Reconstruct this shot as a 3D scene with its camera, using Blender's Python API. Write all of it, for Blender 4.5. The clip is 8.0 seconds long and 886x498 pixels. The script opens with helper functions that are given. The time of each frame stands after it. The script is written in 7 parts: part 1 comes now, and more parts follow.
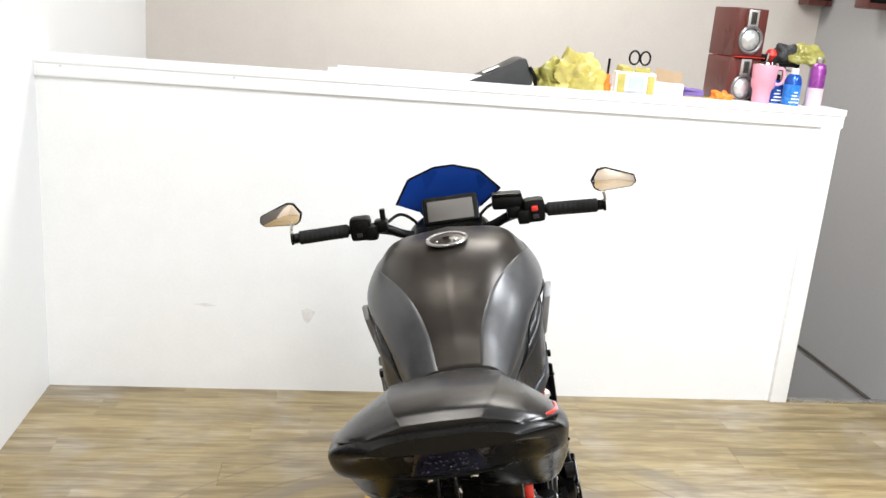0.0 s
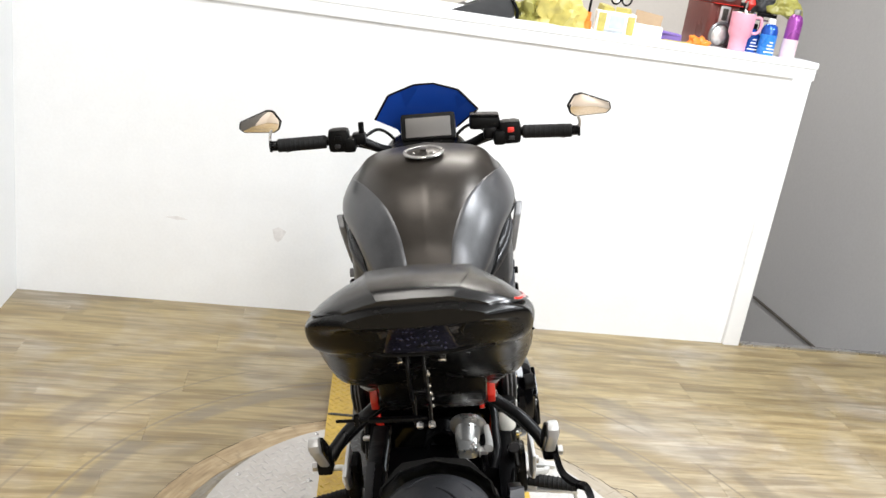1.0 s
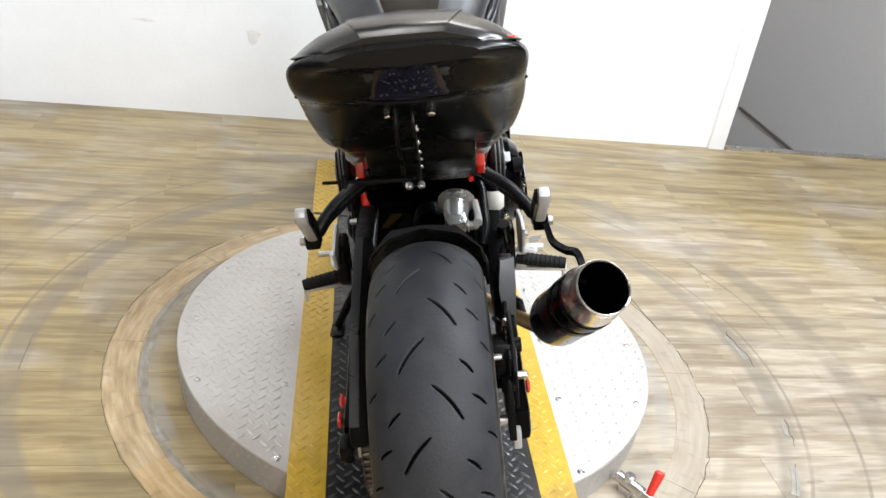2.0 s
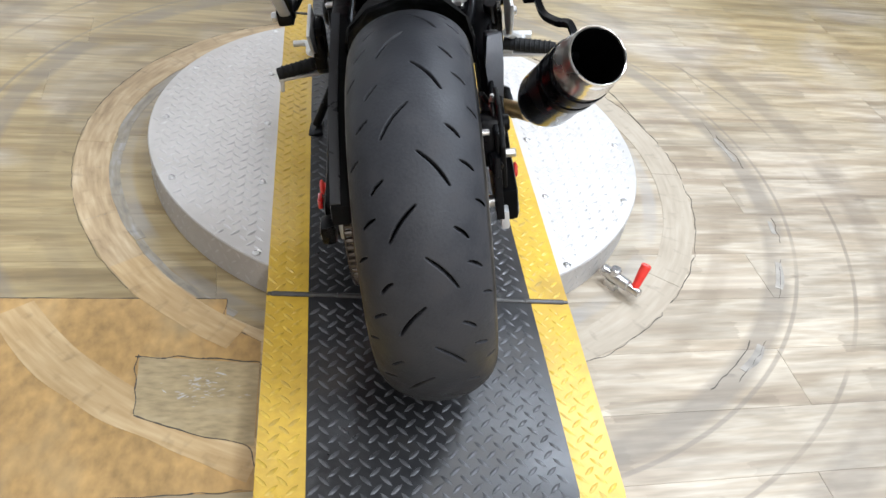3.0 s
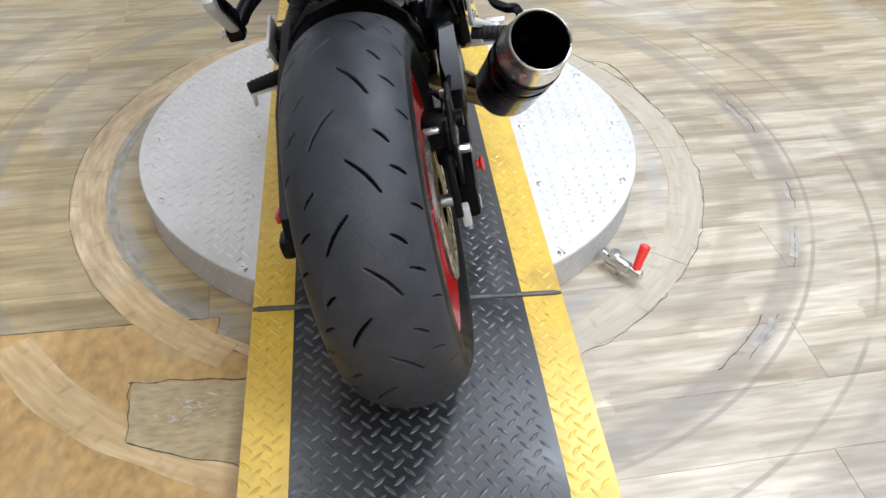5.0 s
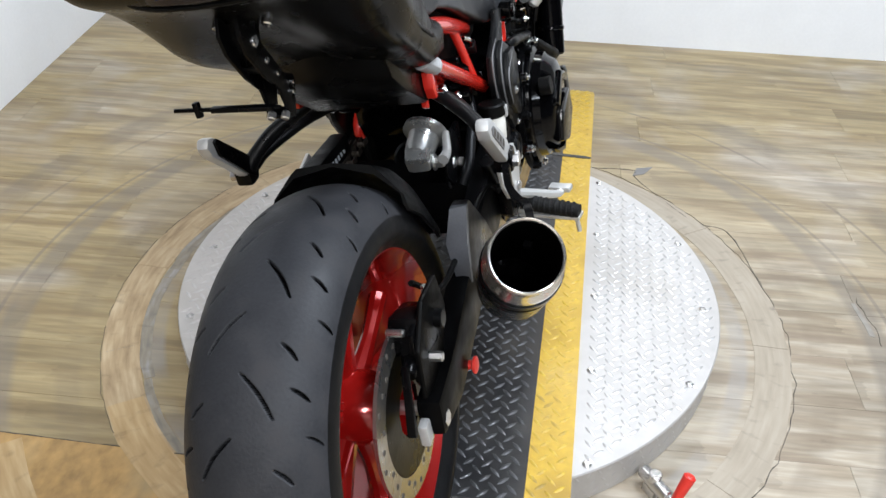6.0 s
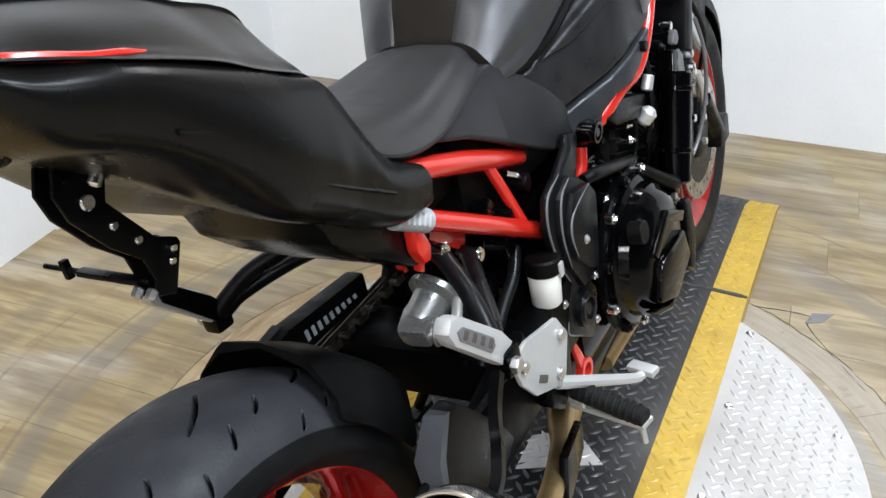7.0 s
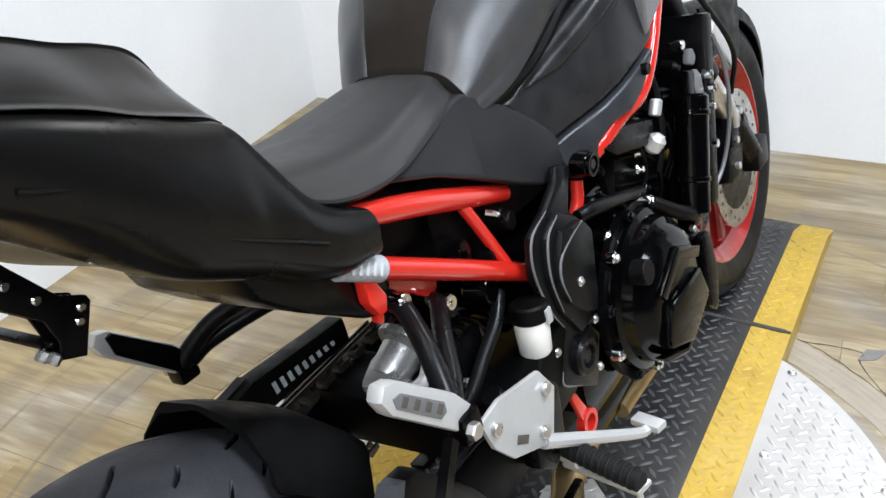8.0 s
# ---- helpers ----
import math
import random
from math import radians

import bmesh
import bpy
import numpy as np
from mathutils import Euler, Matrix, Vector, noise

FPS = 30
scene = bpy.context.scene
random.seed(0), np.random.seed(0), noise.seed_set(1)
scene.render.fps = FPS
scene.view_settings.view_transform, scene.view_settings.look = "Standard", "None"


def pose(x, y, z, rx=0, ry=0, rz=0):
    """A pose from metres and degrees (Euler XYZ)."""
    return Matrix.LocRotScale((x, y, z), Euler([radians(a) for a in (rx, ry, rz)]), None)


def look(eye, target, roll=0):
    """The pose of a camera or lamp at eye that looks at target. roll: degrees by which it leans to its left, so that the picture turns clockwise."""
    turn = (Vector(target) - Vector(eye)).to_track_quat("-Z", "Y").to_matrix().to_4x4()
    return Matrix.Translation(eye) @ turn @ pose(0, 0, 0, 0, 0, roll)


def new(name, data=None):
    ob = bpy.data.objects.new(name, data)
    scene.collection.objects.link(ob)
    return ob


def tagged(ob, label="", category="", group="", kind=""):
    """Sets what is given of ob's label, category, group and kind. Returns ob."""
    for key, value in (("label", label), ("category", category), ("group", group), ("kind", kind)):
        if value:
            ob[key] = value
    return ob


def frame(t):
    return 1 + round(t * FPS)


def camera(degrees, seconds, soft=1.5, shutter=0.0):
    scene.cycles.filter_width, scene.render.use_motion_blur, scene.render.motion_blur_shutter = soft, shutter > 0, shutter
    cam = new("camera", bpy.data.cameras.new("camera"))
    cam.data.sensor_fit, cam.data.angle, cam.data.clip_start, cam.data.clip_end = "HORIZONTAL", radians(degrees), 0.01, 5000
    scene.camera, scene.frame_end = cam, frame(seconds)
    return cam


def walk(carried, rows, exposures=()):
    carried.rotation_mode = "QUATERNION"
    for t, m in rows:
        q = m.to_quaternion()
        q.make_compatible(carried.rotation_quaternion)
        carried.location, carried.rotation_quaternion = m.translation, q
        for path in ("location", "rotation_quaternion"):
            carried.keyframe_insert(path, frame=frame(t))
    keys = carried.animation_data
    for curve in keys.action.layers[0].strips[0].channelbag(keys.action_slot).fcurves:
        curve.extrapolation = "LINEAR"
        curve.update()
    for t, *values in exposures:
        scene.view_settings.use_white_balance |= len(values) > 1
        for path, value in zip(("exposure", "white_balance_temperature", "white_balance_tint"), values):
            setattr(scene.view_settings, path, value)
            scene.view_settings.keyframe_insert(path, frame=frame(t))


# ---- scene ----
cam = camera(54.0, 8.0)
PATH = [
    (0, (-0.258, -1.133, 1.53), (-0.142, 0.792, 0.998), 4.6),
    (0.5, (-0.273, -1.183, 1.518), (-0.12, 0.736, 0.975), 6.9),
    (1, (-0.27, -1.203, 1.468), (-0.068, 0.682, 0.83), 8.6),
    (1.5, (-0.274, -1.207, 1.404), (-0.03, 0.608, 0.599), 9.5),
    (1.6, (-0.272, -1.211, 1.387), (-0.029, 0.589, 0.55), 9.3),
    (2, (-0.265, -1.204, 1.343), (0.017, 0.519, 0.368), 9.0),
    (2.2, (-0.262, -1.204, 1.315), (0.051, 0.472, 0.269), 10.2),
    (3.3, (-0.252, -1.2, 1.198), (0.106, 0.256, -0.126), 10.6),
    (3.5, (-0.253, -1.199, 1.184), (0.119, 0.228, -0.167), 10.9),
    (4, (-0.256, -1.201, 1.169), (0.127, 0.181, -0.225), 9.1),
    (4.5, (-0.244, -1.204, 1.184), (0.17, 0.152, -0.227), 6.8),
    (5, (-0.086, -1.18, 1.234), (0.101, 0.324, -0.071), 1.7),
    (5.2, (0.019, -1.173, 1.262), (0.056, 0.433, 0.07), 1.8),
    (6.3, (0.24, -0.778, 1.276), (-0.063, 0.807, 0.095), -0.2),
    (6.5, (0.28, -0.691, 1.268), (-0.1, 0.875, 0.083), -2.6),
    (7, (0.38, -0.469, 1.231), (-0.368, 1.024, 0.131), -1.6),
    (7.5, (0.441, -0.362, 1.206), (-0.422, 1.07, 0.108), -4.3),
    (8, (0.442, -0.337, 1.205), (-0.464, 1.1, 0.148), -5.1),
]
walk(cam, [(t, look(eye, target, roll)) for t, eye, target, roll in PATH], ((0.0, 0.03, 6450, 10), (2.0, 0.11, 6250, 10), (3.4, 0.11, 5800, 10), (4.6, 0.10, 5800, 10), (5.2, -0.04, 5850, 10), (6.4, -0.26, 5980, 10), (8.0, -0.13, 6000, 10)))

# ---- light and exposure ----
world = bpy.data.worlds.new("world")
scene.world = world
world.use_nodes = True
world.node_tree.nodes["Background"].inputs[0].default_value = (0.9, 0.95, 1.0, 1)
world.node_tree.nodes["Background"].inputs[1].default_value = 0.05
scene.view_settings.exposure = 0.0


def unseen_ceiling_lamp(x, y, z, sx, sy, watts, color):
    d = bpy.data.lights.new("unseen_ceiling_lamp", "AREA")
    d.shape, d.size, d.size_y, d.energy, d.color = "RECTANGLE", sx, sy, watts, color
    ob = new("unseen_ceiling_lamp", d)
    ob.matrix_world = pose(x, y, z)
    return ob


COOL, WARM = (0.94, 0.975, 1.0), (1.0, 0.955, 0.89)
# Unseen: highlights place the first two; the rest are added for brightness.
LAMPS = ((1.0, 0.7, COOL, 90), (-0.75, 0.4, WARM, 27), (2.5, 0.4, COOL, 72), (1.1, -1.9, COOL, 82), (-0.75, -2.4, WARM, 28), (2.8, -2.2, COOL, 50), (0.6, -4.0, WARM, 115))
for lx, ly, lc, watts in LAMPS:
    unseen_ceiling_lamp(lx, ly, 3.06, 0.45, 1.3, watts, lc)
# Another unseen lamp, added behind the half wall.
unseen_ceiling_lamp(0.2, 3.2, 3.06, 1.2, 0.4, 55, WARM)



# ---- materials ----
def mat(name, color, rough=0.5, metal=0.0, bump=0.0, scale=60.0, var=0.15, coat=0.0, dirt=None, spec=0.5, rvar=0.12, stretch=(1, 1, 1)):
    """A procedural surface: colour varied at two scales, uneven gloss, fine relief; dirt: a second colour in blotches."""
    m = bpy.data.materials.new(name)
    m.use_nodes = True
    nt = m.node_tree
    N, L = nt.nodes, nt.links
    b = N["Principled BSDF"]
    tc = N.new("ShaderNodeTexCoord")
    mp = N.new("ShaderNodeMapping")
    mp.inputs["Scale"].default_value = stretch
    L.new(tc.outputs["Object"], mp.inputs[0])
    fine, big = N.new("ShaderNodeTexNoise"), N.new("ShaderNodeTexNoise")
    for n, s in ((fine, scale), (big, scale / 9)):
        n.inputs["Scale"].default_value = s
        n.inputs["Detail"].default_value = 5
        L.new(mp.outputs[0], n.inputs["Vector"])
    add = N.new("ShaderNodeMath")
    add.operation = "ADD"
    L.new(fine.outputs[0], add.inputs[0])
    L.new(big.outputs[0], add.inputs[1])
    ramp = N.new("ShaderNodeMapRange")
    ramp.inputs[1].default_value, ramp.inputs[2].default_value = 0.6, 1.4
    ramp.inputs[3].default_value, ramp.inputs[4].default_value = 1 - var, 1 + var
    L.new(add.outputs[0], ramp.inputs[0])
    mul = N.new("ShaderNodeMix")
    mul.data_type, mul.blend_type = "RGBA", "MULTIPLY"
    mul.inputs[0].default_value = 1
    mul.inputs[6].default_value = (*color, 1)
    L.new(ramp.outputs[0], mul.inputs[7])
    out = mul.outputs[2]
    if dirt:
        r2 = N.new("ShaderNodeMapRange")
        r2.inputs[1].default_value, r2.inputs[2].default_value = 0.52, 0.7
        L.new(big.outputs[0], r2.inputs[0])
        mx = N.new("ShaderNodeMix")
        mx.data_type = "RGBA"
        L.new(r2.outputs[0], mx.inputs[0])
        L.new(out, mx.inputs[6])
        mx.inputs[7].default_value = (*dirt, 1)
        out = mx.outputs[2]
    L.new(out, b.inputs["Base Color"])
    rr = N.new("ShaderNodeMapRange")
    rr.inputs[1].default_value, rr.inputs[2].default_value = 0.3, 0.7
    rr.inputs[3].default_value, rr.inputs[4].default_value = max(0.02, rough - rvar), min(1, rough + rvar)
    L.new(big.outputs[0], rr.inputs[0])
    L.new(rr.outputs[0], b.inputs["Roughness"])
    b.inputs["Metallic"].default_value = metal
    b.inputs["Coat Weight"].default_value = coat
    b.inputs["Coat Roughness"].default_value = 0.08
    b.inputs["Specular IOR Level"].default_value = spec
    if bump:
        bp = N.new("ShaderNodeBump")
        bp.inputs["Strength"].default_value = bump
        bp.inputs["Distance"].default_value = 0.002
        L.new(fine.outputs[0], bp.inputs["Height"])
        L.new(bp.outputs[0], b.inputs["Normal"])
    return m


def wood_mat(name, tones, rough=0.38, per_piece=True):
    """Wood-look vinyl: grain along x, tone by piece, pale knots and grey streaks."""
    m = bpy.data.materials.new(name)
    m.use_nodes = True
    nt = m.node_tree
    N, L = nt.nodes, nt.links
    b = N["Principled BSDF"]
    geo, info = N.new("ShaderNodeNewGeometry"), N.new("ShaderNodeObjectInfo")
    lay = N.new("ShaderNodeMapping")
    lay.inputs["Rotation"].default_value = (0, 0, -math.atan(0.0755))
    L.new(geo.outputs["Position"], lay.inputs[0])
    mp = N.new("ShaderNodeMapping")
    mp.inputs["Scale"].default_value = (2.4, 20, 20)
    L.new(lay.outputs[0], mp.inputs[0])
    off = N.new("ShaderNodeVectorMath")
    off.operation = "MULTIPLY_ADD"
    off.inputs[1].default_value = (1, 1, 1)
    L.new(mp.outputs[0], off.inputs[0])
    comb = N.new("ShaderNodeMath")
    comb.operation = "MULTIPLY"
    comb.inputs[1].default_value = 37.0
    L.new(info.outputs["Random"], comb.inputs[0])
    L.new(comb.outputs[0], off.inputs[2])
    n1, n2, n3 = (N.new("ShaderNodeTexNoise") for _ in range(3))
    for n, s, d in ((n1, 1.3, 4), (n2, 4.2, 9), (n3, 0.5, 3)):
        n.inputs["Scale"].default_value = s
        n.inputs["Detail"].default_value = d
        n.inputs["Distortion"].default_value = 0.15
        L.new((off if per_piece else mp).outputs[0], n.inputs["Vector"])
    mx = N.new("ShaderNodeValToRGB")
    mx.color_ramp.elements[0].position, mx.color_ramp.elements[1].position = 0.30, 0.72
    for pos in (0.43, 0.50, 0.57, 0.63):
        mx.color_ramp.elements.new(pos)
    for e, c in zip(mx.color_ramp.elements, tones):
        e.color = (*c, 1)
    L.new(n1.outputs[0], mx.inputs[0])
    g = N.new("ShaderNodeMix")
    g.data_type, g.blend_type = "RGBA", "MULTIPLY"
    r2 = N.new("ShaderNodeMapRange")
    r2.inputs[1].default_value, r2.inputs[2].default_value, r2.inputs[3].default_value, r2.inputs[4].default_value = 0.35, 0.65, 0.84, 1.06
    L.new(n2.outputs[0], r2.inputs[0])
    g.inputs[0].default_value = 1
    L.new(mx.outputs[0], g.inputs[6])
    L.new(r2.outputs[0], g.inputs[7])
    grey = N.new("ShaderNodeMix")
    grey.data_type = "RGBA"
    r3 = N.new("ShaderNodeMapRange")
    r3.inputs[1].default_value, r3.inputs[2].default_value, r3.inputs[4].default_value = 0.5, 0.75, 0.45
    L.new(n3.outputs[0], r3.inputs[0])
    L.new(r3.outputs[0], grey.inputs[0])
    L.new(g.outputs[2], grey.inputs[6])
    grey.inputs[7].default_value = (0.30, 0.26, 0.21, 1)
    tone = N.new("ShaderNodeMix")
    tone.data_type, tone.blend_type = "RGBA", "MULTIPLY"
    tone.inputs[0].default_value = 1
    r4 = N.new("ShaderNodeMapRange")
    r4.inputs[3].default_value, r4.inputs[4].default_value = 0.90, 1.08
    L.new(info.outputs["Random"], r4.inputs[0])
    L.new(grey.outputs[2], tone.inputs[6])
    L.new(r4.outputs[0], tone.inputs[7])
    # printed strips within each plank, and small dark knots
    bend = N.new("ShaderNodeVectorMath")
    bend.operation = "MULTIPLY_ADD"
    bend.inputs[1].default_value = (0.05, 0.012, 0)
    L.new(n2.outputs[1], bend.inputs[0])
    L.new(lay.outputs[0], bend.inputs[2])
    brick = N.new("ShaderNodeTexBrick")
    brick.offset, brick.squash = 0.37, 1.0
    for key, value in (("Scale", 1.0), ("Mortar Size", 0.0), ("Brick Width", 0.36), ("Row Height", 0.0507), ("Bias", 0.0)):
        brick.inputs[key].default_value = value
    brick.inputs["Color1"].default_value, brick.inputs["Color2"].default_value = (0.83, 0.82, 0.80, 1), (1.10, 1.09, 1.07, 1)
    L.new(bend.outputs[0], brick.inputs["Vector"])
    strip = N.new("ShaderNodeMix")
    strip.data_type, strip.blend_type = "RGBA", "MULTIPLY"
    strip.inputs[0].default_value = 1
    L.new(tone.outputs[2], strip.inputs[6])
    L.new(brick.outputs["Color"], strip.inputs[7])
    kmap = N.new("ShaderNodeMapping")
    kmap.inputs["Scale"].default_value = (9, 24, 9)
    L.new(lay.outputs[0], kmap.inputs[0])
    knot = N.new("ShaderNodeTexNoise")
    knot.inputs["Scale"].default_value, knot.inputs["Detail"].default_value = 1.0, 3
    L.new(kmap.outputs[0], knot.inputs["Vector"])
    kr = N.new("ShaderNodeMapRange")
    kr.inputs[1].default_value, kr.inputs[2].default_value, kr.inputs[4].default_value = 0.69, 0.76, 0.6
    L.new(knot.outputs[0], kr.inputs[0])
    kmix = N.new("ShaderNodeMix")
    kmix.data_type = "RGBA"
    L.new(kr.outputs[0], kmix.inputs[0])
    L.new(strip.outputs[2], kmix.inputs[6])
    kmix.inputs[7].default_value = (0.13, 0.105, 0.08, 1)
    # dirt ground in along circles round the turntable, broken up by noise
    sep = N.new("ShaderNodeVectorMath")
    sep.operation = "DISTANCE"
    sep.inputs[1].default_value = (0, 0.59, 0)
    L.new(geo.outputs["Position"], sep.inputs[0])
    wob = N.new("ShaderNodeTexNoise")
    wob.inputs["Scale"].default_value = 5
    wob.inputs["Detail"].default_value = 6
    L.new(geo.outputs["Position"], wob.inputs["Vector"])
    out = kmix.outputs[2]
    # yellow-brown grime over the planks, stronger to the left and ahead
    grime = N.new("ShaderNodeTexNoise")
    grime.inputs["Scale"].default_value, grime.inputs["Detail"].default_value, grime.inputs["Distortion"].default_value = 2.6, 7, 0.6
    L.new(geo.outputs["Position"], grime.inputs["Vector"])
    gr = N.new("ShaderNodeMapRange")
    gr.inputs[1].default_value, gr.inputs[2].default_value, gr.inputs[4].default_value = 0.30, 0.52, 1.0
    L.new(grime.outputs[0], gr.inputs[0])
    xyz = N.new("ShaderNodeSeparateXYZ")
    L.new(geo.outputs["Position"], xyz.inputs[0])
    # This fade also paints in the paler glare of the near right floor.
    side = N.new("ShaderNodeMapRange")
    side.inputs[1].default_value, side.inputs[2].default_value, side.inputs[3].default_value, side.inputs[4].default_value = -0.45, 0.35, 1.0, 0.06
    L.new(xyz.outputs[0], side.inputs[0])
    ahead = N.new("ShaderNodeMapRange")
    ahead.inputs[1].default_value, ahead.inputs[2].default_value, ahead.inputs[3].default_value, ahead.inputs[4].default_value = 0.5, 1.5, 0.0, 0.95
    L.new(xyz.outputs[1], ahead.inputs[0])
    most = N.new("ShaderNodeMath")
    most.operation = "MAXIMUM"
    L.new(side.outputs[0], most.inputs[0])
    L.new(ahead.outputs[0], most.inputs[1])
    ga = N.new("ShaderNodeMath")
    ga.operation = "MULTIPLY"
    L.new(gr.outputs[0], ga.inputs[0])
    L.new(most.outputs[0], ga.inputs[1])
    gm = N.new("ShaderNodeMix")
    gm.data_type, gm.blend_type = "RGBA", "MULTIPLY"
    L.new(ga.outputs[0], gm.inputs[0])
    L.new(out, gm.inputs[6])
    gm.inputs[7].default_value = (0.87, 0.775, 0.50, 1)
    out = gm.outputs[2]
    for rad, wid, amount, even, col in ((0.950, 0.036, 0.58, 0.06, (0.155, 0.136, 0.113)), (0.995, 0.006, 0.5, 0.1, (0.14, 0.12, 0.10)), (1.22, 0.05, 0.42, 0.0, (0.12, 0.1, 0.08)), (0.64, 0.022, 0.55, 0.0, (0.25, 0.245, 0.24)), (0.815, 0.03, 0.22, 0.0, (0.13, 0.10, 0.07)), (1.13, 0.006, 0.5, 0.0, (0.12, 0.1, 0.08))):
        d = N.new("ShaderNodeMath")
        d.operation = "SUBTRACT"
        d.inputs[1].default_value = rad
        L.new(sep.outputs["Value"], d.inputs[0])
        ab = N.new("ShaderNodeMath")
        ab.operation = "ABSOLUTE"
        L.new(d.outputs[0], ab.inputs[0])
        k = N.new("ShaderNodeMapRange")
        k.inputs[1].default_value, k.inputs[2].default_value, k.inputs[3].default_value, k.inputs[4].default_value = wid * 0.55, wid, amount, 0
        L.new(ab.outputs[0], k.inputs[0])
        br = N.new("ShaderNodeMapRange")
        br.inputs[1].default_value, br.inputs[2].default_value = 0.36 - even, 0.58 - even
        L.new(wob.outputs[0], br.inputs[0])
        mm = N.new("ShaderNodeMath")
        mm.operation = "MULTIPLY"
        L.new(k.outputs[0], mm.inputs[0])
        L.new(br.outputs[0], mm.inputs[1])
        q = N.new("ShaderNodeMix")
        q.data_type = "RGBA"
        L.new(mm.outputs[0], q.inputs[0])
        L.new(out, q.inputs[6])
        q.inputs[7].default_value = (*col, 1)
        out = q.outputs[2]
    L.new(out, b.inputs["Base Color"])
    rr = N.new("ShaderNodeMapRange")
    rr.inputs[3].default_value, rr.inputs[4].default_value = rough - 0.1, rough + 0.14
    L.new(n2.outputs[0], rr.inputs[0])
    L.new(rr.outputs[0], b.inputs["Roughness"])
    bp = N.new("ShaderNodeBump")
    bp.inputs["Strength"].default_value = 0.12
    bp.inputs["Distance"].default_value = 0.002
    L.new(n2.outputs[0], bp.inputs["Height"])
    L.new(bp.outputs[0], b.inputs["Normal"])
    return m



def ring_mat(name, tones, streak, rough=0.5):
    """Bare worn wood whose streaks run round the turntable, with short marks across them."""
    m = bpy.data.materials.new(name)
    m.use_nodes = True
    N, L = m.node_tree.nodes, m.node_tree.links
    b = N["Principled BSDF"]
    geo = N.new("ShaderNodeNewGeometry")
    sub_c = N.new("ShaderNodeVectorMath")
    sub_c.operation = "SUBTRACT"
    sub_c.inputs[1].default_value = (0, 0.59, 0)
    L.new(geo.outputs["Position"], sub_c.inputs[0])
    ln = N.new("ShaderNodeVectorMath")
    ln.operation = "LENGTH"
    L.new(sub_c.outputs[0], ln.inputs[0])
    xyz = N.new("ShaderNodeSeparateXYZ")
    L.new(sub_c.outputs[0], xyz.inputs[0])
    at = N.new("ShaderNodeMath")
    at.operation = "ARCTAN2"
    L.new(xyz.outputs[1], at.inputs[0])
    L.new(xyz.outputs[0], at.inputs[1])
    pol = N.new("ShaderNodeCombineXYZ")
    L.new(ln.outputs["Value"], pol.inputs[0])
    L.new(at.outputs[0], pol.inputs[1])
    out = []
    for scale, d in (((95, streak, 1), 5), ((14, 5, 1), 4), ((22, 34, 1), 4)):
        mp = N.new("ShaderNodeMapping")
        mp.inputs["Scale"].default_value = scale
        L.new(pol.outputs[0], mp.inputs[0])
        n = N.new("ShaderNodeTexNoise")
        n.inputs["Scale"].default_value, n.inputs["Detail"].default_value = 1.0, d
        L.new(mp.outputs[0], n.inputs["Vector"])
        out.append(n)
    ramp = N.new("ShaderNodeValToRGB")
    ramp.color_ramp.elements[0].position, ramp.color_ramp.elements[1].position = 0.30, 0.70
    ramp.color_ramp.elements.new(0.5)
    for e, c in zip(ramp.color_ramp.elements, tones):
        e.color = (*c, 1)
    avg = N.new("ShaderNodeMix")
    avg.inputs[0].default_value = 0.42
    L.new(out[0].outputs[0], avg.inputs[2])
    L.new(out[1].outputs[0], avg.inputs[3])
    L.new(avg.outputs[0], ramp.inputs[0])
    k = N.new("ShaderNodeMapRange")
    k.inputs[1].default_value, k.inputs[2].default_value, k.inputs[3].default_value, k.inputs[4].default_value = 0.58, 0.78, 1.0, 0.66
    L.new(out[2].outputs[0], k.inputs[0])
    mul = N.new("ShaderNodeMix")
    mul.data_type, mul.blend_type = "RGBA", "MULTIPLY"
    mul.inputs[0].default_value = 1
    L.new(ramp.outputs[0], mul.inputs[6])
    L.new(k.outputs[0], mul.inputs[7])
    L.new(mul.outputs[2], b.inputs["Base Color"])
    b.inputs["Roughness"].default_value = rough
    bp = N.new("ShaderNodeBump")
    bp.inputs["Strength"].default_value, bp.inputs["Distance"].default_value = 0.3, 0.002
    L.new(out[0].outputs[0], bp.inputs["Height"])
    L.new(bp.outputs[0], b.inputs["Normal"])
    return m


M_WALL = mat("white_wall_paint", (0.79, 0.80, 0.81), 0.55, bump=0.15, scale=90, var=0.03)
M_TRIM = mat("white_gloss_trim", (0.83, 0.84, 0.85), 0.35, bump=0.05, scale=40, var=0.02)
M_BEIGE = mat("beige_wall_paint", (0.60, 0.56, 0.52), 0.6, bump=0.15, scale=80, var=0.04)
M_GREY = mat("grey_wall_paint", (0.37, 0.37, 0.375), 0.6, bump=0.15, scale=70, var=0.05)
M_RING = mat("brushed_ring", (0.34, 0.335, 0.32), 0.35, 0.85, scale=90, var=0.1)
M_DARK = mat("dark_grey_wall_paint", (0.085, 0.085, 0.088), 0.6, bump=0.15, scale=70, var=0.1)
M_CEIL = mat("dark_open_ceiling", (0.10, 0.10, 0.10), 0.8, var=0.1)
M_PLANK = wood_mat("vinyl_plank", ((0.235, 0.190, 0.142), (0.292, 0.244, 0.182), (0.338, 0.292, 0.228), (0.400, 0.355, 0.288), (0.356, 0.306, 0.236), (0.295, 0.260, 0.214)), 0.35)
M_PLY = ring_mat("bare_plywood", ((0.255, 0.215, 0.160), (0.308, 0.264, 0.201), (0.360, 0.315, 0.248)), 7)
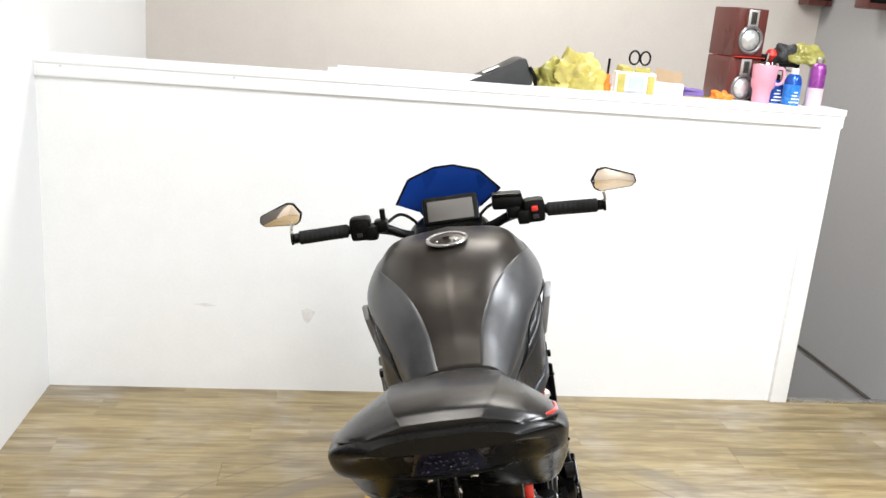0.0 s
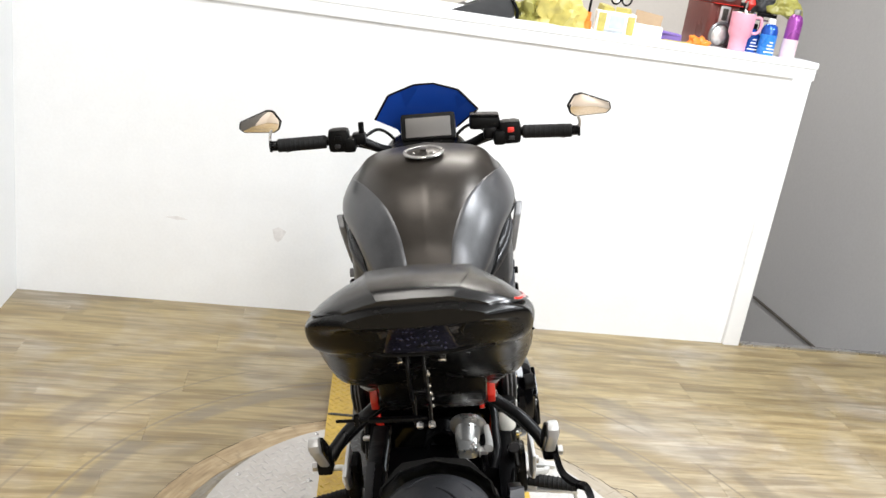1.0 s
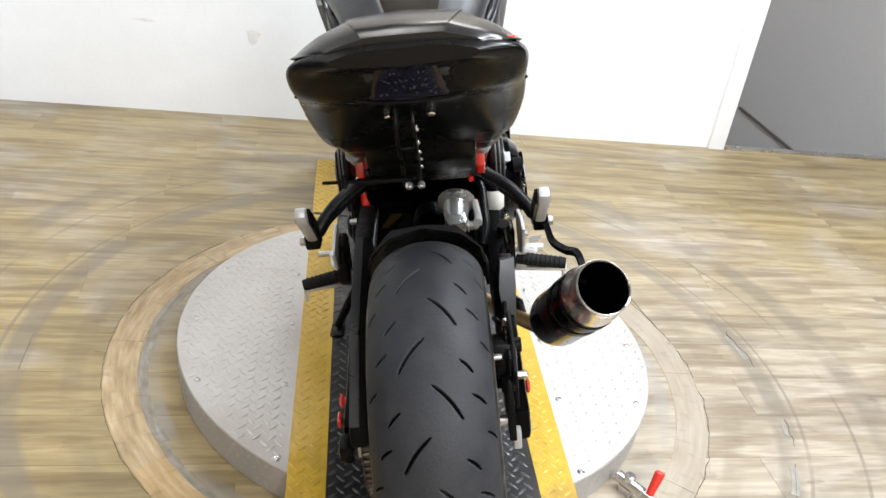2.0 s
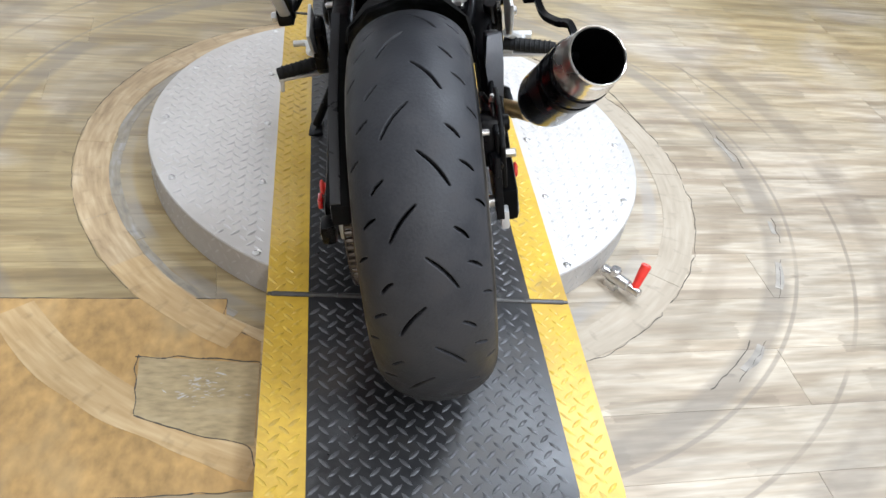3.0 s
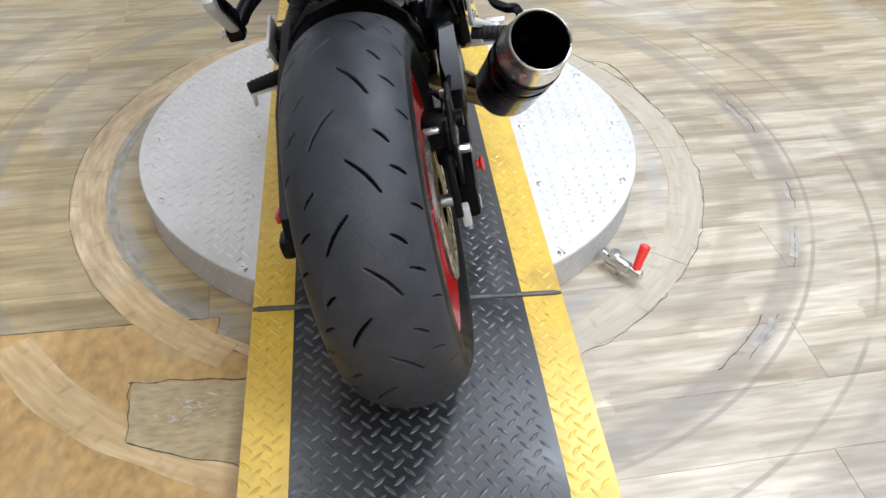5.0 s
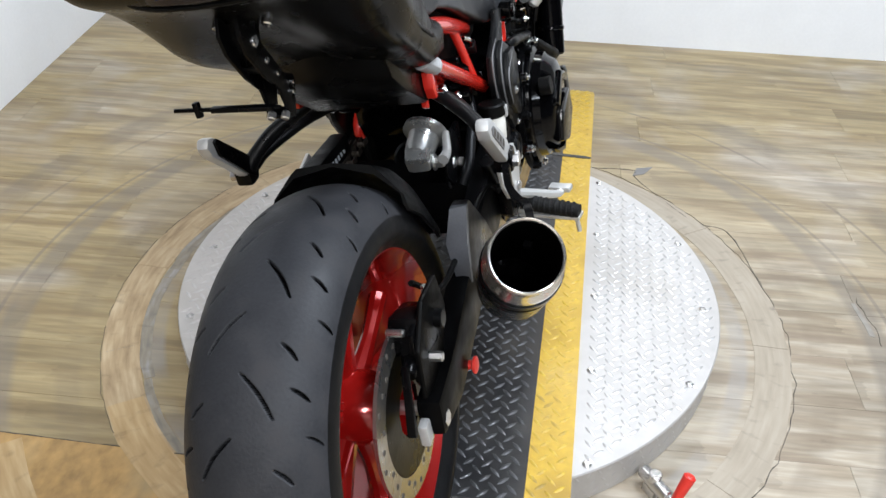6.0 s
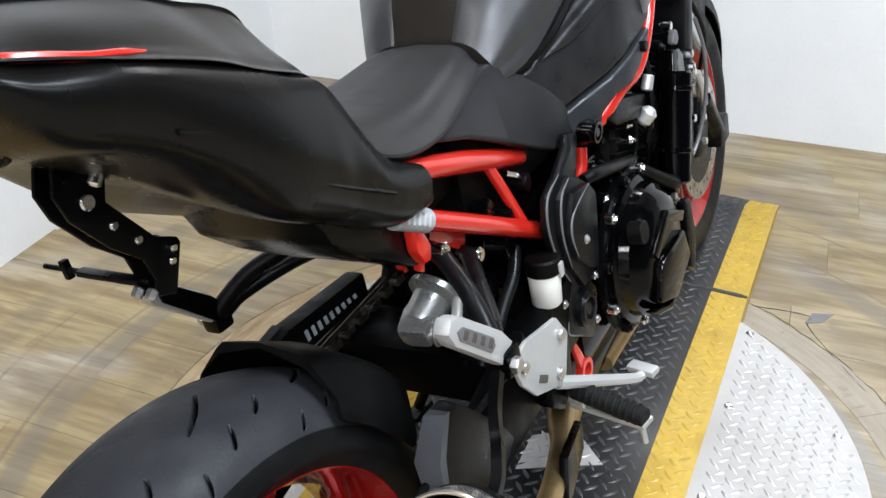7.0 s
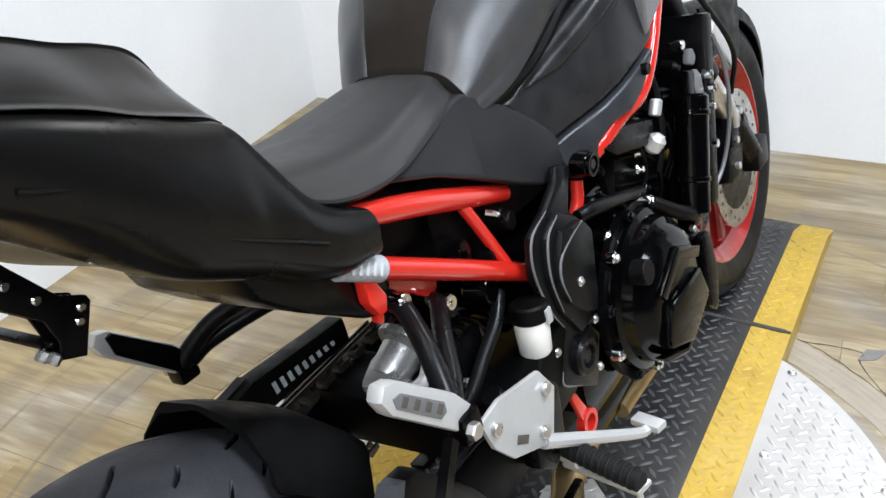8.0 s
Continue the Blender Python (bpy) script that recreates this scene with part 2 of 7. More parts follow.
M_WORNGREY = ring_mat("grey_worn_groove", ((0.140, 0.130, 0.118), (0.235, 0.208, 0.160), (0.315, 0.305, 0.295)), 12, 0.55)
M_PLYW = ring_mat("orange_worn_plywood", ((0.235, 0.162, 0.085), (0.385, 0.283, 0.158), (0.520, 0.415, 0.265)), 9)
M_PATCH = mat("orange_subfloor", (0.370, 0.228, 0.078), 0.42, bump=0.2, scale=30, var=0.5, dirt=(0.285, 0.215, 0.110), stretch=(1.6, 1, 1))
M_ARC = ring_mat("orange_worn_arc", ((0.330, 0.215, 0.090), (0.420, 0.292, 0.138), (0.520, 0.390, 0.215)), 9)
M_BOARD = mat("brown_patch_board", (0.325, 0.252, 0.135), 0.45, bump=0.25, scale=40, var=0.4, dirt=(0.385, 0.318, 0.205), stretch=(1, 3, 1))
M_CRACK = mat("dark_crack", (0.07, 0.06, 0.05), 0.8)
M_CHIP = mat("bare_worn_wood", (0.245, 0.225, 0.195), 0.5, bump=0.3, scale=30, var=0.4, dirt=(0.19, 0.17, 0.145))
M_SCRAPE = mat("pale_scrape", (0.41, 0.39, 0.36), 0.6)
M_ALU = mat("tread_aluminium", (0.485, 0.468, 0.450), 0.54, 0.4, bump=0.15, scale=40, var=0.10, dirt=(0.43, 0.405, 0.375))
M_LUG = mat("polished_lug", (0.52, 0.51, 0.50), 0.42, 0.6, scale=60, var=0.15, dirt=(0.45, 0.43, 0.41))
M_BLKPL = mat("black_tread_paint", (0.0105, 0.0105, 0.0113), 0.38, bump=0.3, scale=70, var=0.4, dirt=(0.026, 0.022, 0.018), spec=0.45)
# Lighter than the plate: worn tops, with the lugs' highlights painted in.
M_BLKLUG = mat("worn_highlit_black_lug", (0.060, 0.060, 0.063), 0.38, 0.25, scale=90, var=0.5)
M_YEL = mat("yellow_tread_paint", (0.49, 0.315, 0.024), 0.40, bump=0.25, scale=60, var=0.22, dirt=(0.36, 0.225, 0.025))
M_YELLUG = mat("worn_yellow_lug", (0.50, 0.335, 0.035), 0.38, scale=130, var=0.35, dirt=(0.30, 0.20, 0.035))
M_STEEL = mat("zinc_steel", (0.62, 0.61, 0.6), 0.3, 0.95, scale=80, var=0.1)
M_CHROME = mat("chrome", (0.8, 0.8, 0.8), 0.12, 1.0, var=0.03, rvar=0.05)
M_CASTALU = mat("cast_aluminium", (0.62, 0.62, 0.60), 0.42, 0.7, bump=0.2, scale=200, var=0.08)
M_SILVER = mat("silver_painted_alloy", (0.50, 0.50, 0.49), 0.4, 0.35, bump=0.08, scale=200, var=0.05)
M_REDLEV = mat("red_rubber", (0.62, 0.03, 0.02), 0.45, var=0.1)
M_RED = mat("red_gloss_paint", (0.58, 0.022, 0.012), 0.22, 0.1, scale=30, var=0.08, coat=0.6)
M_REDRIM = mat("candy_red_rim", (0.34, 0.008, 0.006), 0.20, 0.3, scale=30, var=0.1, coat=0.8)
M_RUBBER = mat("tyre_rubber", (0.0275, 0.0280, 0.0310), 0.50, bump=0.2, scale=240, var=0.22, dirt=(0.034, 0.033, 0.035), spec=0.20)
M_WALLRUB = mat("smooth_sidewall_rubber", (0.0060, 0.0060, 0.0064), 0.42, bump=0.1, scale=240, var=0.15, spec=0.15)
# Near-black, so the tread grooves carry painted shade.
M_GROOVE = mat("shaded_groove_rubber", (0.0035, 0.0035, 0.0038), 0.7, spec=0.1)
M_SATIN = mat("satin_black_paint", (0.0046, 0.0044, 0.0042), 0.27, 0.0, scale=200, var=0.08, rvar=0.01, spec=0.17)
M_TANK = mat("tank_brown_black_metallic", (0.034, 0.0285, 0.0235), 0.32, 0.5, scale=400, var=0.15, rvar=0.03)
M_TANKSIDE = mat("tank_grey_metallic", (0.078, 0.078, 0.081), 0.34, 0.5, scale=400, var=0.15, rvar=0.03)
M_FLANK = mat("graphite_satin_panel", (0.030, 0.030, 0.032), 0.34, 0.45, scale=400, var=0.12, rvar=0.03, spec=0.45)
M_PANEL = mat("matt_grey_panel", (0.026, 0.0258, 0.0275), 0.36, 0.3, bump=0.06, scale=300, var=0.12, spec=0.45)
M_COWL = mat("satin_grey_black_paint", (0.0085, 0.0081, 0.0077), 0.26, 0.0, scale=200, var=0.08, rvar=0.01, spec=0.40)
M_HINGE = mat("dirty_dark_steel", (0.05, 0.048, 0.045), 0.45, 0.5, bump=0.2, scale=90, var=0.4)
M_BRACKET = mat("blue_grey_panel", (0.034, 0.036, 0.041), 0.38, 0.3, bump=0.08, scale=300, var=0.12)
M_COVER = mat("matt_black_coating", (0.0042, 0.0043, 0.0048), 0.34, 0.1, bump=0.08, scale=260, var=0.2, spec=0.2)
M_ARM = mat("satin_swingarm_black", (0.0016, 0.0016, 0.0018), 0.42, 0.0, bump=0.06, scale=200, var=0.25, spec=0.06)
M_GUARD = mat("slate_grey_plastic", (0.075, 0.080, 0.092), 0.42, 0.2, bump=0.08, scale=300, var=0.15)
M_WING = mat("pale_grey_wing", (0.20, 0.20, 0.205), 0.45, 0.2, scale=120, var=0.12)
M_HATCH = mat("speckled_grey_lens", (0.038, 0.038, 0.041), 0.25, 0.0, scale=420, var=0.8, spec=0.16)
M_SEAT = mat("seat_vinyl", (0.021, 0.0205, 0.0205), 0.46, bump=0.25, scale=620, var=0.10, spec=0.26, rvar=0.03)
M_PLASTIC = mat("black_textured_plastic", (0.0015, 0.0015, 0.0015), 0.46, bump=0.25, scale=350, var=0.2, spec=0.13)
M_GLOSS = mat("gloss_black_engine", (0.0010, 0.0010, 0.0012), 0.09, 0.0, bump=0.05, scale=120, var=0.2, rvar=0.03, spec=0.20)
M_BLKMETAL = mat("black_coated_metal", (0.0020, 0.0020, 0.0023), 0.30, 0.1, bump=0.1, scale=160, var=0.25, spec=0.13)
M_GRIP = mat("grip_rubber", (0.006, 0.006, 0.006), 0.68, bump=0.5, scale=300, var=0.2, spec=0.22)
M_RESV = mat("frosted_reservoir", (0.72, 0.70, 0.64), 0.35, var=0.06)
M_CARBON = mat("dark_muffler_sleeve", (0.006, 0.006, 0.007), 0.24, 0.1, scale=120, var=0.3, coat=0.2, spec=0.4)
M_TITAN = mat("heat_tinted_steel", (0.78, 0.755, 0.715), 0.24, 0.95, scale=40, var=0.12, dirt=(0.62, 0.56, 0.48))
M_SOOT = mat("sooty_pipe", (0.0012, 0.0012, 0.0012), 1.0, spec=0.0, rvar=0.0)
M_GREYCAST = mat("grey_cast_metal", (0.16, 0.16, 0.165), 0.45, 0.3, bump=0.1, scale=160, var=0.12)
M_BRASS = mat("stained_steel_pipe", (0.42, 0.30, 0.14), 0.35, 0.9, scale=40, var=0.25)
M_LENS = mat("smoked_lens", (0.010, 0.010, 0.019), 0.14, scale=160, var=0.7, spec=0.22)
M_SHOCK = mat("dull_cast_aluminium", (0.42, 0.42, 0.41), 0.34, 0.8, bump=0.2, scale=200, var=0.15)
M_REDLENS = mat("red_reflector", (0.45, 0.01, 0.01), 0.15, coat=0.8)
M_DISC = mat("brake_steel", (0.44, 0.43, 0.415), 0.28, 0.95, scale=150, var=0.12, dirt=(0.32, 0.27, 0.21))
M_CHAIN = mat("chain_steel", (0.10, 0.085, 0.07), 0.4, 0.8, scale=200, var=0.4)
M_MARK = mat("pale_lettering", (0.55, 0.55, 0.54), 0.5, var=0.1)
M_STICKER = mat("grey_sticker", (0.36, 0.38, 0.40), 0.4, var=0.35, scale=260)
M_MIRROR = mat("mirror_glass", (0.92, 0.86, 0.79), 0.03, 1.0, var=0.0, rvar=0.01)
M_DASH = mat("dash_glass", (0.10, 0.092, 0.085), 0.42, 0.2, var=0.05)
M_FACET = mat("lens_facet", (0.035, 0.034, 0.062), 0.2, 0.2, var=0.4, scale=300, spec=0.5)
M_BLUE = mat("blue_acrylic", (0.012, 0.06, 0.36), 0.10, scale=20, var=0.08, coat=0.5, rvar=0.03)


# ---- mesh tools ----
def cr(P, n):
    """n points on a smooth curve through the points P."""
    P = np.asarray(P, float)
    k = len(P)
    Q = np.vstack([2 * P[0] - P[1], P, 2 * P[-1] - P[-2]])
    t = np.linspace(0, k - 1, n)
    i = np.minimum(t.astype(int), k - 2)
    f = (t - i)[:, None]
    a, b, c, d = Q[i], Q[i + 1], Q[i + 2], Q[i + 3]
    return 0.5 * (2 * b + (c - a) * f + (2 * a - 5 * b + 4 * c - d) * f ** 2 + (3 * b - a - 3 * c + d) * f ** 3)


def loft(rings, caps=True, ring_closed=True):
    bm = bmesh.new()
    vs = [[bm.verts.new(p) for p in r] for r in rings]
    n = len(vs[0])
    for a, b in zip(vs, vs[1:]):
        for j in range(n if ring_closed else n - 1):
            bm.faces.new((a[j], a[(j + 1) % n], b[(j + 1) % n], b[j]))
    if caps:
        bm.faces.new(vs[0])
        bm.faces.new(vs[-1])
    bmesh.ops.recalc_face_normals(bm, faces=bm.faces)
    return bm


def skin_grid(stations, nu, nv):
    """Half profiles (x, z) at stations y, made smooth both ways: an array of nu rows of nv points."""
    rows = [np.array([(x, y, z) for x, z in prof]) for y, prof in stations]
    rows = [cr(r, nv) for r in rows]
    return np.stack([cr(np.array([r[j] for r in rows]), nu) for j in range(nv)], 1)


def sym_skin(stations, nu=24, nv=14):
    g = skin_grid(stations, nu, nv)
    rings = []
    for row in g:
        row = row.copy()
        row[:, 0] = np.maximum(row[:, 0], 0)
        left = row[::-1][1:-1] * (-1, 1, 1)
        rings.append([Vector(p) for p in np.vstack([row, left])])
    return loft(rings)


def tube(points, r, seg=12, n=0, caps=True):
    P = cr(points, n or max(2, (len(points) - 1) * 8)) if len(points) > 2 else np.array(points, float)
    R = np.interp(np.linspace(0, 1, len(P)), np.linspace(0, 1, len(r)), r) if isinstance(r, (list, tuple)) else [r] * len(P)
    rings, up = [], None
    for i in range(len(P)):
        t = Vector(P[min(i + 1, len(P) - 1)] - P[max(i - 1, 0)]).normalized()
        if up is None:
            up = t.orthogonal().normalized()
        up = (up - t * up.dot(t)).normalized()
        side = t.cross(up)
        rings.append([Vector(P[i]) + (up * math.cos(a) + side * math.sin(a)) * R[i] for a in (2 * math.pi * k / seg for k in range(seg))])
    return loft(rings, caps)


def lathe(profile, origin=(0, 0, 0), axis=(1, 0, 0), seg=48, closed=False):
    """Turns (along, radius) pairs round an axis."""
    ax = Vector(axis).normalized()
    u = ax.orthogonal().normalized()
    w = ax.cross(u)
    O = Vector(origin)
    rings = [[O + ax * h + (u * math.cos(a) + w * math.sin(a)) * max(r, 1e-4) for a in (2 * math.pi * k / seg for k in range(seg))] for h, r in profile]
    if closed:
        rings.append(rings[0])
        bm = loft(rings, False)
        bmesh.ops.remove_doubles(bm, verts=bm.verts, dist=1e-6)
        bmesh.ops.recalc_face_normals(bm, faces=bm.faces)
        return bm
    return loft(rings)


def cyl(a, b, r, r2=None, seg=24, bev=0.0015):
    a, b = Vector(a), Vector(b)
    h = (b - a).length
    r2 = r if r2 is None else r2
    bev = min(bev, r * 0.4, r2 * 0.4, h * 0.3)
    return lathe([(0, r - bev), (bev, r), (h - bev, r2), (h, r2 - bev)], a, b - a, seg)


def box(c, s, bev=0.003, turn=(0, 0, 0), seg=2):
    bm = bmesh.new()
    bmesh.ops.create_cube(bm, size=1)
    bmesh.ops.scale(bm, vec=s, verts=bm.verts)
    if bev:
        bmesh.ops.bevel(bm, geom=bm.edges[:], offset=min(bev, min(s) * 0.45), segments=seg, affect="EDGES", profile=0.6)
    bmesh.ops.transform(bm, matrix=pose(*c, *turn), verts=bm.verts)
    return bm


def prism(poly, lo, hi, axis="x", bev=0.004, warp=None, seg=2):
    """A polygon drawn across an axis, from lo to hi along it, with rounded edges; warp bends it afterwards."""
    put = {"x": lambda a, p: (a, p[0], p[1]), "y": lambda a, p: (p[0], a, p[1]), "z": lambda a, p: (p[0], p[1], a)}[axis]
    bm = loft([[Vector(put(h, p)) for p in poly] for h in (lo, hi)])
    if bev:
        bmesh.ops.bevel(bm, geom=bm.edges[:], offset=min(bev, abs(hi - lo) * 0.45), segments=seg, affect="EDGES", profile=0.6, clamp_overlap=True)
    if warp:
        for v in bm.verts:
            v.co = warp(v.co)
    return bm


def joined(*bms):
    out = bmesh.new()
    for b in bms:
        me = bpy.data.meshes.new("tmp")
        b.to_mesh(me)
        b.free()
        out.from_mesh(me)
        bpy.data.meshes.remove(me)
    return out


def moved(bm, m):
    bmesh.ops.transform(bm, matrix=m, verts=bm.verts)
    return bm


def mirrored(bm):
    bmesh.ops.scale(bm, vec=(-1, 1, 1), verts=bm.verts)
    bmesh.ops.reverse_faces(bm, faces=bm.faces)
    return bm


def mesh_of(name, bm, material, sharp=0.62):
    me = bpy.data.meshes.new(name)
    for e in bm.edges:
        if len(e.link_faces) == 2 and e.calc_face_angle(0) > sharp:
            e.smooth = False
    for f in bm.faces:
        f.smooth = True
    bm.to_mesh(me)
    bm.free()
    me.materials.append(material)
    return me


SHIFT = Vector()   # how far the group of parts being built is set from where it is drawn
TILT = Matrix.Identity(4)   # and how it is turned


def part(name, bm, material, parent, label=""):
    ob = new(name, mesh_of(name, bm, material))
    ob.parent = parent
    if parent.name == "motorcycle":
        ob.matrix_local = Matrix.Translation(SHIFT) @ TILT
    return tagged(ob, label)


def thing(name, label, category, m=None, group="", kind=""):
    ob = new(name)
    ob.empty_display_size = 0.05
    ob.matrix_world = m or Matrix()
    return tagged(ob, label, category, group, kind)


def solid(name, bm, material, label, category, group="", kind=""):
    return tagged(new(name, mesh_of(name, bm, material)), label, category, group, kind)


def raw_mesh(name, verts, faces, material, smooth=True):
    me = bpy.data.meshes.new(name)
    me.from_pydata([tuple(v) for v in verts], [], [tuple(f) for f in faces])
    me.materials.append(material)
    if smooth:
        me.polygons.foreach_set("use_smooth", [True] * len(me.polygons))
    return me


# ---- the room ----
TURN = math.degrees(math.atan(0.0755))   # the room stands at a slight angle to the turntable's track
HALF = Matrix.Translation((-1.557, 2.040, 0)) @ pose(0, 0, 0, 0, 0, TURN)   # the half wall's left end: x along it, y behind it
HW, HT = 3.067, 1.266   # the half wall's length and height


def slab(name, x0, y0, z0, x1, y1, z1, material, label, category="wall", bev=0.0):
    """A block of the room, measured from the half wall's left end."""
    ob = solid(name, box(((x0 + x1) / 2, (y0 + y1) / 2, (z0 + z1) / 2), (x1 - x0, y1 - y0, z1 - z0), bev), material, label, category, kind="structure")
    ob.matrix_world = HALF
    return ob


floor = slab("floor", -0.22, -8.0, -0.30, 9.0, 0.045, -0.008, M_PLANK, "worn grey-brown wood-look plank floor round the turntable", "floor")
slab("wall_left", -0.17, -1.65, -0.3, 0.0, 1.86, 3.1, M_WALL, "plain white painted wall beside the half wall")
slab("wall_left_far", -0.17, -8.0, -0.3, -0.03, -4.25, 3.1, M_BEIGE, "beige wall at the rear of the showroom's side")
# Unseen wall, added dark to keep white off the cowl and tank.
slab("unseen_wall_left", -0.17, -4.25, -0.3, -0.03, -1.65, 3.1, M_DARK, "unseen dark grey wall added beside the showroom to darken reflections")
slab("wall_back", -0.17, 1.86, -2.2, 4.06, 2.01, 3.1, M_BEIGE, "warm beige wall far behind the counter")
slab("wall_stairs", 3.92, 0.045, -2.2, 4.06, 1.86, 3.1, M_GREY, "grey painted stairwell wall")
# Unseen dark walls, added so the bike's right flank reflects little.
slab("unseen_wall_side", 4.06, 0.045, -0.3, 9.0, 0.185, 3.1, M_DARK, "unseen dark grey wall added past the stairwell to darken reflections")
slab("unseen_wall_right", 9.0, -8.0, -0.3, 9.15, 0.185, 3.1, M_DARK, "unseen dark grey wall added far to the right to darken reflections")
slab("wall_rear", -0.17, -7.75, -0.3, 9.15, -7.6, 3.1, M_BEIGE, "beige wall at the rear of the showroom")
# The ceiling is out of view, dark so that only lamps show in reflections.
slab("ceiling", -0.17, -8.15, 3.1, 9.15, 2.01, 3.22, M_CEIL, "unseen dark open ceiling over the showroom", "ceiling")
slab("stair_landing", -0.17, 0.045, -2.3, 4.06, 2.01, -2.2, M_GREY, "grey landing below the stairs", "floor")
slab("stairwell_side", -0.17, 0.2, -2.2, 0.0, 1.86, -0.3, M_GREY, "grey wall of the stairwell below", "wall")
slab("stairwell_front", -0.17, 0.045, -2.2, 3.92, 0.145, -0.31, M_GREY, "grey wall under the floor edge", "wall")
for i in range(7):
    slab("stair_step", 3.16, 0.15 + 0.24 * i, -2.2, 3.915, 0.39 + 0.24 * i, -0.18 * (i + 1) - 0.02, M_GREY, "grey stair step going down behind the half wall", "step", 0.006)
rail_line = solid("skirting_line", moved(box((3.912, 0.98, -0.276), (0.012, 0.82, 0.014), 0.002), HALF), M_CRACK, "thin dark line of a stair skirting on the grey wall", "skirting", kind="structure")
edge = solid("floor_edge_strip", moved(box((HW + 0.42, 0.008, 0.006), (0.84, 0.03, 0.012), 0.002), HALF), M_STEEL, "thin metal strip along the floor's edge at the stairs", "trim", kind="structure")

M_SCUFF = mat("wall_scuff", (0.71, 0.70, 0.70), 0.6)
half_wall = thing("half_wall", "white panelled half wall with a flat cap and end post", "half wall", HALF, kind="structure")
part("panel", box((HW / 2 - 0.03, 0.075, (HT - 0.07) / 2), (HW - 0.01, 0.13, HT - 0.07), 0.0), M_WALL, half_wall)
part("end_post", box((HW - 0.052, 0.072, (HT - 0.07) / 2), (0.075, 0.16, HT - 0.07), 0.003), M_TRIM, half_wall)
part("fascia", box((HW / 2 - 0.014, 0.049, HT - 0.038), (HW + 0.026, 0.10, 0.072), 0.003), M_TRIM, half_wall)
part("cap", box((HW / 2 - 0.012, 0.078, HT - 0.014), (HW + 0.028, 0.165, 0.026), 0.003), M_TRIM, half_wall)
part("counter", box((HW / 2 + 0.50, 0.41, HT - 0.034), (HW - 1.04, 0.50, 0.026), 0.003), M_TRIM, half_wall, "white counter board behind the cap")
part("raised_edge", box((1.42, 0.168, HT - 0.006), (0.72, 0.014, 0.060), 0.003), M_TRIM, half_wall)
part("scuff", prism([(0.97, 0.303), (0.985, 0.288), (1.0, 0.303), (1.015, 0.338), (0.985, 0.353), (0.96, 0.343)], 0.0092, 0.0104, "y", 0), M_SCUFF, half_wall)
part("scuff", prism([(0.545, 0.353), (0.595, 0.345), (0.635, 0.349), (0.595, 0.361)], 0.0092, 0.0104, "y", 0), M_SCUFF, half_wall)
for k in range(2):
    part("screw", cyl((0.09 + k * 0.6, -0.0005, HT - 0.035), (0.09 + k * 0.6, -0.0025, HT - 0.035), 0.004), M_STEEL, half_wall)

# ---- the turntable ----
CX, CY, RD, ZD = 0.0, 0.59, 0.585, 0.081


def lug_mesh(name, spots, material):
    """Raised lozenges of tread plate: each spot is (x, y, z, angle, slope of the plate along y)."""
    prof = [(-0.5, 0, 0), (-0.25, 0.85, 0.8), (0.0, 1.0, 1.0), (0.25, 0.85, 0.8), (0.5, 0, 0)]
    V, F = [], []
    ln, wd, ht = 0.0285, 0.0044, 0.0032
    for x, y, z, a, sl in spots:
        c, s = math.cos(a), math.sin(a)
        o = len(V)
        for t, w, h in prof:
            for q, hh in ((-1, -0.2), (0, h), (1, -0.2)):
                lx, ly = t * ln, q * wd * w
                px, py = lx * c - ly * s, lx * s + ly * c
                V.append((x + px, y + py, z + py * sl + hh * ht))
        for i in range(4):
            for j in range(2):
                F.append((o + i * 3 + j, o + i * 3 + j + 1, o + (i + 1) * 3 + j + 1, o + (i + 1) * 3 + j))
    return raw_mesh(name, V, F, material)


def lug_spots(x0, x1, y0, y1, zf, test=lambda x, y: True, pitch=0.0225):
    """A basket weave at 45 degrees: each lozenge points at the flank of the next."""
    out, q = [], pitch / math.sqrt(2)
    n = int(2.4 / q)
    for a in range(-n, n):
        for b in range(-n, n):
            x, y = (a - b) * q + 0.003, (a + b) * q + 0.004
            if x0 + 0.007 < x < x1 - 0.007 and y0 + 0.007 < y < y1 - 0.007 and test(x, y):
                z, sl = zf(y)
                out.append((x, y, z, math.radians(45 if (a + b) % 2 else 135), sl))
    return out


turntable = thing("turntable", "round aluminium tread-plate motorcycle turntable on the floor", "turntable")
disc = part("disc", lathe([(0.001, RD - 0.012), (ZD - 0.003, RD - 0.012), (ZD - 0.003, RD), (ZD, RD - 0.002), (ZD, 0.02)], (CX, CY, 0), (0, 0, 1), 128), M_ALU, turntable, "dull aluminium tread-plate disc")
rim = part("rim", lathe([(0.001, RD - 0.011), (0.001, RD - 0.004), (ZD - 0.003, RD - 0.004), (ZD - 0.003, RD - 0.011)], (CX, CY, 0), (0, 0, 1), 128, True), M_ALU, turntable)
lugs = new("tread_pattern", lug_mesh("tread_pattern", lug_spots(-0.6, 0.6, 0.0, 1.2, lambda y: (ZD, 0), lambda x, y: abs(x) > 0.31 and math.hypot(x - CX, y - CY) < RD - 0.015), M_LUG))
lugs.parent = turntable
tagged(lugs, kind="stuff")
V, F = [], []
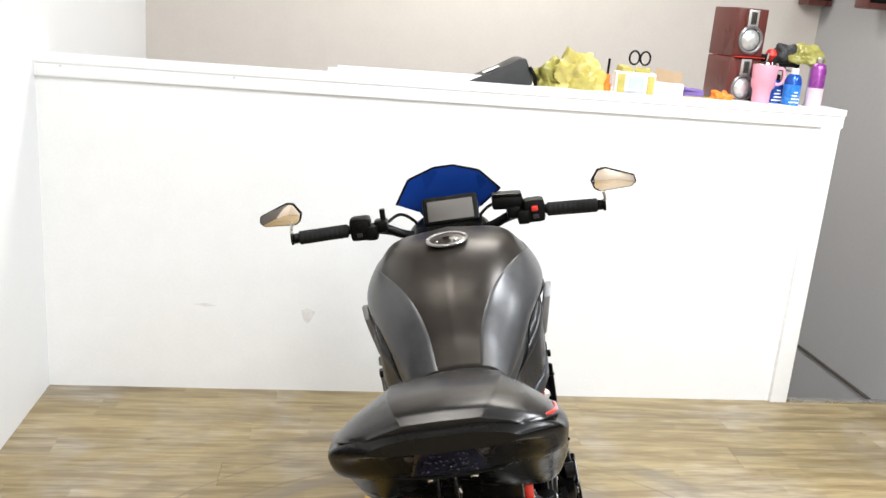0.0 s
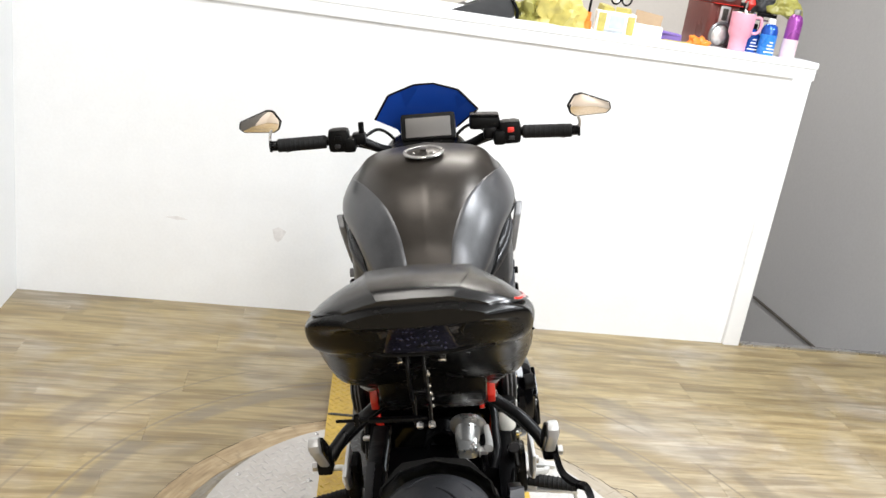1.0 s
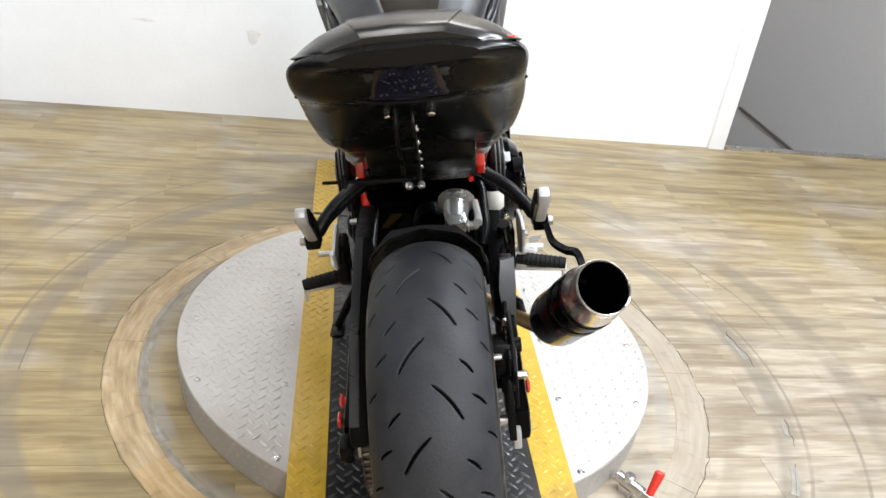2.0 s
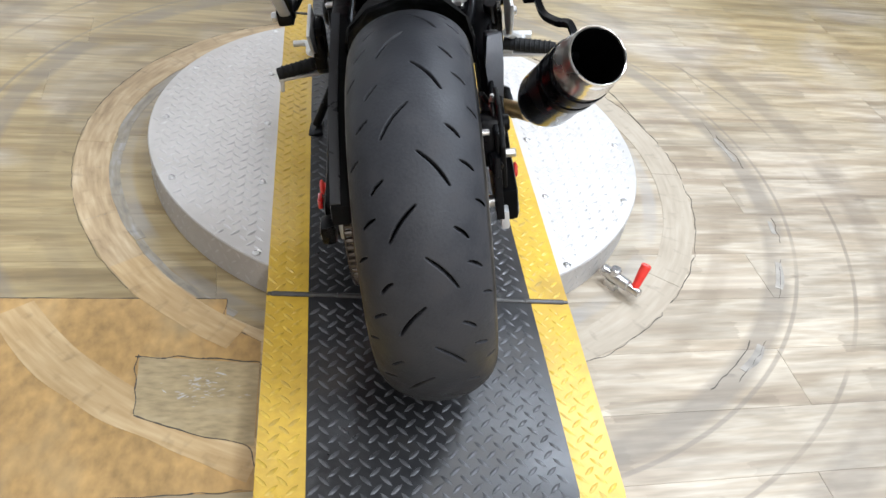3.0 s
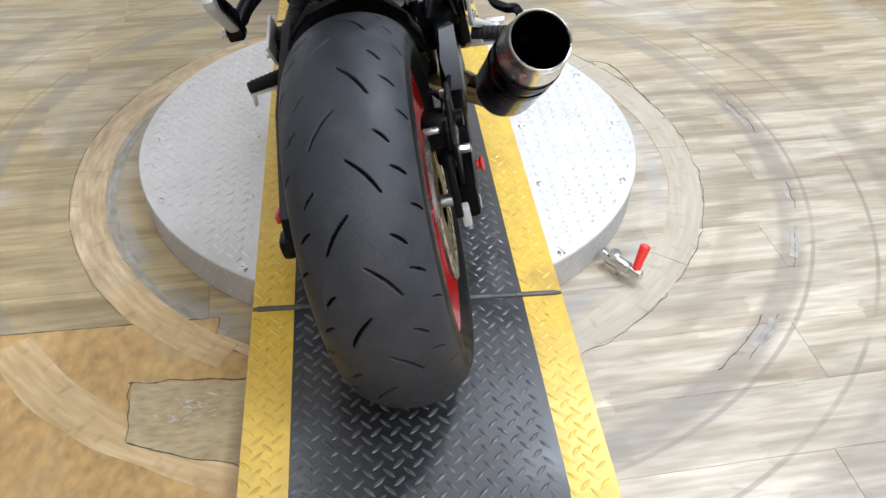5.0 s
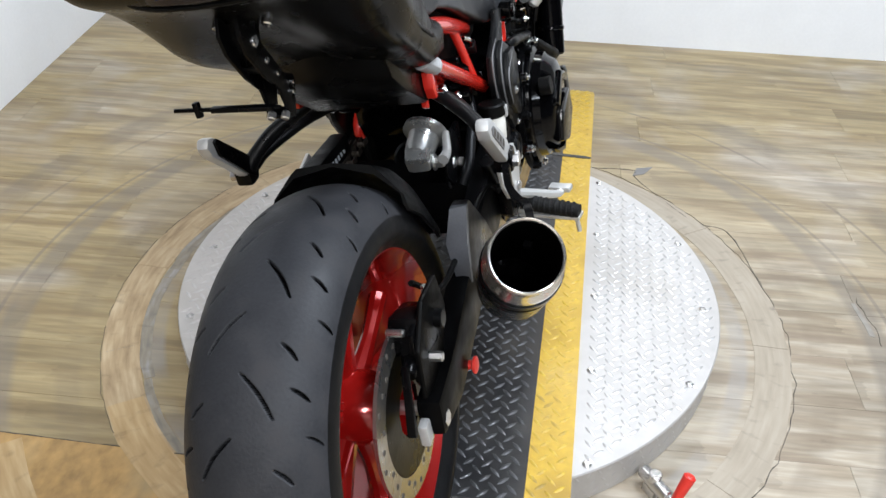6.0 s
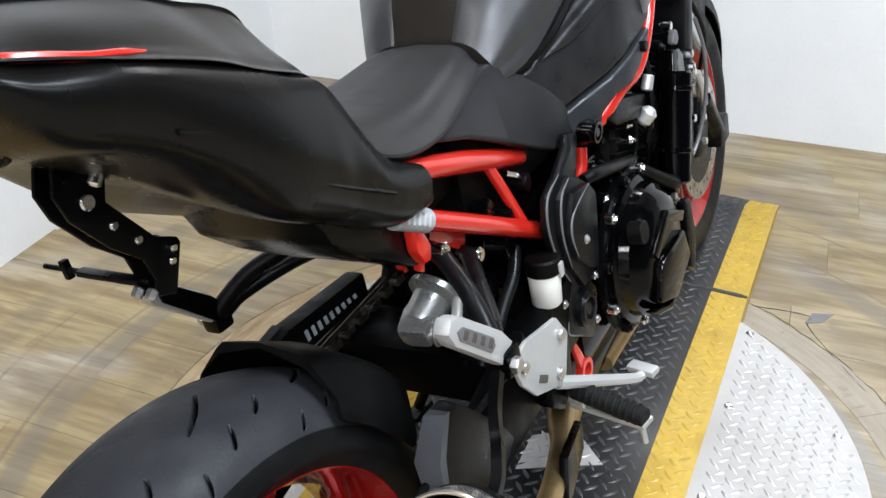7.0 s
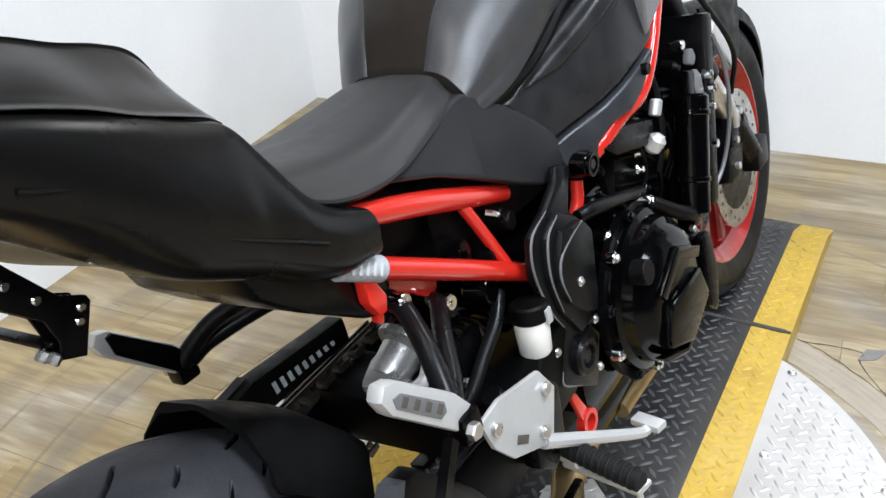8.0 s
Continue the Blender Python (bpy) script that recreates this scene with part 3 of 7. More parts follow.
for k in range(int(2 * math.pi * RD / 0.0235)):
    for h in range(3):
        a, z, tilt = k * 0.0235 / RD + h * 0.02, 0.016 + h * 0.0235, 0.8 if (k + h) % 2 else -0.8
        o = len(V)
        for t, w in ((-1, 0), (0, 1), (1, 0)):
            for q in (-1, 0, 1):
                da, dz = (t * 0.0105 * math.cos(tilt) - q * 0.0028 * w * math.sin(tilt)) / RD, t * 0.0105 * math.sin(tilt) + q * 0.0028 * w * math.cos(tilt)
                rr = RD - 0.004 + (0.0022 if q == 0 and t == 0 else -0.0002)
                V.append((CX + rr * math.cos(a + da), CY + rr * math.sin(a + da), z + dz))
        for i in range(2):
            for j in range(2):
                F.append((o + i * 3 + j, o + i * 3 + j + 1, o + i * 3 + j + 4, o + i * 3 + j + 3))
rl = new("rim_tread", raw_mesh("rim_tread", V, F, M_LUG))
rl.parent = turntable
tagged(rl, kind="stuff")
bolt_mesh = mesh_of("bolt", joined(cyl((0, 0, 0), (0, 0, 0.004), 0.0085, 0.006, 12), box((0, 0, 0.0042), (0.007, 0.002, 0.001), 0)), M_STEEL)
for sx in (-1, 1):
    for k in range(5):
        b = new("bolt", bolt_mesh)
        b.parent, b.location = turntable, (sx * 0.318, 0.59 + (k - 2) * 0.236, ZD)
    for k in (-1, 0, 1):
        b = new("bolt", bolt_mesh)
        b.parent, b.location = turntable, (sx * (0.549 if k == 0 else 0.508), 0.59 + k * 0.236, ZD)
valve = thing("turntable_lock", "small steel pin fitting with a red rubber lever at the turntable", "lever", pose(0.455, 0.13, 0.03, 0, 0, -52))
part("body", joined(cyl((-0.05, 0, 0), (0.02, 0, 0), 0.013), cyl((0.02, 0, 0), (0.05, 0, 0), 0.010), cyl((-0.02, 0, 0), (-0.02, 0, 0.022), 0.012)), M_STEEL, valve)
part("foot", box((-0.02, 0, -0.021), (0.03, 0.02, 0.018), 0.002), M_STEEL, valve)
part("lever", cyl((0.034, 0.0, 0.004), (0.030, 0.028, 0.056), 0.0085, 0.0115, 16, 0.004), M_REDLEV, valve, "red rubber lever grip")

# ---- the track: three lengths of tread plate, hinged, painted black with yellow edges ----
YW = 0.216


def track(name, y_prof, label):
    """One length of track. y_prof: (y, z) along its top."""
    th = thing(name, label, "ramp", group="ramp plates of the turntable")
    ys, zs = [p[0] for p in y_prof], [p[1] for p in y_prof]

    def zf(y):
        sl = 0.0
        for (ya, za), (yb, zb) in zip(y_prof, y_prof[1:]):
            if ya <= y <= yb:
                sl = (zb - za) / (yb - ya)
        return float(np.interp(y, ys, zs)), sl

    for nm, xa, xb, m, ml in (("yellow_edge", -0.293, -YW, M_YEL, M_YELLUG), ("black_plate", -YW, YW, M_BLKPL, M_BLKLUG), ("yellow_edge", YW, 0.293, M_YEL, M_YELLUG)):
        poly = [(y_prof[0][0], 0.001), *y_prof, (y_prof[-1][0], 0.001)]
        p = part(nm, prism(poly, xa, xb, "x", 0), m, th, "yellow-painted tread plate edge" if m is M_YEL else "black-painted tread plate")
        lg = new("tread_pattern", lug_mesh("tread_pattern", lug_spots(xa, xb, ys[0] + 0.008, ys[-1] - 0.004, zf), ml))
        lg.parent = p
        tagged(lg, kind="stuff")
    return th


track("ramp", [(-0.600, 0.004), (-0.432, 0.081), (-0.003, 0.084)], "black tread-plate ramp with yellow painted edges")
BARE = [(0.013, 0.600), (0.015, 0.515), (0.060, 0.540), (0.149, 0.586), (0.078, 0.648)]
centre = track("track_plate", [(0.003, 0.0845), (1.177, 0.0845)], "black tread-plate track with yellow edges across the turntable")
bare = part("bare_patch", prism(BARE, 0.0835, 0.0862, "z", 0), M_ALU, centre, "bare patch of bright tread plate")


def inside(x, y):
    s = [(bx - ax) * (y - ay) - (by - ay) * (x - ax) for (ax, ay), (bx, by) in zip(BARE, BARE[1:] + BARE[:1])]
    return all(v > 0.0004 for v in s)


bl = new("tread_pattern", lug_mesh("tread_pattern", lug_spots(0.0, 0.16, 0.5, 0.66, lambda y: (0.0862, 0), inside), M_LUG))
bl.parent = bare
tagged(bl, kind="stuff")
track("ramp", [(1.183, 0.083), (1.62, 0.064), (1.76, 0.004)], "black tread-plate ramp with yellow painted edges")
for y in (0.0, 1.18):
    hinge = thing("hinge", "thin dark steel hinge between the ramp plates", "hinge", pose(0, y, 0.0835), group="hinges of the ramp")
    part("pin", cyl((-0.292, 0, 0), (0.292, 0, 0), 0.0045, seg=12), M_HINGE, hinge)
    for k in range(5):
        part("knuckle", cyl((-0.285 + k * 0.122, 0, 0), (-0.205 + k * 0.122, 0, 0), 0.006, seg=12), M_HINGE, hinge)

# ---- worn floor round the turntable ----
def ring_piece(r0, r1, a0, a1, z0, z1, n, wob=0.0):
    """A flat curved board between two radii round the turntable, angles in degrees, with a slightly ragged rim."""
    rings = []
    for i in range(n + 1):
        a = math.radians(a0 + (a1 - a0) * i / n)
        j = wob * (noise.noise((math.cos(a) * 9, math.sin(a) * 9, r0 * 7)))
        rings.append([Vector((CX + r * math.cos(a), CY + r * math.sin(a), z)) for r, z in ((r0 + j * 0.4, z0), (r1 + j, z0), (r1 + j, z1), (r0 + j * 0.4, z1))])
    return loft(rings)


def wobbly(points, r, n=40, amp=0.004, seed=0.0):
    """A thin uneven line along the floor."""
    P = cr(points, n)
    P = [(x + amp * noise.noise((x * 30, y * 30, seed)), y + amp * noise.noise((x * 30, y * 30, seed + 9)), z) for x, y, z in P]
    R = [r * (0.45 + 1.1 * abs(noise.noise((i * 0.37, seed, 3)))) for i in range(n)]
    return tube(P, R, 6, n)


ring = thing("floor_ring", "ring of bare pale plywood worn into the floor", "floor inlay", kind="structure")
for k in range(10):
    part("board", ring_piece(0.674, 0.750, k * 36 + 0.05, k * 36 + 35.95, -0.006, 0.0010, 18, 0.006), M_PLYW if 3 <= k <= 6 else M_PLY, ring)
circle = lambda r, n, a0=0, a1=360: [(CX + r * math.cos(math.radians(a0 + (a1 - a0) * k / n)), CY + r * math.sin(math.radians(a0 + (a1 - a0) * k / n)), 0.0004) for k in range(n + 1)]
part("gap", wobbly(circle(0.753, 40, -110, 112), 0.0012, 280, 0.010, 1.0), M_CRACK, ring, "dark ragged gap along the ring")
part("gap", wobbly(circle(0.752, 26, 112, 250), 0.0009, 200, 0.004, 2.0), M_CRACK, ring)
for a0, a1, w in ((118, 149.8, 0.021), (150, 182.8, 0.026), (183, 211.8, 0.023), (212, 238, 0.016)):
    part("groove", ring_piece(0.672 - w, 0.673, a0, a1, -0.004, 0.0007, 26, 0.012), M_WORNGREY, ring, "dark grey worn groove inside the ring")
for k in range(9):
    a = math.radians(116 + k * 14.5)
    part("joint", wobbly([(CX + r * math.cos(a + (r - 0.71) * 0.2), CY + r * math.sin(a + (r - 0.71) * 0.2), 0.0008) for r in (0.676, 0.70, 0.725, 0.748)], 0.0006, 14, 0.003, k), M_WORNGREY, ring)
sub = thing("floor_patch", "stained orange-brown bare subfloor patch in the floor", "floor patch", kind="structure")
part("board", prism([(-1.10, 0.035), (-0.80, 0.052), (-0.372, 0.068), (-0.368, 0.004), (-0.30, -0.045), (-0.296, -0.372), (-0.50, -0.383), (-0.80, -0.405), (-1.15, -0.43)], -0.003, 0.0016, "z", 0), M_PATCH, sub)
part("gap", wobbly([(-1.10, 0.036, 0.001), (-0.80, 0.053, 0.001), (-0.372, 0.069, 0.001)], 0.0016, 60, 0.003, 3.0), M_CRACK, sub)
part("gap", wobbly([(-0.371, 0.068, 0.001), (-0.368, 0.004, 0.001), (-0.30, -0.045, 0.001)], 0.0015, 30, 0.002, 4.0), M_CRACK, sub)
part("gap", wobbly([(-0.30, -0.372, 0.001), (-0.50, -0.383, 0.001), (-0.80, -0.405, 0.001)], 0.0016, 50, 0.004, 5.0), M_CRACK, sub)
part("worn_arc", ring_piece(0.905, 0.985, 216.8, 252, -0.004, 0.0021, 30, 0.02), M_ARC, sub, "pale worn arc across the patch")
part("worn_arc", ring_piece(0.678, 0.748, 216, 241, -0.004, 0.0023, 16, 0.008), M_ARC, sub)
pb = thing("patch_board", "brown patch board let into the floor, with pale scrapes", "floor patch", kind="structure")
part("board", prism([(-0.513, -0.088), (-0.30, -0.10), (-0.30, -0.285), (-0.40, -0.262), (-0.503, -0.222)], -0.004, 0.0028, "z", 0), M_BOARD, pb)
part("gap", wobbly([(-0.30, -0.097, 0.0024), (-0.42, -0.09, 0.0024), (-0.514, -0.087, 0.0024)], 0.0016, 50, 0.009, 6.0), M_CRACK, pb)
part("gap", wobbly([(-0.514, -0.087, 0.0024), (-0.509, -0.15, 0.0024), (-0.503, -0.222, 0.0024)], 0.0014, 40, 0.008, 7.0), M_CRACK, pb)
part("gap", wobbly([(-0.503, -0.222, 0.0024), (-0.40, -0.262, 0.0024), (-0.315, -0.283, 0.0024), (-0.296, -0.325, 0.0024)], 0.0016, 50, 0.003, 8.0), M_CRACK, pb)
rnd = random.Random(5)
for k in range(110):
    cx, cy, zz = (rnd.gauss(-0.395, 0.030), rnd.gauss(-0.160, 0.020), 0.0028) if k < 65 else (rnd.uniform(-0.64, -0.36), rnd.gauss(-0.412, 0.010), -0.0002)
    ln, an, n = rnd.uniform(0.0012, 0.0055) * (1.0 if k % 5 else 2.2), rnd.gauss(0.15, 0.3), 7
    flake = [(ln * math.cos(2 * math.pi * q / n) * rnd.uniform(0.6, 1.2), ln * 0.20 * math.sin(2 * math.pi * q / n) * rnd.uniform(0.5, 1.3)) for q in range(n)]
    part("scrape", prism([(cx + x * math.cos(an) - y * math.sin(an), cy + x * math.sin(an) + y * math.cos(an)) for x, y in flake], zz - 0.001, zz + 0.0004, "z", 0), M_SCRAPE, pb)
chip = thing("worn_spot", "bare worn spots along a scuffed arc in the floor", "floor wear", kind="structure")
for rr, a0, a1, w, sd in ((0.952, -27, -21, 0.015, 1), (0.953, -46, -40, 0.014, 2), (0.95, 5, 12, 0.016, 3), (0.955, -14, -11, 0.014, 4)):
    part("bare_wood", ring_piece(rr - w / 2, rr + w / 2, a0, a1, -0.004, 0.0008, 10, 0.016), M_CHIP, chip)
    part("gap", wobbly(circle(rr + w / 2, 8, a0 - 2, a1 + 1), 0.0010, 26, 0.010, sd), M_CRACK, chip)
part("gap", wobbly(circle(0.935, 10, -52, -40), 0.0016, 40, 0.008, 11.0), M_CRACK, chip)
crack = thing("floor_crack", "thin dark crack running across the floor planks", "floor wear", kind="structure")
part("line", wobbly([(0.30, 1.275, 0.0), (0.425, 1.285, 0.0), (0.43, 1.24, 0.0), (0.57, 1.06, 0.0), (0.66, 1.02, 0.0), (0.72, 0.80, 0.0)], 0.0020, 70, 0.003, 12.0), M_CRACK, crack)
part("dark_chip", prism([(0.418, 1.255), (0.43, 1.30), (0.475, 1.315), (0.45, 1.27)], -0.003, 0.0011, "z", 0), mat("grey_chip", (0.16, 0.155, 0.15), 0.6), crack)


# ---- the motorcycle, built upright round its rear contact: x right, y ahead, z up ----
LEAN = Matrix.Translation((0.025, -0.096, 0.084)) @ pose(0, 0, 0, 0, 0, -3.4) @ pose(0, 0, 0, -0.8) @ pose(0, 0, 0, 0, -12.6)
bike = thing("motorcycle", "black naked motorcycle with red frame and wheels, on its stand", "motorcycle", LEAN)
R_AX, F_AX = Vector((0, -0.016, 0.307)), Vector((0, 1.450, 0.292))


def tyre_mesh(name, axle, radius, width, rim_r, n, m, grooves, repeats=12, phase=0.0):
    """A tyre round x; grooves: (v0, u0, v1, u1, half width) as slashes on one half, in metres, repeated round it and mirrored half a step on."""
    A = np.linspace(-math.pi / 2, math.pi / 2, m)
    crown = 0.36 * width
    xs, rs = 0.5 * width * np.sin(A), radius - crown + crown * np.cos(A)
    vs = np.concatenate([[0], np.cumsum(np.hypot(np.diff(xs), np.diff(rs)))])
    vs -= vs[-1] / 2
    th = np.linspace(0, 2 * math.pi, n, endpoint=False)
    U, Vv = np.meshgrid(th * radius + phase, vs, indexing="ij")
    depth = np.zeros_like(U)
    per = 2 * math.pi * radius / repeats
    for v0, u0, v1, u1, w in grooves:
        for side in (1, -1):
            u = (U + (per / 2 if side < 0 else 0)) % per
            v = Vv * side
            for shift in (-per, 0, per):
                dv, du = v1 - v0, u1 - u0
                t = np.clip(((v - v0) * dv + (u + shift - u0) * du) / (dv * dv + du * du), 0, 1)
                bow = 0.055 * np.sin(math.pi * t)
                d = np.hypot(v - v0 - t * dv - bow * du, u + shift - u0 - t * du + bow * dv)
                depth = np.maximum(depth, np.clip((w * (1.25 - 0.55 * np.abs(2 * t - 1) ** 3) - d) / (w * 0.45), 0, 1))
    R = rs[None, :] - 0.013 * depth
    side_x = np.array([0.492, 0.47, 0.43, 0.40]) * width
    side_r = np.array([0.82, 0.6, 0.25, 0.0]) * (radius - crown - rim_r) + rim_r
    X = np.concatenate([-side_x[::-1], xs, side_x])
    Rf = np.concatenate([np.repeat(side_r[::-1][None], n, 0), R, np.repeat(side_r[None], n, 0)], 1)
    k = len(X)
    P = np.stack([np.repeat(X[None], n, 0) + axle.x, Rf * np.cos(th)[:, None] + axle.y, Rf * np.sin(th)[:, None] + axle.z], 2).reshape(-1, 3)
    i, j = np.meshgrid(np.arange(n), np.arange(k - 1), indexing="ij")
    i2 = (i + 1) % n
    faces = np.stack([i * k + j, i * k + j + 1, i2 * k + j + 1, i2 * k + j], 2).reshape(-1, 4)
    me = raw_mesh(name, P.tolist(), faces.tolist(), M_RUBBER)
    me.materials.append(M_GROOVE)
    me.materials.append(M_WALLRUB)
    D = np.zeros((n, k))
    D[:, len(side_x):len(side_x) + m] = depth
    # Recessed faces take the darker groove material, which paints in their shade.
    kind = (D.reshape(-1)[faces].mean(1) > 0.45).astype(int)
    column = np.tile(np.arange(k - 1), n)
    rim_zone = len(side_x) + int(0.10 * m)
    kind[(column < rim_zone) | (column >= k - 1 - rim_zone)] = 2
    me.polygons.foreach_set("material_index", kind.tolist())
    return me


def wheel(name, axle, width, rim_r, tyre, label):
    """A red cast wheel: barrel, hub and five forked spokes, with its tyre."""
    w = width / 2
    barrel = lathe([(-w, rim_r + 0.004), (-w, rim_r - 0.006), (-w * 0.86, rim_r - 0.012), (-w * 0.45, rim_r - 0.030), (w * 0.45, rim_r - 0.030), (w * 0.86, rim_r - 0.012), (w, rim_r - 0.006), (w, rim_r + 0.004),
                    (w * 0.5, rim_r - 0.018), (-w * 0.5, rim_r - 0.018)], axle, (1, 0, 0), 96, True)
    hub = lathe([(-0.055, 0.02), (-0.055, 0.04), (-0.03, 0.052), (0.03, 0.052), (0.055, 0.04), (0.055, 0.02)], axle, (1, 0, 0), 40)
    rim_ob = part(name, joined(barrel, hub), M_REDRIM, bike, label)
    for k in range(5):
        for s in (-1, 1):
            a0, a1 = math.radians(72 * k + 7 * s), math.radians(72 * k + 15 * s)
            p = [axle + Vector((0, math.cos(a0) * 0.045, math.sin(a0) * 0.045)), axle + Vector((0, math.cos((a0 + a1) / 2) * rim_r * 0.55, math.sin((a0 + a1) / 2) * rim_r * 0.55)),
                 axle + Vector((0, math.cos(a1) * (rim_r - 0.024), math.sin(a1) * (rim_r - 0.024)))]
            part("spoke", tube(p, [0.017, 0.012, 0.015], 10), M_REDRIM, rim_ob)
    t = new("tyre", tyre)
    t.parent = rim_ob
    tagged(t, "black road tyre with slanted tread grooves")
    return rim_ob


def brake_disc(parent, axle, x, r, name="brake_disc"):
    d = part(name, lathe([(x - 0.0025, r * 0.74), (x - 0.0025, r), (x + 0.0025, r), (x + 0.0025, r * 0.74)], axle, (1, 0, 0), 72, True), M_DISC, parent, "drilled steel brake disc")
    hm = mesh_of("hole", cyl((-0.0032, 0, 0), (0.0032, 0, 0), 0.004, seg=10, bev=0), M_CRACK)
    for k in range(28):
        a, rr = 2 * math.pi * k / 28, r * (0.80 + 0.06 * (k % 3))
        h = new("hole", hm)
        h.parent, h.location = parent, axle + Vector((x, math.cos(a) * rr, math.sin(a) * rr))
    part("disc_carrier", lathe([(x - 0.004, 0.04), (x - 0.004, r * 0.76), (x + 0.002, r * 0.76), (x + 0.002, 0.04)], axle, (1, 0, 0), 10, True), M_BLKMETAL, parent)
    return d


REAR_GROOVES = [(0.004, 0.0, 0.042, 0.047, 0.0018), (0.044, 0.102, 0.062, 0.119, 0.0018), (0.060, 0.014, 0.080, 0.027, 0.0018), (0.080, 0.068, 0.098, 0.079, 0.0016)]
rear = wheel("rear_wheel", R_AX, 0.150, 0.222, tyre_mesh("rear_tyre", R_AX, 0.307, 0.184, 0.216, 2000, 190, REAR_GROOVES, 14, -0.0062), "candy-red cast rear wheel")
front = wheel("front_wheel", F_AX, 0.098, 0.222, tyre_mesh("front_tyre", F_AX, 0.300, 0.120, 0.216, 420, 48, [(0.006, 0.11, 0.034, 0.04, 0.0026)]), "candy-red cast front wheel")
brake_disc(rear, R_AX, 0.088, 0.125)
part("sprocket", lathe([(-0.117, 0.055), (-0.117, 0.105), (-0.111, 0.105), (-0.111, 0.055)], R_AX, (1, 0, 0), 42, True), M_STEEL, rear)
for sx in (-1, 1):
    brake_disc(front, F_AX, 0.066 * sx, 0.143)

# swingarm, axle and what hangs on it
arm_r = prism([(-0.045, 0.345), (-0.05, 0.29), (0.05, 0.272), (0.30, 0.320), (0.585, 0.355), (0.585, 0.455), (0.40, 0.445), (0.22, 0.395), (0.05, 0.352)], 0.112, 0.148, "x", 0.009)
swing = part("swingarm", arm_r, M_ARM, bike, "black box-section swingarm")
part("swingarm", mirrored(prism([(-0.045, 0.345), (-0.05, 0.29), (0.05, 0.272), (0.30, 0.320), (0.585, 0.355), (0.585, 0.445), (0.30, 0.405), (0.05, 0.352)], 0.128, 0.157, "x", 0.009)), M_ARM, bike)
part("swingarm_brace", box((0, 0.42, 0.40), (0.25, 0.10, 0.075), 0.014), M_ARM, bike)
cover = part("swingarm_cover", prism([(0.214, 0.482), (0.244, 0.478), (0.315, 0.395), (0.34, 0.352), (0.29, 0.322), (0.22, 0.335), (0.182, 0.390), (0.188, 0.440)], 0.124, 0.150, "x", 0.006), M_COVER, bike, "dark grey angular swingarm guard")
part("edge_face", loft([[Vector((x, y, z)) for x, y, z in row] for row in (((0.128, 0.178, 0.372), (0.149, 0.180, 0.372), (0.149, 0.188, 0.37), (0.128, 0.188, 0.37)), ((0.121, 0.182, 0.440), (0.152, 0.186, 0.442), (0.152, 0.198, 0.44), (0.121, 0.198, 0.44)), ((0.128, 0.208, 0.483), (0.153, 0.212, 0.486), (0.153, 0.222, 0.483), (0.128, 0.222, 0.481)))]), M_GUARD, cover, "pale slate rear face")
part("axle", cyl((-0.155, -0.016, 0.307), (0.140, -0.016, 0.307), 0.010), M_STEEL, bike)
part("axle_nut", joined(cyl((0.132, -0.030, 0.305), (0.149, -0.030, 0.305), 0.012, seg=6), cyl((0.130, -0.030, 0.305), (0.136, -0.030, 0.305), 0.016)), M_STEEL, bike)
part("chain_adjuster", box((0.124, -0.058, 0.305), (0.013, 0.020, 0.034), 0.003), M_SILVER, bike, "silver end block of the swingarm")
part("chain_adjuster", box((-0.128, -0.058, 0.312), (0.014, 0.020, 0.030), 0.003), M_SILVER, bike)
for sx in (-1, 1):
    part("spool", lathe([(0, 0.008), (0.002, 0.012), (0.005, 0.012), (0.008, 0.007), (0.014, 0.007), (0.017, 0.013), (0.020, 0.013), (0.022, 0.008)], (0.139 if sx > 0 else -0.157, 0.094, 0.288), (sx, 0, 0), 24), M_REDLEV, bike, "orange-red anodised stand spool")
SHIFT[:] = 0.010, -0.002, -0.033
cal = part("rear_caliper", joined(box((0.098, 0.03, 0.444), (0.052, 0.075, 0.052), 0.009, (-18, 0, 0)), box((0.104, 0.01, 0.432), (0.034, 0.05, 0.06), 0.006, (-18, 0, 0)), cyl((0.105, -0.02, 0.43), (0.105, -0.045, 0.425), 0.011), cyl((0.122, 0.045, 0.448), (0.135, 0.045, 0.448), 0.013)), M_BLKMETAL, bike, "black rear brake caliper")
part("bolt", cyl((0.118, 0.0, 0.42), (0.14, 0.0, 0.42), 0.007, seg=6), M_STEEL, cal)
part("bolt", cyl((0.075, -0.012, 0.468), (0.1, -0.012, 0.468), 0.0055), M_STEEL, cal)
part("bleed_screw", cyl((0.11, 0.06, 0.468), (0.112, 0.062, 0.49), 0.005), M_STEEL, cal)
SHIFT.z = -0.012
part("caliper_bracket", prism([(0.0, 0.325), (-0.03, 0.38), (-0.022, 0.45), (0.07, 0.46), (0.06, 0.40), (0.03, 0.335)], 0.106, 0.114, "x", 0.003), M_BLKMETAL, bike)
part("caliper_cover", prism([(-0.04, 0.36), (-0.03, 0.43), (0.02, 0.475), (0.085, 0.47), (0.10, 0.41), (0.05, 0.35)], 0.114, 0.122, "x", 0.004), M_PLASTIC, bike)
part("torque_link", prism([(-0.06, 0.40), (-0.05, 0.425), (-0.075, 0.33), (-0.085, 0.335)], 0.100, 0.112, "x", 0.003), M_BLKMETAL, bike)

SHIFT.zero()
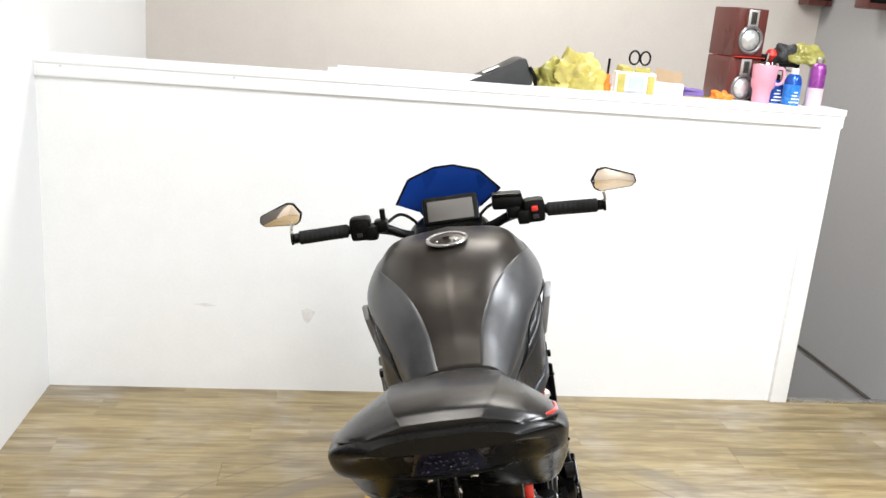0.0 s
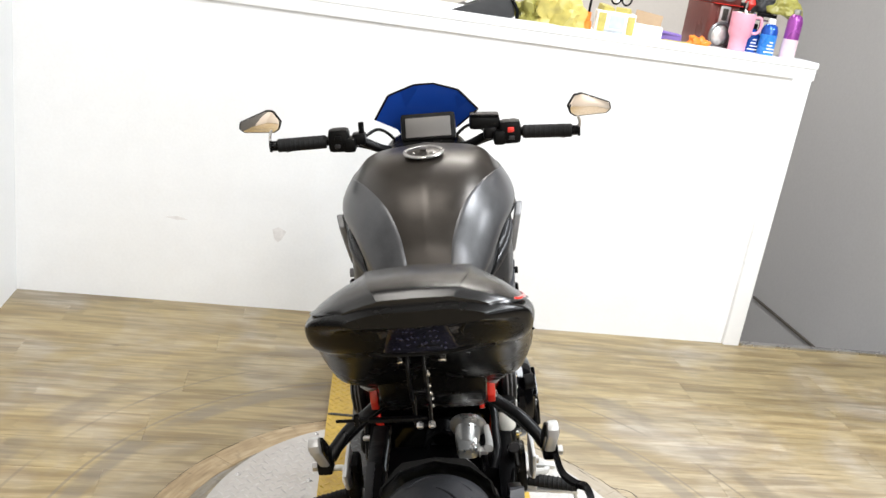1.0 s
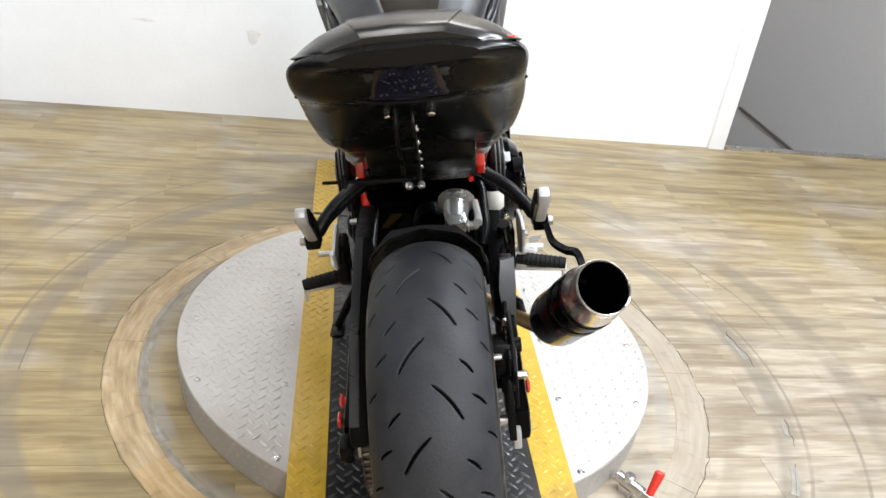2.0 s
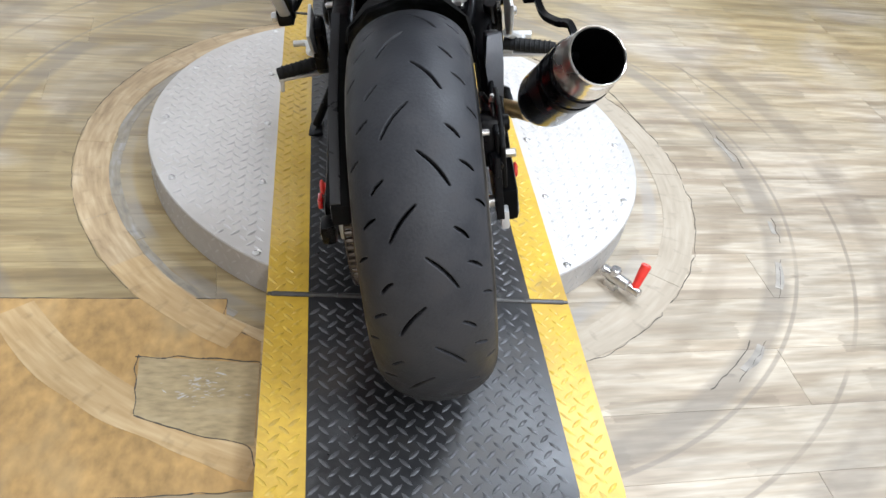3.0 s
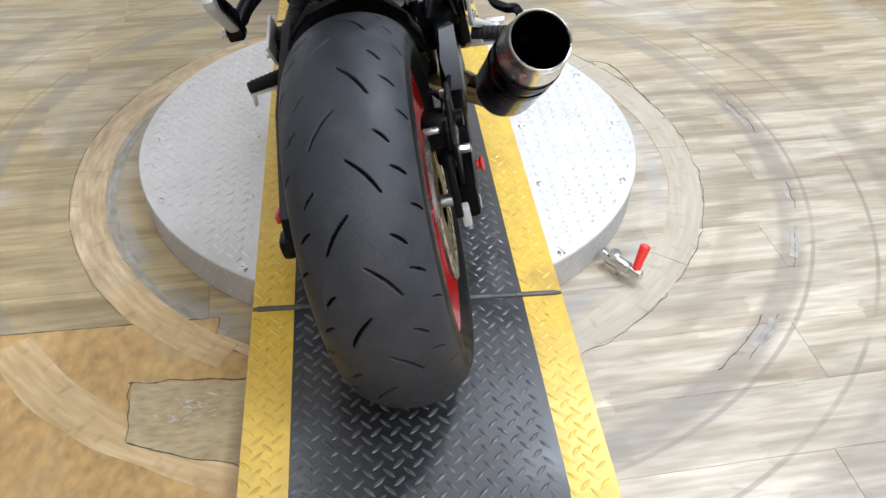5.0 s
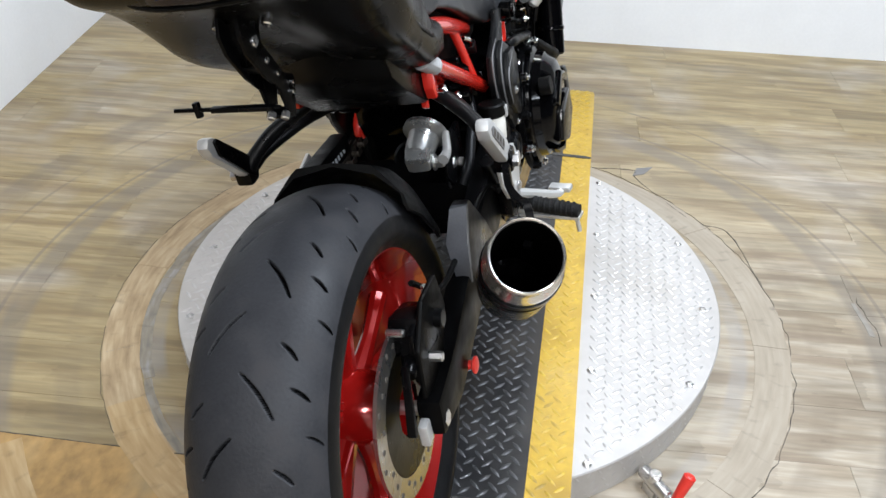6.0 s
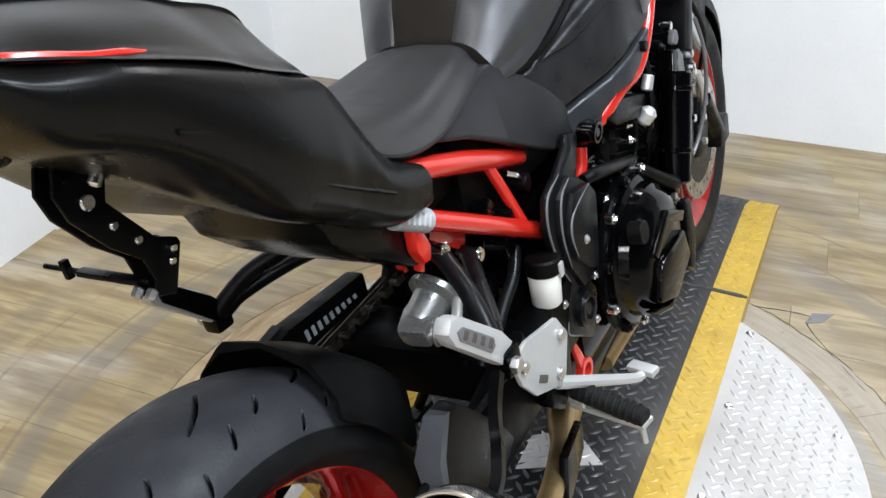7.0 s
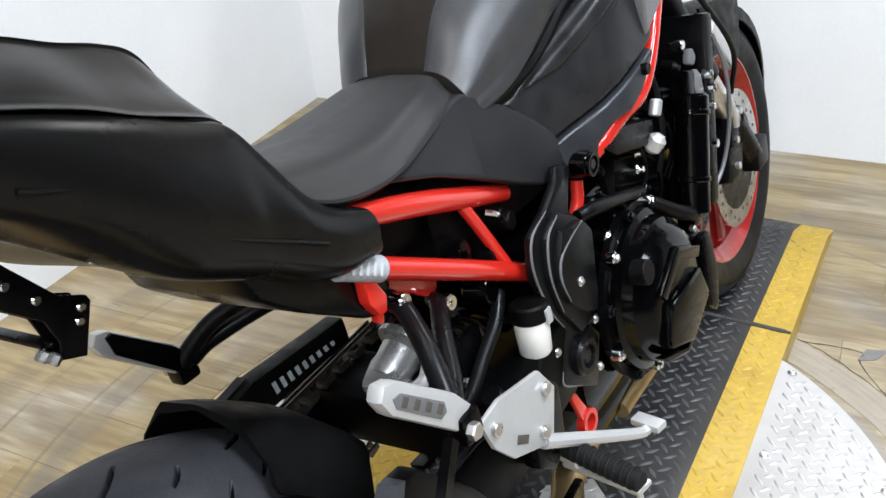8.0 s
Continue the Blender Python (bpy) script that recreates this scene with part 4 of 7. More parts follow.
# chain with its rollers and guard on the left side
chain = part("chain", joined(*[prism([(y0, 0.425 + y0 * 0.06), (y0 + 0.50, 0.425 + (y0 + 0.5) * 0.06), (y0 + 0.50, 0.431 + (y0 + 0.5) * 0.06), (y0, 0.431 + y0 * 0.06)], -0.119 - 0.003 * s, -0.117 - 0.003 * s, "x", 0) for y0, s in ((0.0, 0), (0.0, 3))]), M_CHAIN, bike, "dark drive chain")
lm = mesh_of("chain_link", joined(cyl((-0.007, 0, 0), (0.007, 0, 0), 0.005, seg=8, bev=0), box((-0.006, 0.008, 0), (0.0022, 0.02, 0.012), 0.002), box((0.006, 0.008, 0), (0.0022, 0.02, 0.012), 0.002)), M_CHAIN)
for k in range(62):
    if k < 30:
        a = math.radians(90 + 180 * k / 29)
        loc, rot = Vector((-0.114, 0.108 * math.cos(a) - 0.016, 0.307 + 0.108 * math.sin(a))), a - math.pi / 2
    elif k < 46:
        loc, rot = Vector((-0.114, 0.015 + (k - 30) * 0.033, 0.4235 + (k - 30) * 0.0015)), 0.05
    else:
        loc, rot = Vector((-0.114, 0.015 + (k - 46) * 0.033, 0.207 + (k - 46) * 0.008)), 0.24
    o = new("chain_link", lm)
    o.parent = chain
    o.matrix_local = Matrix.Translation(loc) @ Matrix.Rotation(rot, 4, "X")
guard = part("chain_guard", prism([(-0.13, 0.372), (-0.12, 0.40), (0.05, 0.475), (0.28, 0.515), (0.44, 0.505), (0.44, 0.47), (0.28, 0.468), (0.05, 0.43)], -0.134, -0.104, "x", 0.005), M_PLASTIC, bike, "flat black plastic chain guard")
part("edge_stripe", prism([(-0.118, 0.402), (0.05, 0.4765), (0.28, 0.5165), (0.28, 0.5175), (0.05, 0.4785), (-0.118, 0.404)], -0.133, -0.118, "x", 0), M_PANEL, guard)
for k in range(9):
    part("lettering", prism([(0.300 + k * 0.013, 0.498 - k * 0.0012), (0.306 + k * 0.013, 0.498 - k * 0.0012), (0.308 + k * 0.013, 0.482), (0.302 + k * 0.013, 0.482)], -0.1035, -0.1025, "x", 0), M_STICKER, guard)
reflector = part("reflector", box((-0.160, -0.035, 0.352), (0.008, 0.024, 0.016), 0.003), M_REDLENS, bike, "small red side reflector")
part("chain_end_cover", box((-0.150, -0.068, 0.320), (0.026, 0.040, 0.036), 0.010), M_BLKMETAL, bike)

# hugger over the rear tyre
hug = []
for i in range(9):
    a = math.radians(62 - i * 4.0)
    w = 0.098 + 0.008 * min(1, i / 3)
    dp = 0.052 + 0.012 * min(1, i / 5)
    prof = [(-1.0, -dp), (-0.975, -dp * 0.8), (-0.66, -0.004), (-0.55, 0.006), (0, 0.012), (0.55, 0.006), (0.66, -0.004), (0.975, -dp * 0.8), (1.0, -dp), (0.96, -dp - 0.002), (0.93, -dp * 0.75), (0.60, -0.008), (0, 0.007), (-0.60, -0.008), (-0.93, -dp * 0.75), (-0.96, -dp - 0.002)]
    hug.append([Vector((w * px, -0.016 + (0.323 + pr) * math.cos(a) + (0.030 * max(0, abs(px) - 0.5) if i == 0 else 0), 0.307 + (0.323 + pr) * math.sin(a))) for px, pr in prof])
part("hugger", loft(hug), M_PLASTIC, bike, "black plastic hugger over the rear tyre")

# shock absorber and rocker behind the engine
SH_D = Vector((-0.10, -0.90, -0.42)).normalized()
SH_C = Vector((0.060, 0.378, 0.530))
shock = part("rear_shock", joined(lathe([(-0.004, 0.010), (-0.002, 0.030), (0.002, 0.0355), (0.009, 0.0360), (0.013, 0.031), (0.016, 0.025), (0.040, 0.0235), (0.052, 0.021), (0.058, 0.012)], SH_C, SH_D, 44), box(SH_C + SH_D * 0.052, (0.040, 0.044, 0.036), 0.010, (25, 0, 6))), M_SHOCK, bike, "cast aluminium top of the rear shock")
part("clevis_bolt", joined(cyl((0.078, 0.334, 0.494), (0.094, 0.334, 0.494), 0.009, seg=6), cyl((0.076, 0.334, 0.494), (0.080, 0.334, 0.494), 0.013)), M_STEEL, shock)
part("lever", tube([SH_C + Vector((0.034, -0.012, 0.0)), SH_C + Vector((0.038, -0.034, -0.022)), SH_C + Vector((0.036, -0.056, -0.026))], [0.006, 0.007, 0.009], 12), M_SILVER, shock, "bright curved clevis arm")
part("link_plate", prism([(0.352, 0.50), (0.41, 0.515), (0.45, 0.47), (0.43, 0.425), (0.38, 0.42), (0.345, 0.46)], 0.086, 0.093, "x", 0.003), M_BLKMETAL, shock)
part("bolt", cyl((0.092, 0.415, 0.450), (0.101, 0.415, 0.450), 0.008, seg=8), M_STEEL, shock)
for k in range(5):
    part("spring_coil", lathe([(-0.004, 0.030), (0, 0.035), (0.004, 0.030), (0, 0.025)], (0.0, 0.45 + k * 0.022, 0.44 - k * 0.006), (0, 1, -0.3), 24, True), M_BLKMETAL, shock)
part("bolt", cyl((0.083, 0.385, 0.465), (0.095, 0.385, 0.465), 0.010, seg=6), M_STEEL, shock)
part("linkage_plate", prism([(0.36, 0.43), (0.40, 0.50), (0.47, 0.50), (0.47, 0.42), (0.42, 0.40)], 0.078, 0.088, "x", 0.004), M_BLKMETAL, bike)

# tail
SHIFT[:] = 0.009, 0.0, -0.009
TAIL = [(-0.128, [(0, 0.986), (0.045, 0.986), (0.080, 0.980), (0.092, 0.974), (0.082, 0.968), (0.045, 0.966), (0, 0.964)]),
        (-0.100, [(0, 0.990), (0.075, 0.988), (0.124, 0.976), (0.139, 0.965), (0.123, 0.953), (0.07, 0.951), (0, 0.948)]),
        (-0.068, [(0, 0.980), (0.09, 0.978), (0.141, 0.962), (0.153, 0.943), (0.137, 0.916), (0.076, 0.907), (0, 0.904)]),
        (-0.01, [(0, 0.955), (0.10, 0.960), (0.149, 0.947), (0.159, 0.921), (0.143, 0.886), (0.08, 0.876), (0, 0.874)]),
        (0.08, [(0, 0.900), (0.09, 0.908), (0.142, 0.914), (0.160, 0.880), (0.157, 0.828), (0.118, 0.792), (0, 0.815)]),
        (0.150, [(0, 0.850), (0.085, 0.866), (0.129, 0.884), (0.148, 0.862), (0.151, 0.796), (0.118, 0.750), (0, 0.762)]),
        (0.180, [(0, 0.825), (0.08, 0.845), (0.123, 0.868), (0.141, 0.850), (0.145, 0.782), (0.118, 0.735), (0, 0.74)]),
        (0.208, [(0, 0.785), (0.075, 0.803), (0.116, 0.830), (0.135, 0.815), (0.142, 0.768), (0.117, 0.717), (0, 0.716)]),
        (0.235, [(0, 0.765), (0.07, 0.774), (0.112, 0.790), (0.131, 0.778), (0.138, 0.741), (0.114, 0.702), (0, 0.70)]),
        (0.262, [(0, 0.750), (0.065, 0.755), (0.110, 0.763), (0.129, 0.753), (0.135, 0.725), (0.112, 0.692), (0, 0.69)]),
        (0.305, [(0, 0.735), (0.06, 0.737), (0.108, 0.740), (0.127, 0.733), (0.129, 0.712), (0.111, 0.689), (0, 0.69)])]
tail = part("tail_fairing", sym_skin(TAIL, 64, 34), M_SATIN, bike, "satin black tail fairing")
COWL = [(-0.112, [(0, 0.998), (0.046, 0.997), (0.049, 0.996), (0.082, 0.988), (0.094, 0.983), (0.090, 0.979), (0, 0.975)]),
        (-0.088, [(0, 1.006), (0.055, 1.004), (0.059, 1.002), (0.102, 0.989), (0.126, 0.978), (0.122, 0.972), (0, 0.966)]),
        (-0.03, [(0, 1.004), (0.067, 1.000), (0.072, 0.997), (0.112, 0.982), (0.142, 0.961), (0.138, 0.954), (0, 0.948)]),
        (0.055, [(0, 0.986), (0.073, 0.981), (0.078, 0.978), (0.112, 0.957), (0.141, 0.932), (0.136, 0.925), (0, 0.915)]),
        (0.105, [(0, 0.967), (0.073, 0.961), (0.078, 0.958), (0.106, 0.935), (0.135, 0.909), (0.130, 0.902), (0, 0.893)]),
        (0.142, [(0, 0.956), (0.069, 0.949), (0.074, 0.945), (0.100, 0.919), (0.129, 0.894), (0.125, 0.887), (0, 0.873)]),
        (0.168, [(0, 0.942), (0.066, 0.934), (0.071, 0.930), (0.096, 0.904), (0.122, 0.883), (0.115, 0.876), (0, 0.86)]),
        (0.190, [(0, 0.908), (0.058, 0.901), (0.063, 0.897), (0.086, 0.882), (0.108, 0.870), (0.104, 0.864), (0, 0.852)])]
part("seat_cowl", sym_skin(COWL, 52, 40), M_COWL, bike, "satin black humped seat cowl")
for sx in (-1, 1):
    path = [(0.137, 0.030, 0.9420), (0.1425, -0.005, 0.9520), (0.1435, -0.032, 0.9585), (0.1390, -0.058, 0.9670)] + ([(0.1310, -0.078, 0.9730), (0.118, -0.094, 0.9790)] if sx > 0 else [])
    path = path if sx > 0 else [(x - 0.007, y, z - 0.001) for x, y, z in path]
    part("red_stripe", tube([(sx * x, y, z) for x, y, z in path], [0.0008] + [0.0034] * (len(path) - 2) + [0.0008], 8), M_RED, bike, "red stripe under the seat cowl")
def lens_y(c):
    """Lays a part drawn upright onto the tail's rear face, which slants forward and down."""
    z = 0.973 - (0.954 - c.z) * 1.2
    return Vector((c.x, c.y + (0.954 - c.z) * 0.86 + abs(c.x) * 0.06, z))


light = part("tail_light", prism([(-0.076, 0.954), (-0.045, 0.951), (0.045, 0.951), (0.076, 0.954), (0.053, 0.929), (0.070, 0.904), (0.050, 0.896), (0, 0.894), (-0.050, 0.896), (-0.070, 0.904), (-0.053, 0.929)], -0.1195, -0.09, "y", 0.003, lens_y), M_HATCH, bike, "smoked tail light with speckled grey wings")
part("lens", prism([(-0.030, 0.949), (0.030, 0.949), (0.038, 0.940), (0.052, 0.899), (0.03, 0.896), (-0.03, 0.896), (-0.052, 0.899), (-0.038, 0.940)], -0.1215, -0.10, "y", 0.002, lens_y), M_LENS, light, "dark blue-black lens")
frnd = random.Random(5)
for i in range(9):
    for j in range(5):
        if frnd.random() < 0.25:
            continue
        x, z = (-0.032 + i * 0.008 + frnd.uniform(-0.0022, 0.0022)) * (1.12 - j * 0.09), 0.903 + j * 0.0095 + frnd.uniform(-0.0025, 0.0025)
        part("facet", moved(box((0, 0, 0), (frnd.uniform(0.002, 0.0045), 0.0022, frnd.uniform(0.002, 0.005)), 0.0006, (48, 0, frnd.uniform(-60, 60))), Matrix.Translation(lens_y(Vector((x, -0.1214, z))))), M_FACET, light)
for sx in (-1, 1):
    part("light_surround", tube([lens_y(Vector((sx * px, -0.1175, pz))) for px, pz in ((0.080, 0.955), (0.057, 0.929), (0.074, 0.903), (0.05, 0.893), (0, 0.891))], 0.0028, 8), M_PLASTIC, tail)
    part("bolt", cyl((sx * 0.030 - 0.006, 0.034, 0.868), (sx * 0.030 - 0.006, 0.014, 0.848), 0.0060, seg=12), M_CHROME, tail)
    part("crease", tube([(sx * 0.1575, 0.0, 0.896), (sx * 0.1575, 0.06, 0.868), (sx * 0.152, 0.11, 0.812), (sx * 0.140, 0.23, 0.742)], 0.0022, 6), M_SATIN, tail)
SHIFT[:] = 0.003, 0.004, -0.012
under = part("undertray", prism([(0.148, 0.768), (0.165, 0.742), (0.178, 0.711), (0.222, 0.672), (0.300, 0.618), (0.335, 0.63), (0.34, 0.72), (0.20, 0.75)], -0.088, 0.096, "x", 0.012), M_SATIN, bike, "black plastic undertray")
# number plate bracket of folded black steel with bolts
HOOK = [(0.012, 0.862), (0.0, 0.835), (0.005, 0.811), (0.029, 0.775), (0.054, 0.750), (0.058, 0.728), (0.054, 0.714), (0.073, 0.706), (0.096, 0.746), (0.094, 0.752), (0.073, 0.763), (0.070, 0.768), (0.041, 0.812), (0.056, 0.845)]
brk = part("plate_bracket", prism(HOOK, 0.002, 0.007, "x", 0.0015), M_BLKMETAL, bike, "folded black steel plate bracket with bolts")
brk.location = (0.002, -0.006, 0.002)
part("side_plate", prism(HOOK, -0.022, -0.017, "x", 0.0015), M_BLKMETAL, brk)
part("cross_plate", box((-0.008, 0.064, 0.716), (0.026, 0.026, 0.005), 0.001), M_BLKMETAL, brk)
part("cross_plate", box((-0.008, 0.034, 0.783), (0.024, 0.016, 0.004), 0.001, (-40, 0, 0)), M_BLKMETAL, brk)
part("plate_arm", cyl((0.0, 0.055, 0.727), (-0.141, 0.051, 0.734), 0.0028, seg=10), M_BLKMETAL, brk)
part("plate_arm", box((-0.050, 0.053, 0.7295), (0.080, 0.010, 0.006), 0.001, (0, 3, 2)), M_BLKMETAL, brk)
part("plate_clip", box((-0.109, 0.052, 0.7325), (0.008, 0.008, 0.020), 0.002), M_BLKMETAL, brk)
for yy, zz, rr in ((0.024, 0.820, 0.0075), (0.038, 0.792, 0.0045), (0.055, 0.770, 0.0045), (0.085, 0.746, 0.0042), (0.079, 0.736, 0.0042)):
    part("bolt", cyl((0.006, yy, zz), (0.011, yy, zz), rr, seg=12), M_CHROME, brk)
for xx in (-0.012, 0.006):
    part("nut", cyl((xx, 0.052, 0.722), (xx, 0.044, 0.716), 0.0055, seg=6), M_STEEL, brk)

# rider seat
SEAT = [(0.195, [(0, 0.852), (0.07, 0.848), (0.102, 0.838), (0.106, 0.828), (0, 0.82)]),
        (0.225, [(0, 0.828), (0.08, 0.820), (0.108, 0.802), (0.114, 0.785), (0, 0.77)]),
        (0.275, [(0, 0.806), (0.080, 0.798), (0.112, 0.776), (0.122, 0.756), (0, 0.735)]),
        (0.36, [(0, 0.790), (0.078, 0.782), (0.104, 0.762), (0.114, 0.742), (0, 0.72)]),
        (0.45, [(0, 0.793), (0.066, 0.788), (0.088, 0.772), (0.098, 0.748), (0, 0.72)]),
        (0.520, [(0, 0.802), (0.054, 0.797), (0.072, 0.782), (0.083, 0.758), (0, 0.73)]),
        (0.548, [(0, 0.792), (0.050, 0.787), (0.065, 0.772), (0.074, 0.752), (0, 0.735)])]
part("rider_seat", sym_skin(SEAT, 40, 24), M_SEAT, bike, "dished black vinyl rider seat")

# tank: a dark centre and grey side skins
TANK = [(0.540, [(0, 0.800), (0.045, 0.798), (0.070, 0.790), (0.085, 0.775), (0.092, 0.765), (0.090, 0.755), (0.085, 0.735), (0, 0.73)]),
        (0.575, [(0, 0.868), (0.055, 0.860), (0.088, 0.842), (0.108, 0.815), (0.114, 0.795), (0.111, 0.775), (0.102, 0.745), (0, 0.74)]),
        (0.630, [(0, 0.945), (0.075, 0.935), (0.120, 0.908), (0.147, 0.872), (0.151, 0.846), (0.142, 0.812), (0.122, 0.765), (0, 0.75)]),
        (0.700, [(0, 0.994), (0.100, 0.980), (0.152, 0.945), (0.184, 0.900), (0.187, 0.864), (0.157, 0.832), (0.132, 0.77), (0, 0.75)]),
        (0.785, [(0, 1.004), (0.120, 0.986), (0.165, 0.950), (0.197, 0.900), (0.199, 0.862), (0.172, 0.838), (0.142, 0.78), (0, 0.76)]),
        (0.880, [(0, 0.988), (0.108, 0.975), (0.150, 0.945), (0.180, 0.900), (0.182, 0.870), (0.160, 0.850), (0.138, 0.80), (0, 0.77)]),
        (0.950, [(0, 0.935), (0.075, 0.928), (0.110, 0.905), (0.132, 0.878), (0.134, 0.865), (0.125, 0.850), (0.110, 0.83), (0, 0.80)])]
TANK = [(y + 0.085 * min(1, max(0, (y - 0.60) / 0.15)), prof) for y, prof in TANK]
tank = part("fuel_tank", sym_skin(TANK, 56, 50), M_TANK, bike, "dark brown-black metallic fuel tank")
g = skin_grid(TANK, 56, 71)
for sx in (-1, 1):
    sub_rows, seams = [], []
    du, dv = np.gradient(g, axis=0), np.gradient(g, axis=1)
    nrm = np.cross(du, dv)
    nrm /= np.linalg.norm(nrm, axis=2)[:, :, None] + 1e-9
    nrm *= np.sign(nrm[28, 30, 0])
    for i in range(0, 54):
        lift = np.full(41, 0.0018)
        lift[0] = lift[-1] = -0.001
        if i == 53:
            lift[:] = -0.002
        f = min(1, max(0, (i - 8) / 30))
        low = float(np.interp(g[i, 40, 1], (0.55, 0.60, 0.66, 0.72, 0.80), (61, 58, 52, 46, 40)))
        edge_at = np.linspace(9 + 13 * f * f * (3 - 2 * f), low, 41)
        seams.append(Vector([float(np.interp(low + 1.2, np.arange(71), g[i, :, k])) for k in range(3)]))
        row = np.stack([np.interp(edge_at, np.arange(71), g[i, :, k]) for k in range(3)], 1)
        up = np.stack([np.interp(edge_at, np.arange(71), nrm[i, :, k]) for k in range(3)], 1)
        seg = row + up * lift[:, None]
        sub_rows.append([Vector(q) for q in seg * (sx, 1, 1)])
    bm = loft(sub_rows, False, False)
    if sx < 0:
        bmesh.ops.reverse_faces(bm, faces=bm.faces)
    part("tank_side", bm, M_TANKSIDE, tank, "grey metallic side skin of the tank")
seam = [Vector((abs(q.x), q.y, q.z)) for q in seams[4:46:3]]
cap = part("filler_cap", lathe([(0, 0.046), (0.003, 0.047), (0.005, 0.045), (0.005, 0.039), (0.003, 0.038)], (0, 0.790, 1.001), (0, -0.10, 1), 48, True), M_RING, bike, "brushed metal filler ring with dark cap")
part("cap_centre", lathe([(0, 0.001), (0.0, 0.0385), (0.004, 0.038), (0.006, 0.030), (0.009, 0.018), (0.009, 0.001)], (0, 0.790, 1.001), (0, -0.10, 1), 40), M_TANK, cap)
part("key_flap", box((0, 0.785, 1.0105), (0.014, 0.026, 0.003), 0.001, (-6, 0, 0)), M_TANK, cap)
for k in range(6):
    a = math.radians(60 * k)
    part("bolt", cyl((0.042 * math.cos(a), 0.790 + 0.042 * math.sin(a), 1.006 - 0.0), (0.042 * math.cos(a), 0.790 + 0.042 * math.sin(a), 1.0095), 0.003, seg=10), M_STEEL, cap)


def sides(name, make, material, label="", parent=None):
    """A part on either side."""
    return part(name, make(), material, parent or bike, label), part(name, mirrored(make()), material, parent or bike, label)


# A near-black tube puts the gap's shade below each tank side.
sides("tank_gap_shade", lambda: tube(seam, 0.0085, 8), M_PLASTIC, "black tube standing in for the shaded gap below the tank side", tank)

# side panels and shrouds
def bend(*pts):
    """Bends a flat panel, drawn at x about 0, to the width that goes with its place along the bike."""
    ys, xs = [q[0] for q in pts], [q[1] for q in pts]
    return lambda c, drop=0.0: Vector((c.x + float(np.interp(c.y, ys, xs)) - drop * max(0, c.z - 0.70), c.y, c.z))


flank = bend((0.35, 0.118), (0.50, 0.113), (0.57, 0.118), (0.65, 0.128))
skin_x = lambda c: flank(c, 0.42)
wing_x = bend((0.57, 0.102), (0.62, 0.114), (0.66, 0.134), (0.71, 0.166), (0.75, 0.178), (0.85, 0.188), (0.95, 0.198))


def panel(poly, lo, hi, warp, bev=0.007, cuts=7):
    """A flank panel with a rounded rim, cut across often enough to bend smoothly."""
    bm = prism(poly, lo, hi, "x", bev, None, 3)
    ys = [q[0] for q in poly]
    for k in range(1, cuts + 1):
        y = min(ys) + (max(ys) - min(ys)) * k / (cuts + 1)
        bmesh.ops.bisect_plane(bm, geom=bm.verts[:] + bm.edges[:] + bm.faces[:], plane_co=(0, y, 0), plane_no=(0, 1, 0))
    for v in bm.verts:
        v.co = warp(v.co)
    return bm


sides("seat_side_panel", lambda: panel([(0.350, 0.742), (0.45, 0.757), (0.522, 0.771), (0.534, 0.771), (0.565, 0.757), (0.604, 0.722), (0.645, 0.680), (0.652, 0.660), (0.650, 0.634), (0.636, 0.620), (0.600, 0.628), (0.565, 0.645), (0.50, 0.680), (0.43, 0.715)], -0.05, 0.006, skin_x, 0.009), M_FLANK, "satin graphite panel below the tank")
sides("tank_shroud", lambda: panel([(0.582, 0.738), (0.600, 0.742), (0.655, 0.780), (0.710, 0.820), (0.78, 0.852), (0.825, 0.846), (0.846, 0.818), (0.848, 0.776), (0.832, 0.732), (0.80, 0.720), (0.72, 0.697), (0.646, 0.670)], -0.045, 0.006, wing_x, 0.007, 12), M_PANEL, "satin dark grey tank shroud")
sides("shroud_crease", lambda: panel([(0.612, 0.742), (0.665, 0.775), (0.72, 0.814), (0.775, 0.838), (0.79, 0.826), (0.725, 0.790), (0.665, 0.752)], -0.004, 0.011, wing_x, 0.006), M_PANEL)
sides("lower_shroud", lambda: panel([(0.640, 0.662), (0.72, 0.690), (0.80, 0.713), (0.828, 0.722), (0.822, 0.708), (0.785, 0.676), (0.755, 0.664), (0.715, 0.660), (0.695, 0.644), (0.690, 0.622), (0.665, 0.606), (0.652, 0.628)], -0.012, 0.008, wing_x, 0.005), M_BRACKET, "grey lower shroud with a pale edge")
sides("shroud_bolt", lambda: cyl((0.186, 0.796, 0.703), (0.198, 0.796, 0.703), 0.008, seg=16), M_PLASTIC)
sides("wing_tip", lambda: panel([(0.815, 0.742), (0.800, 0.800), (0.800, 0.838), (0.83, 0.860), (0.875, 0.850), (0.865, 0.790)], -0.002, 0.014, lambda c: wing_x(c) + Vector(((c.z - 0.76) * 0.20, 0, 0)), 0.004, 3), M_WING, "pale-edged grey wing of the shroud")

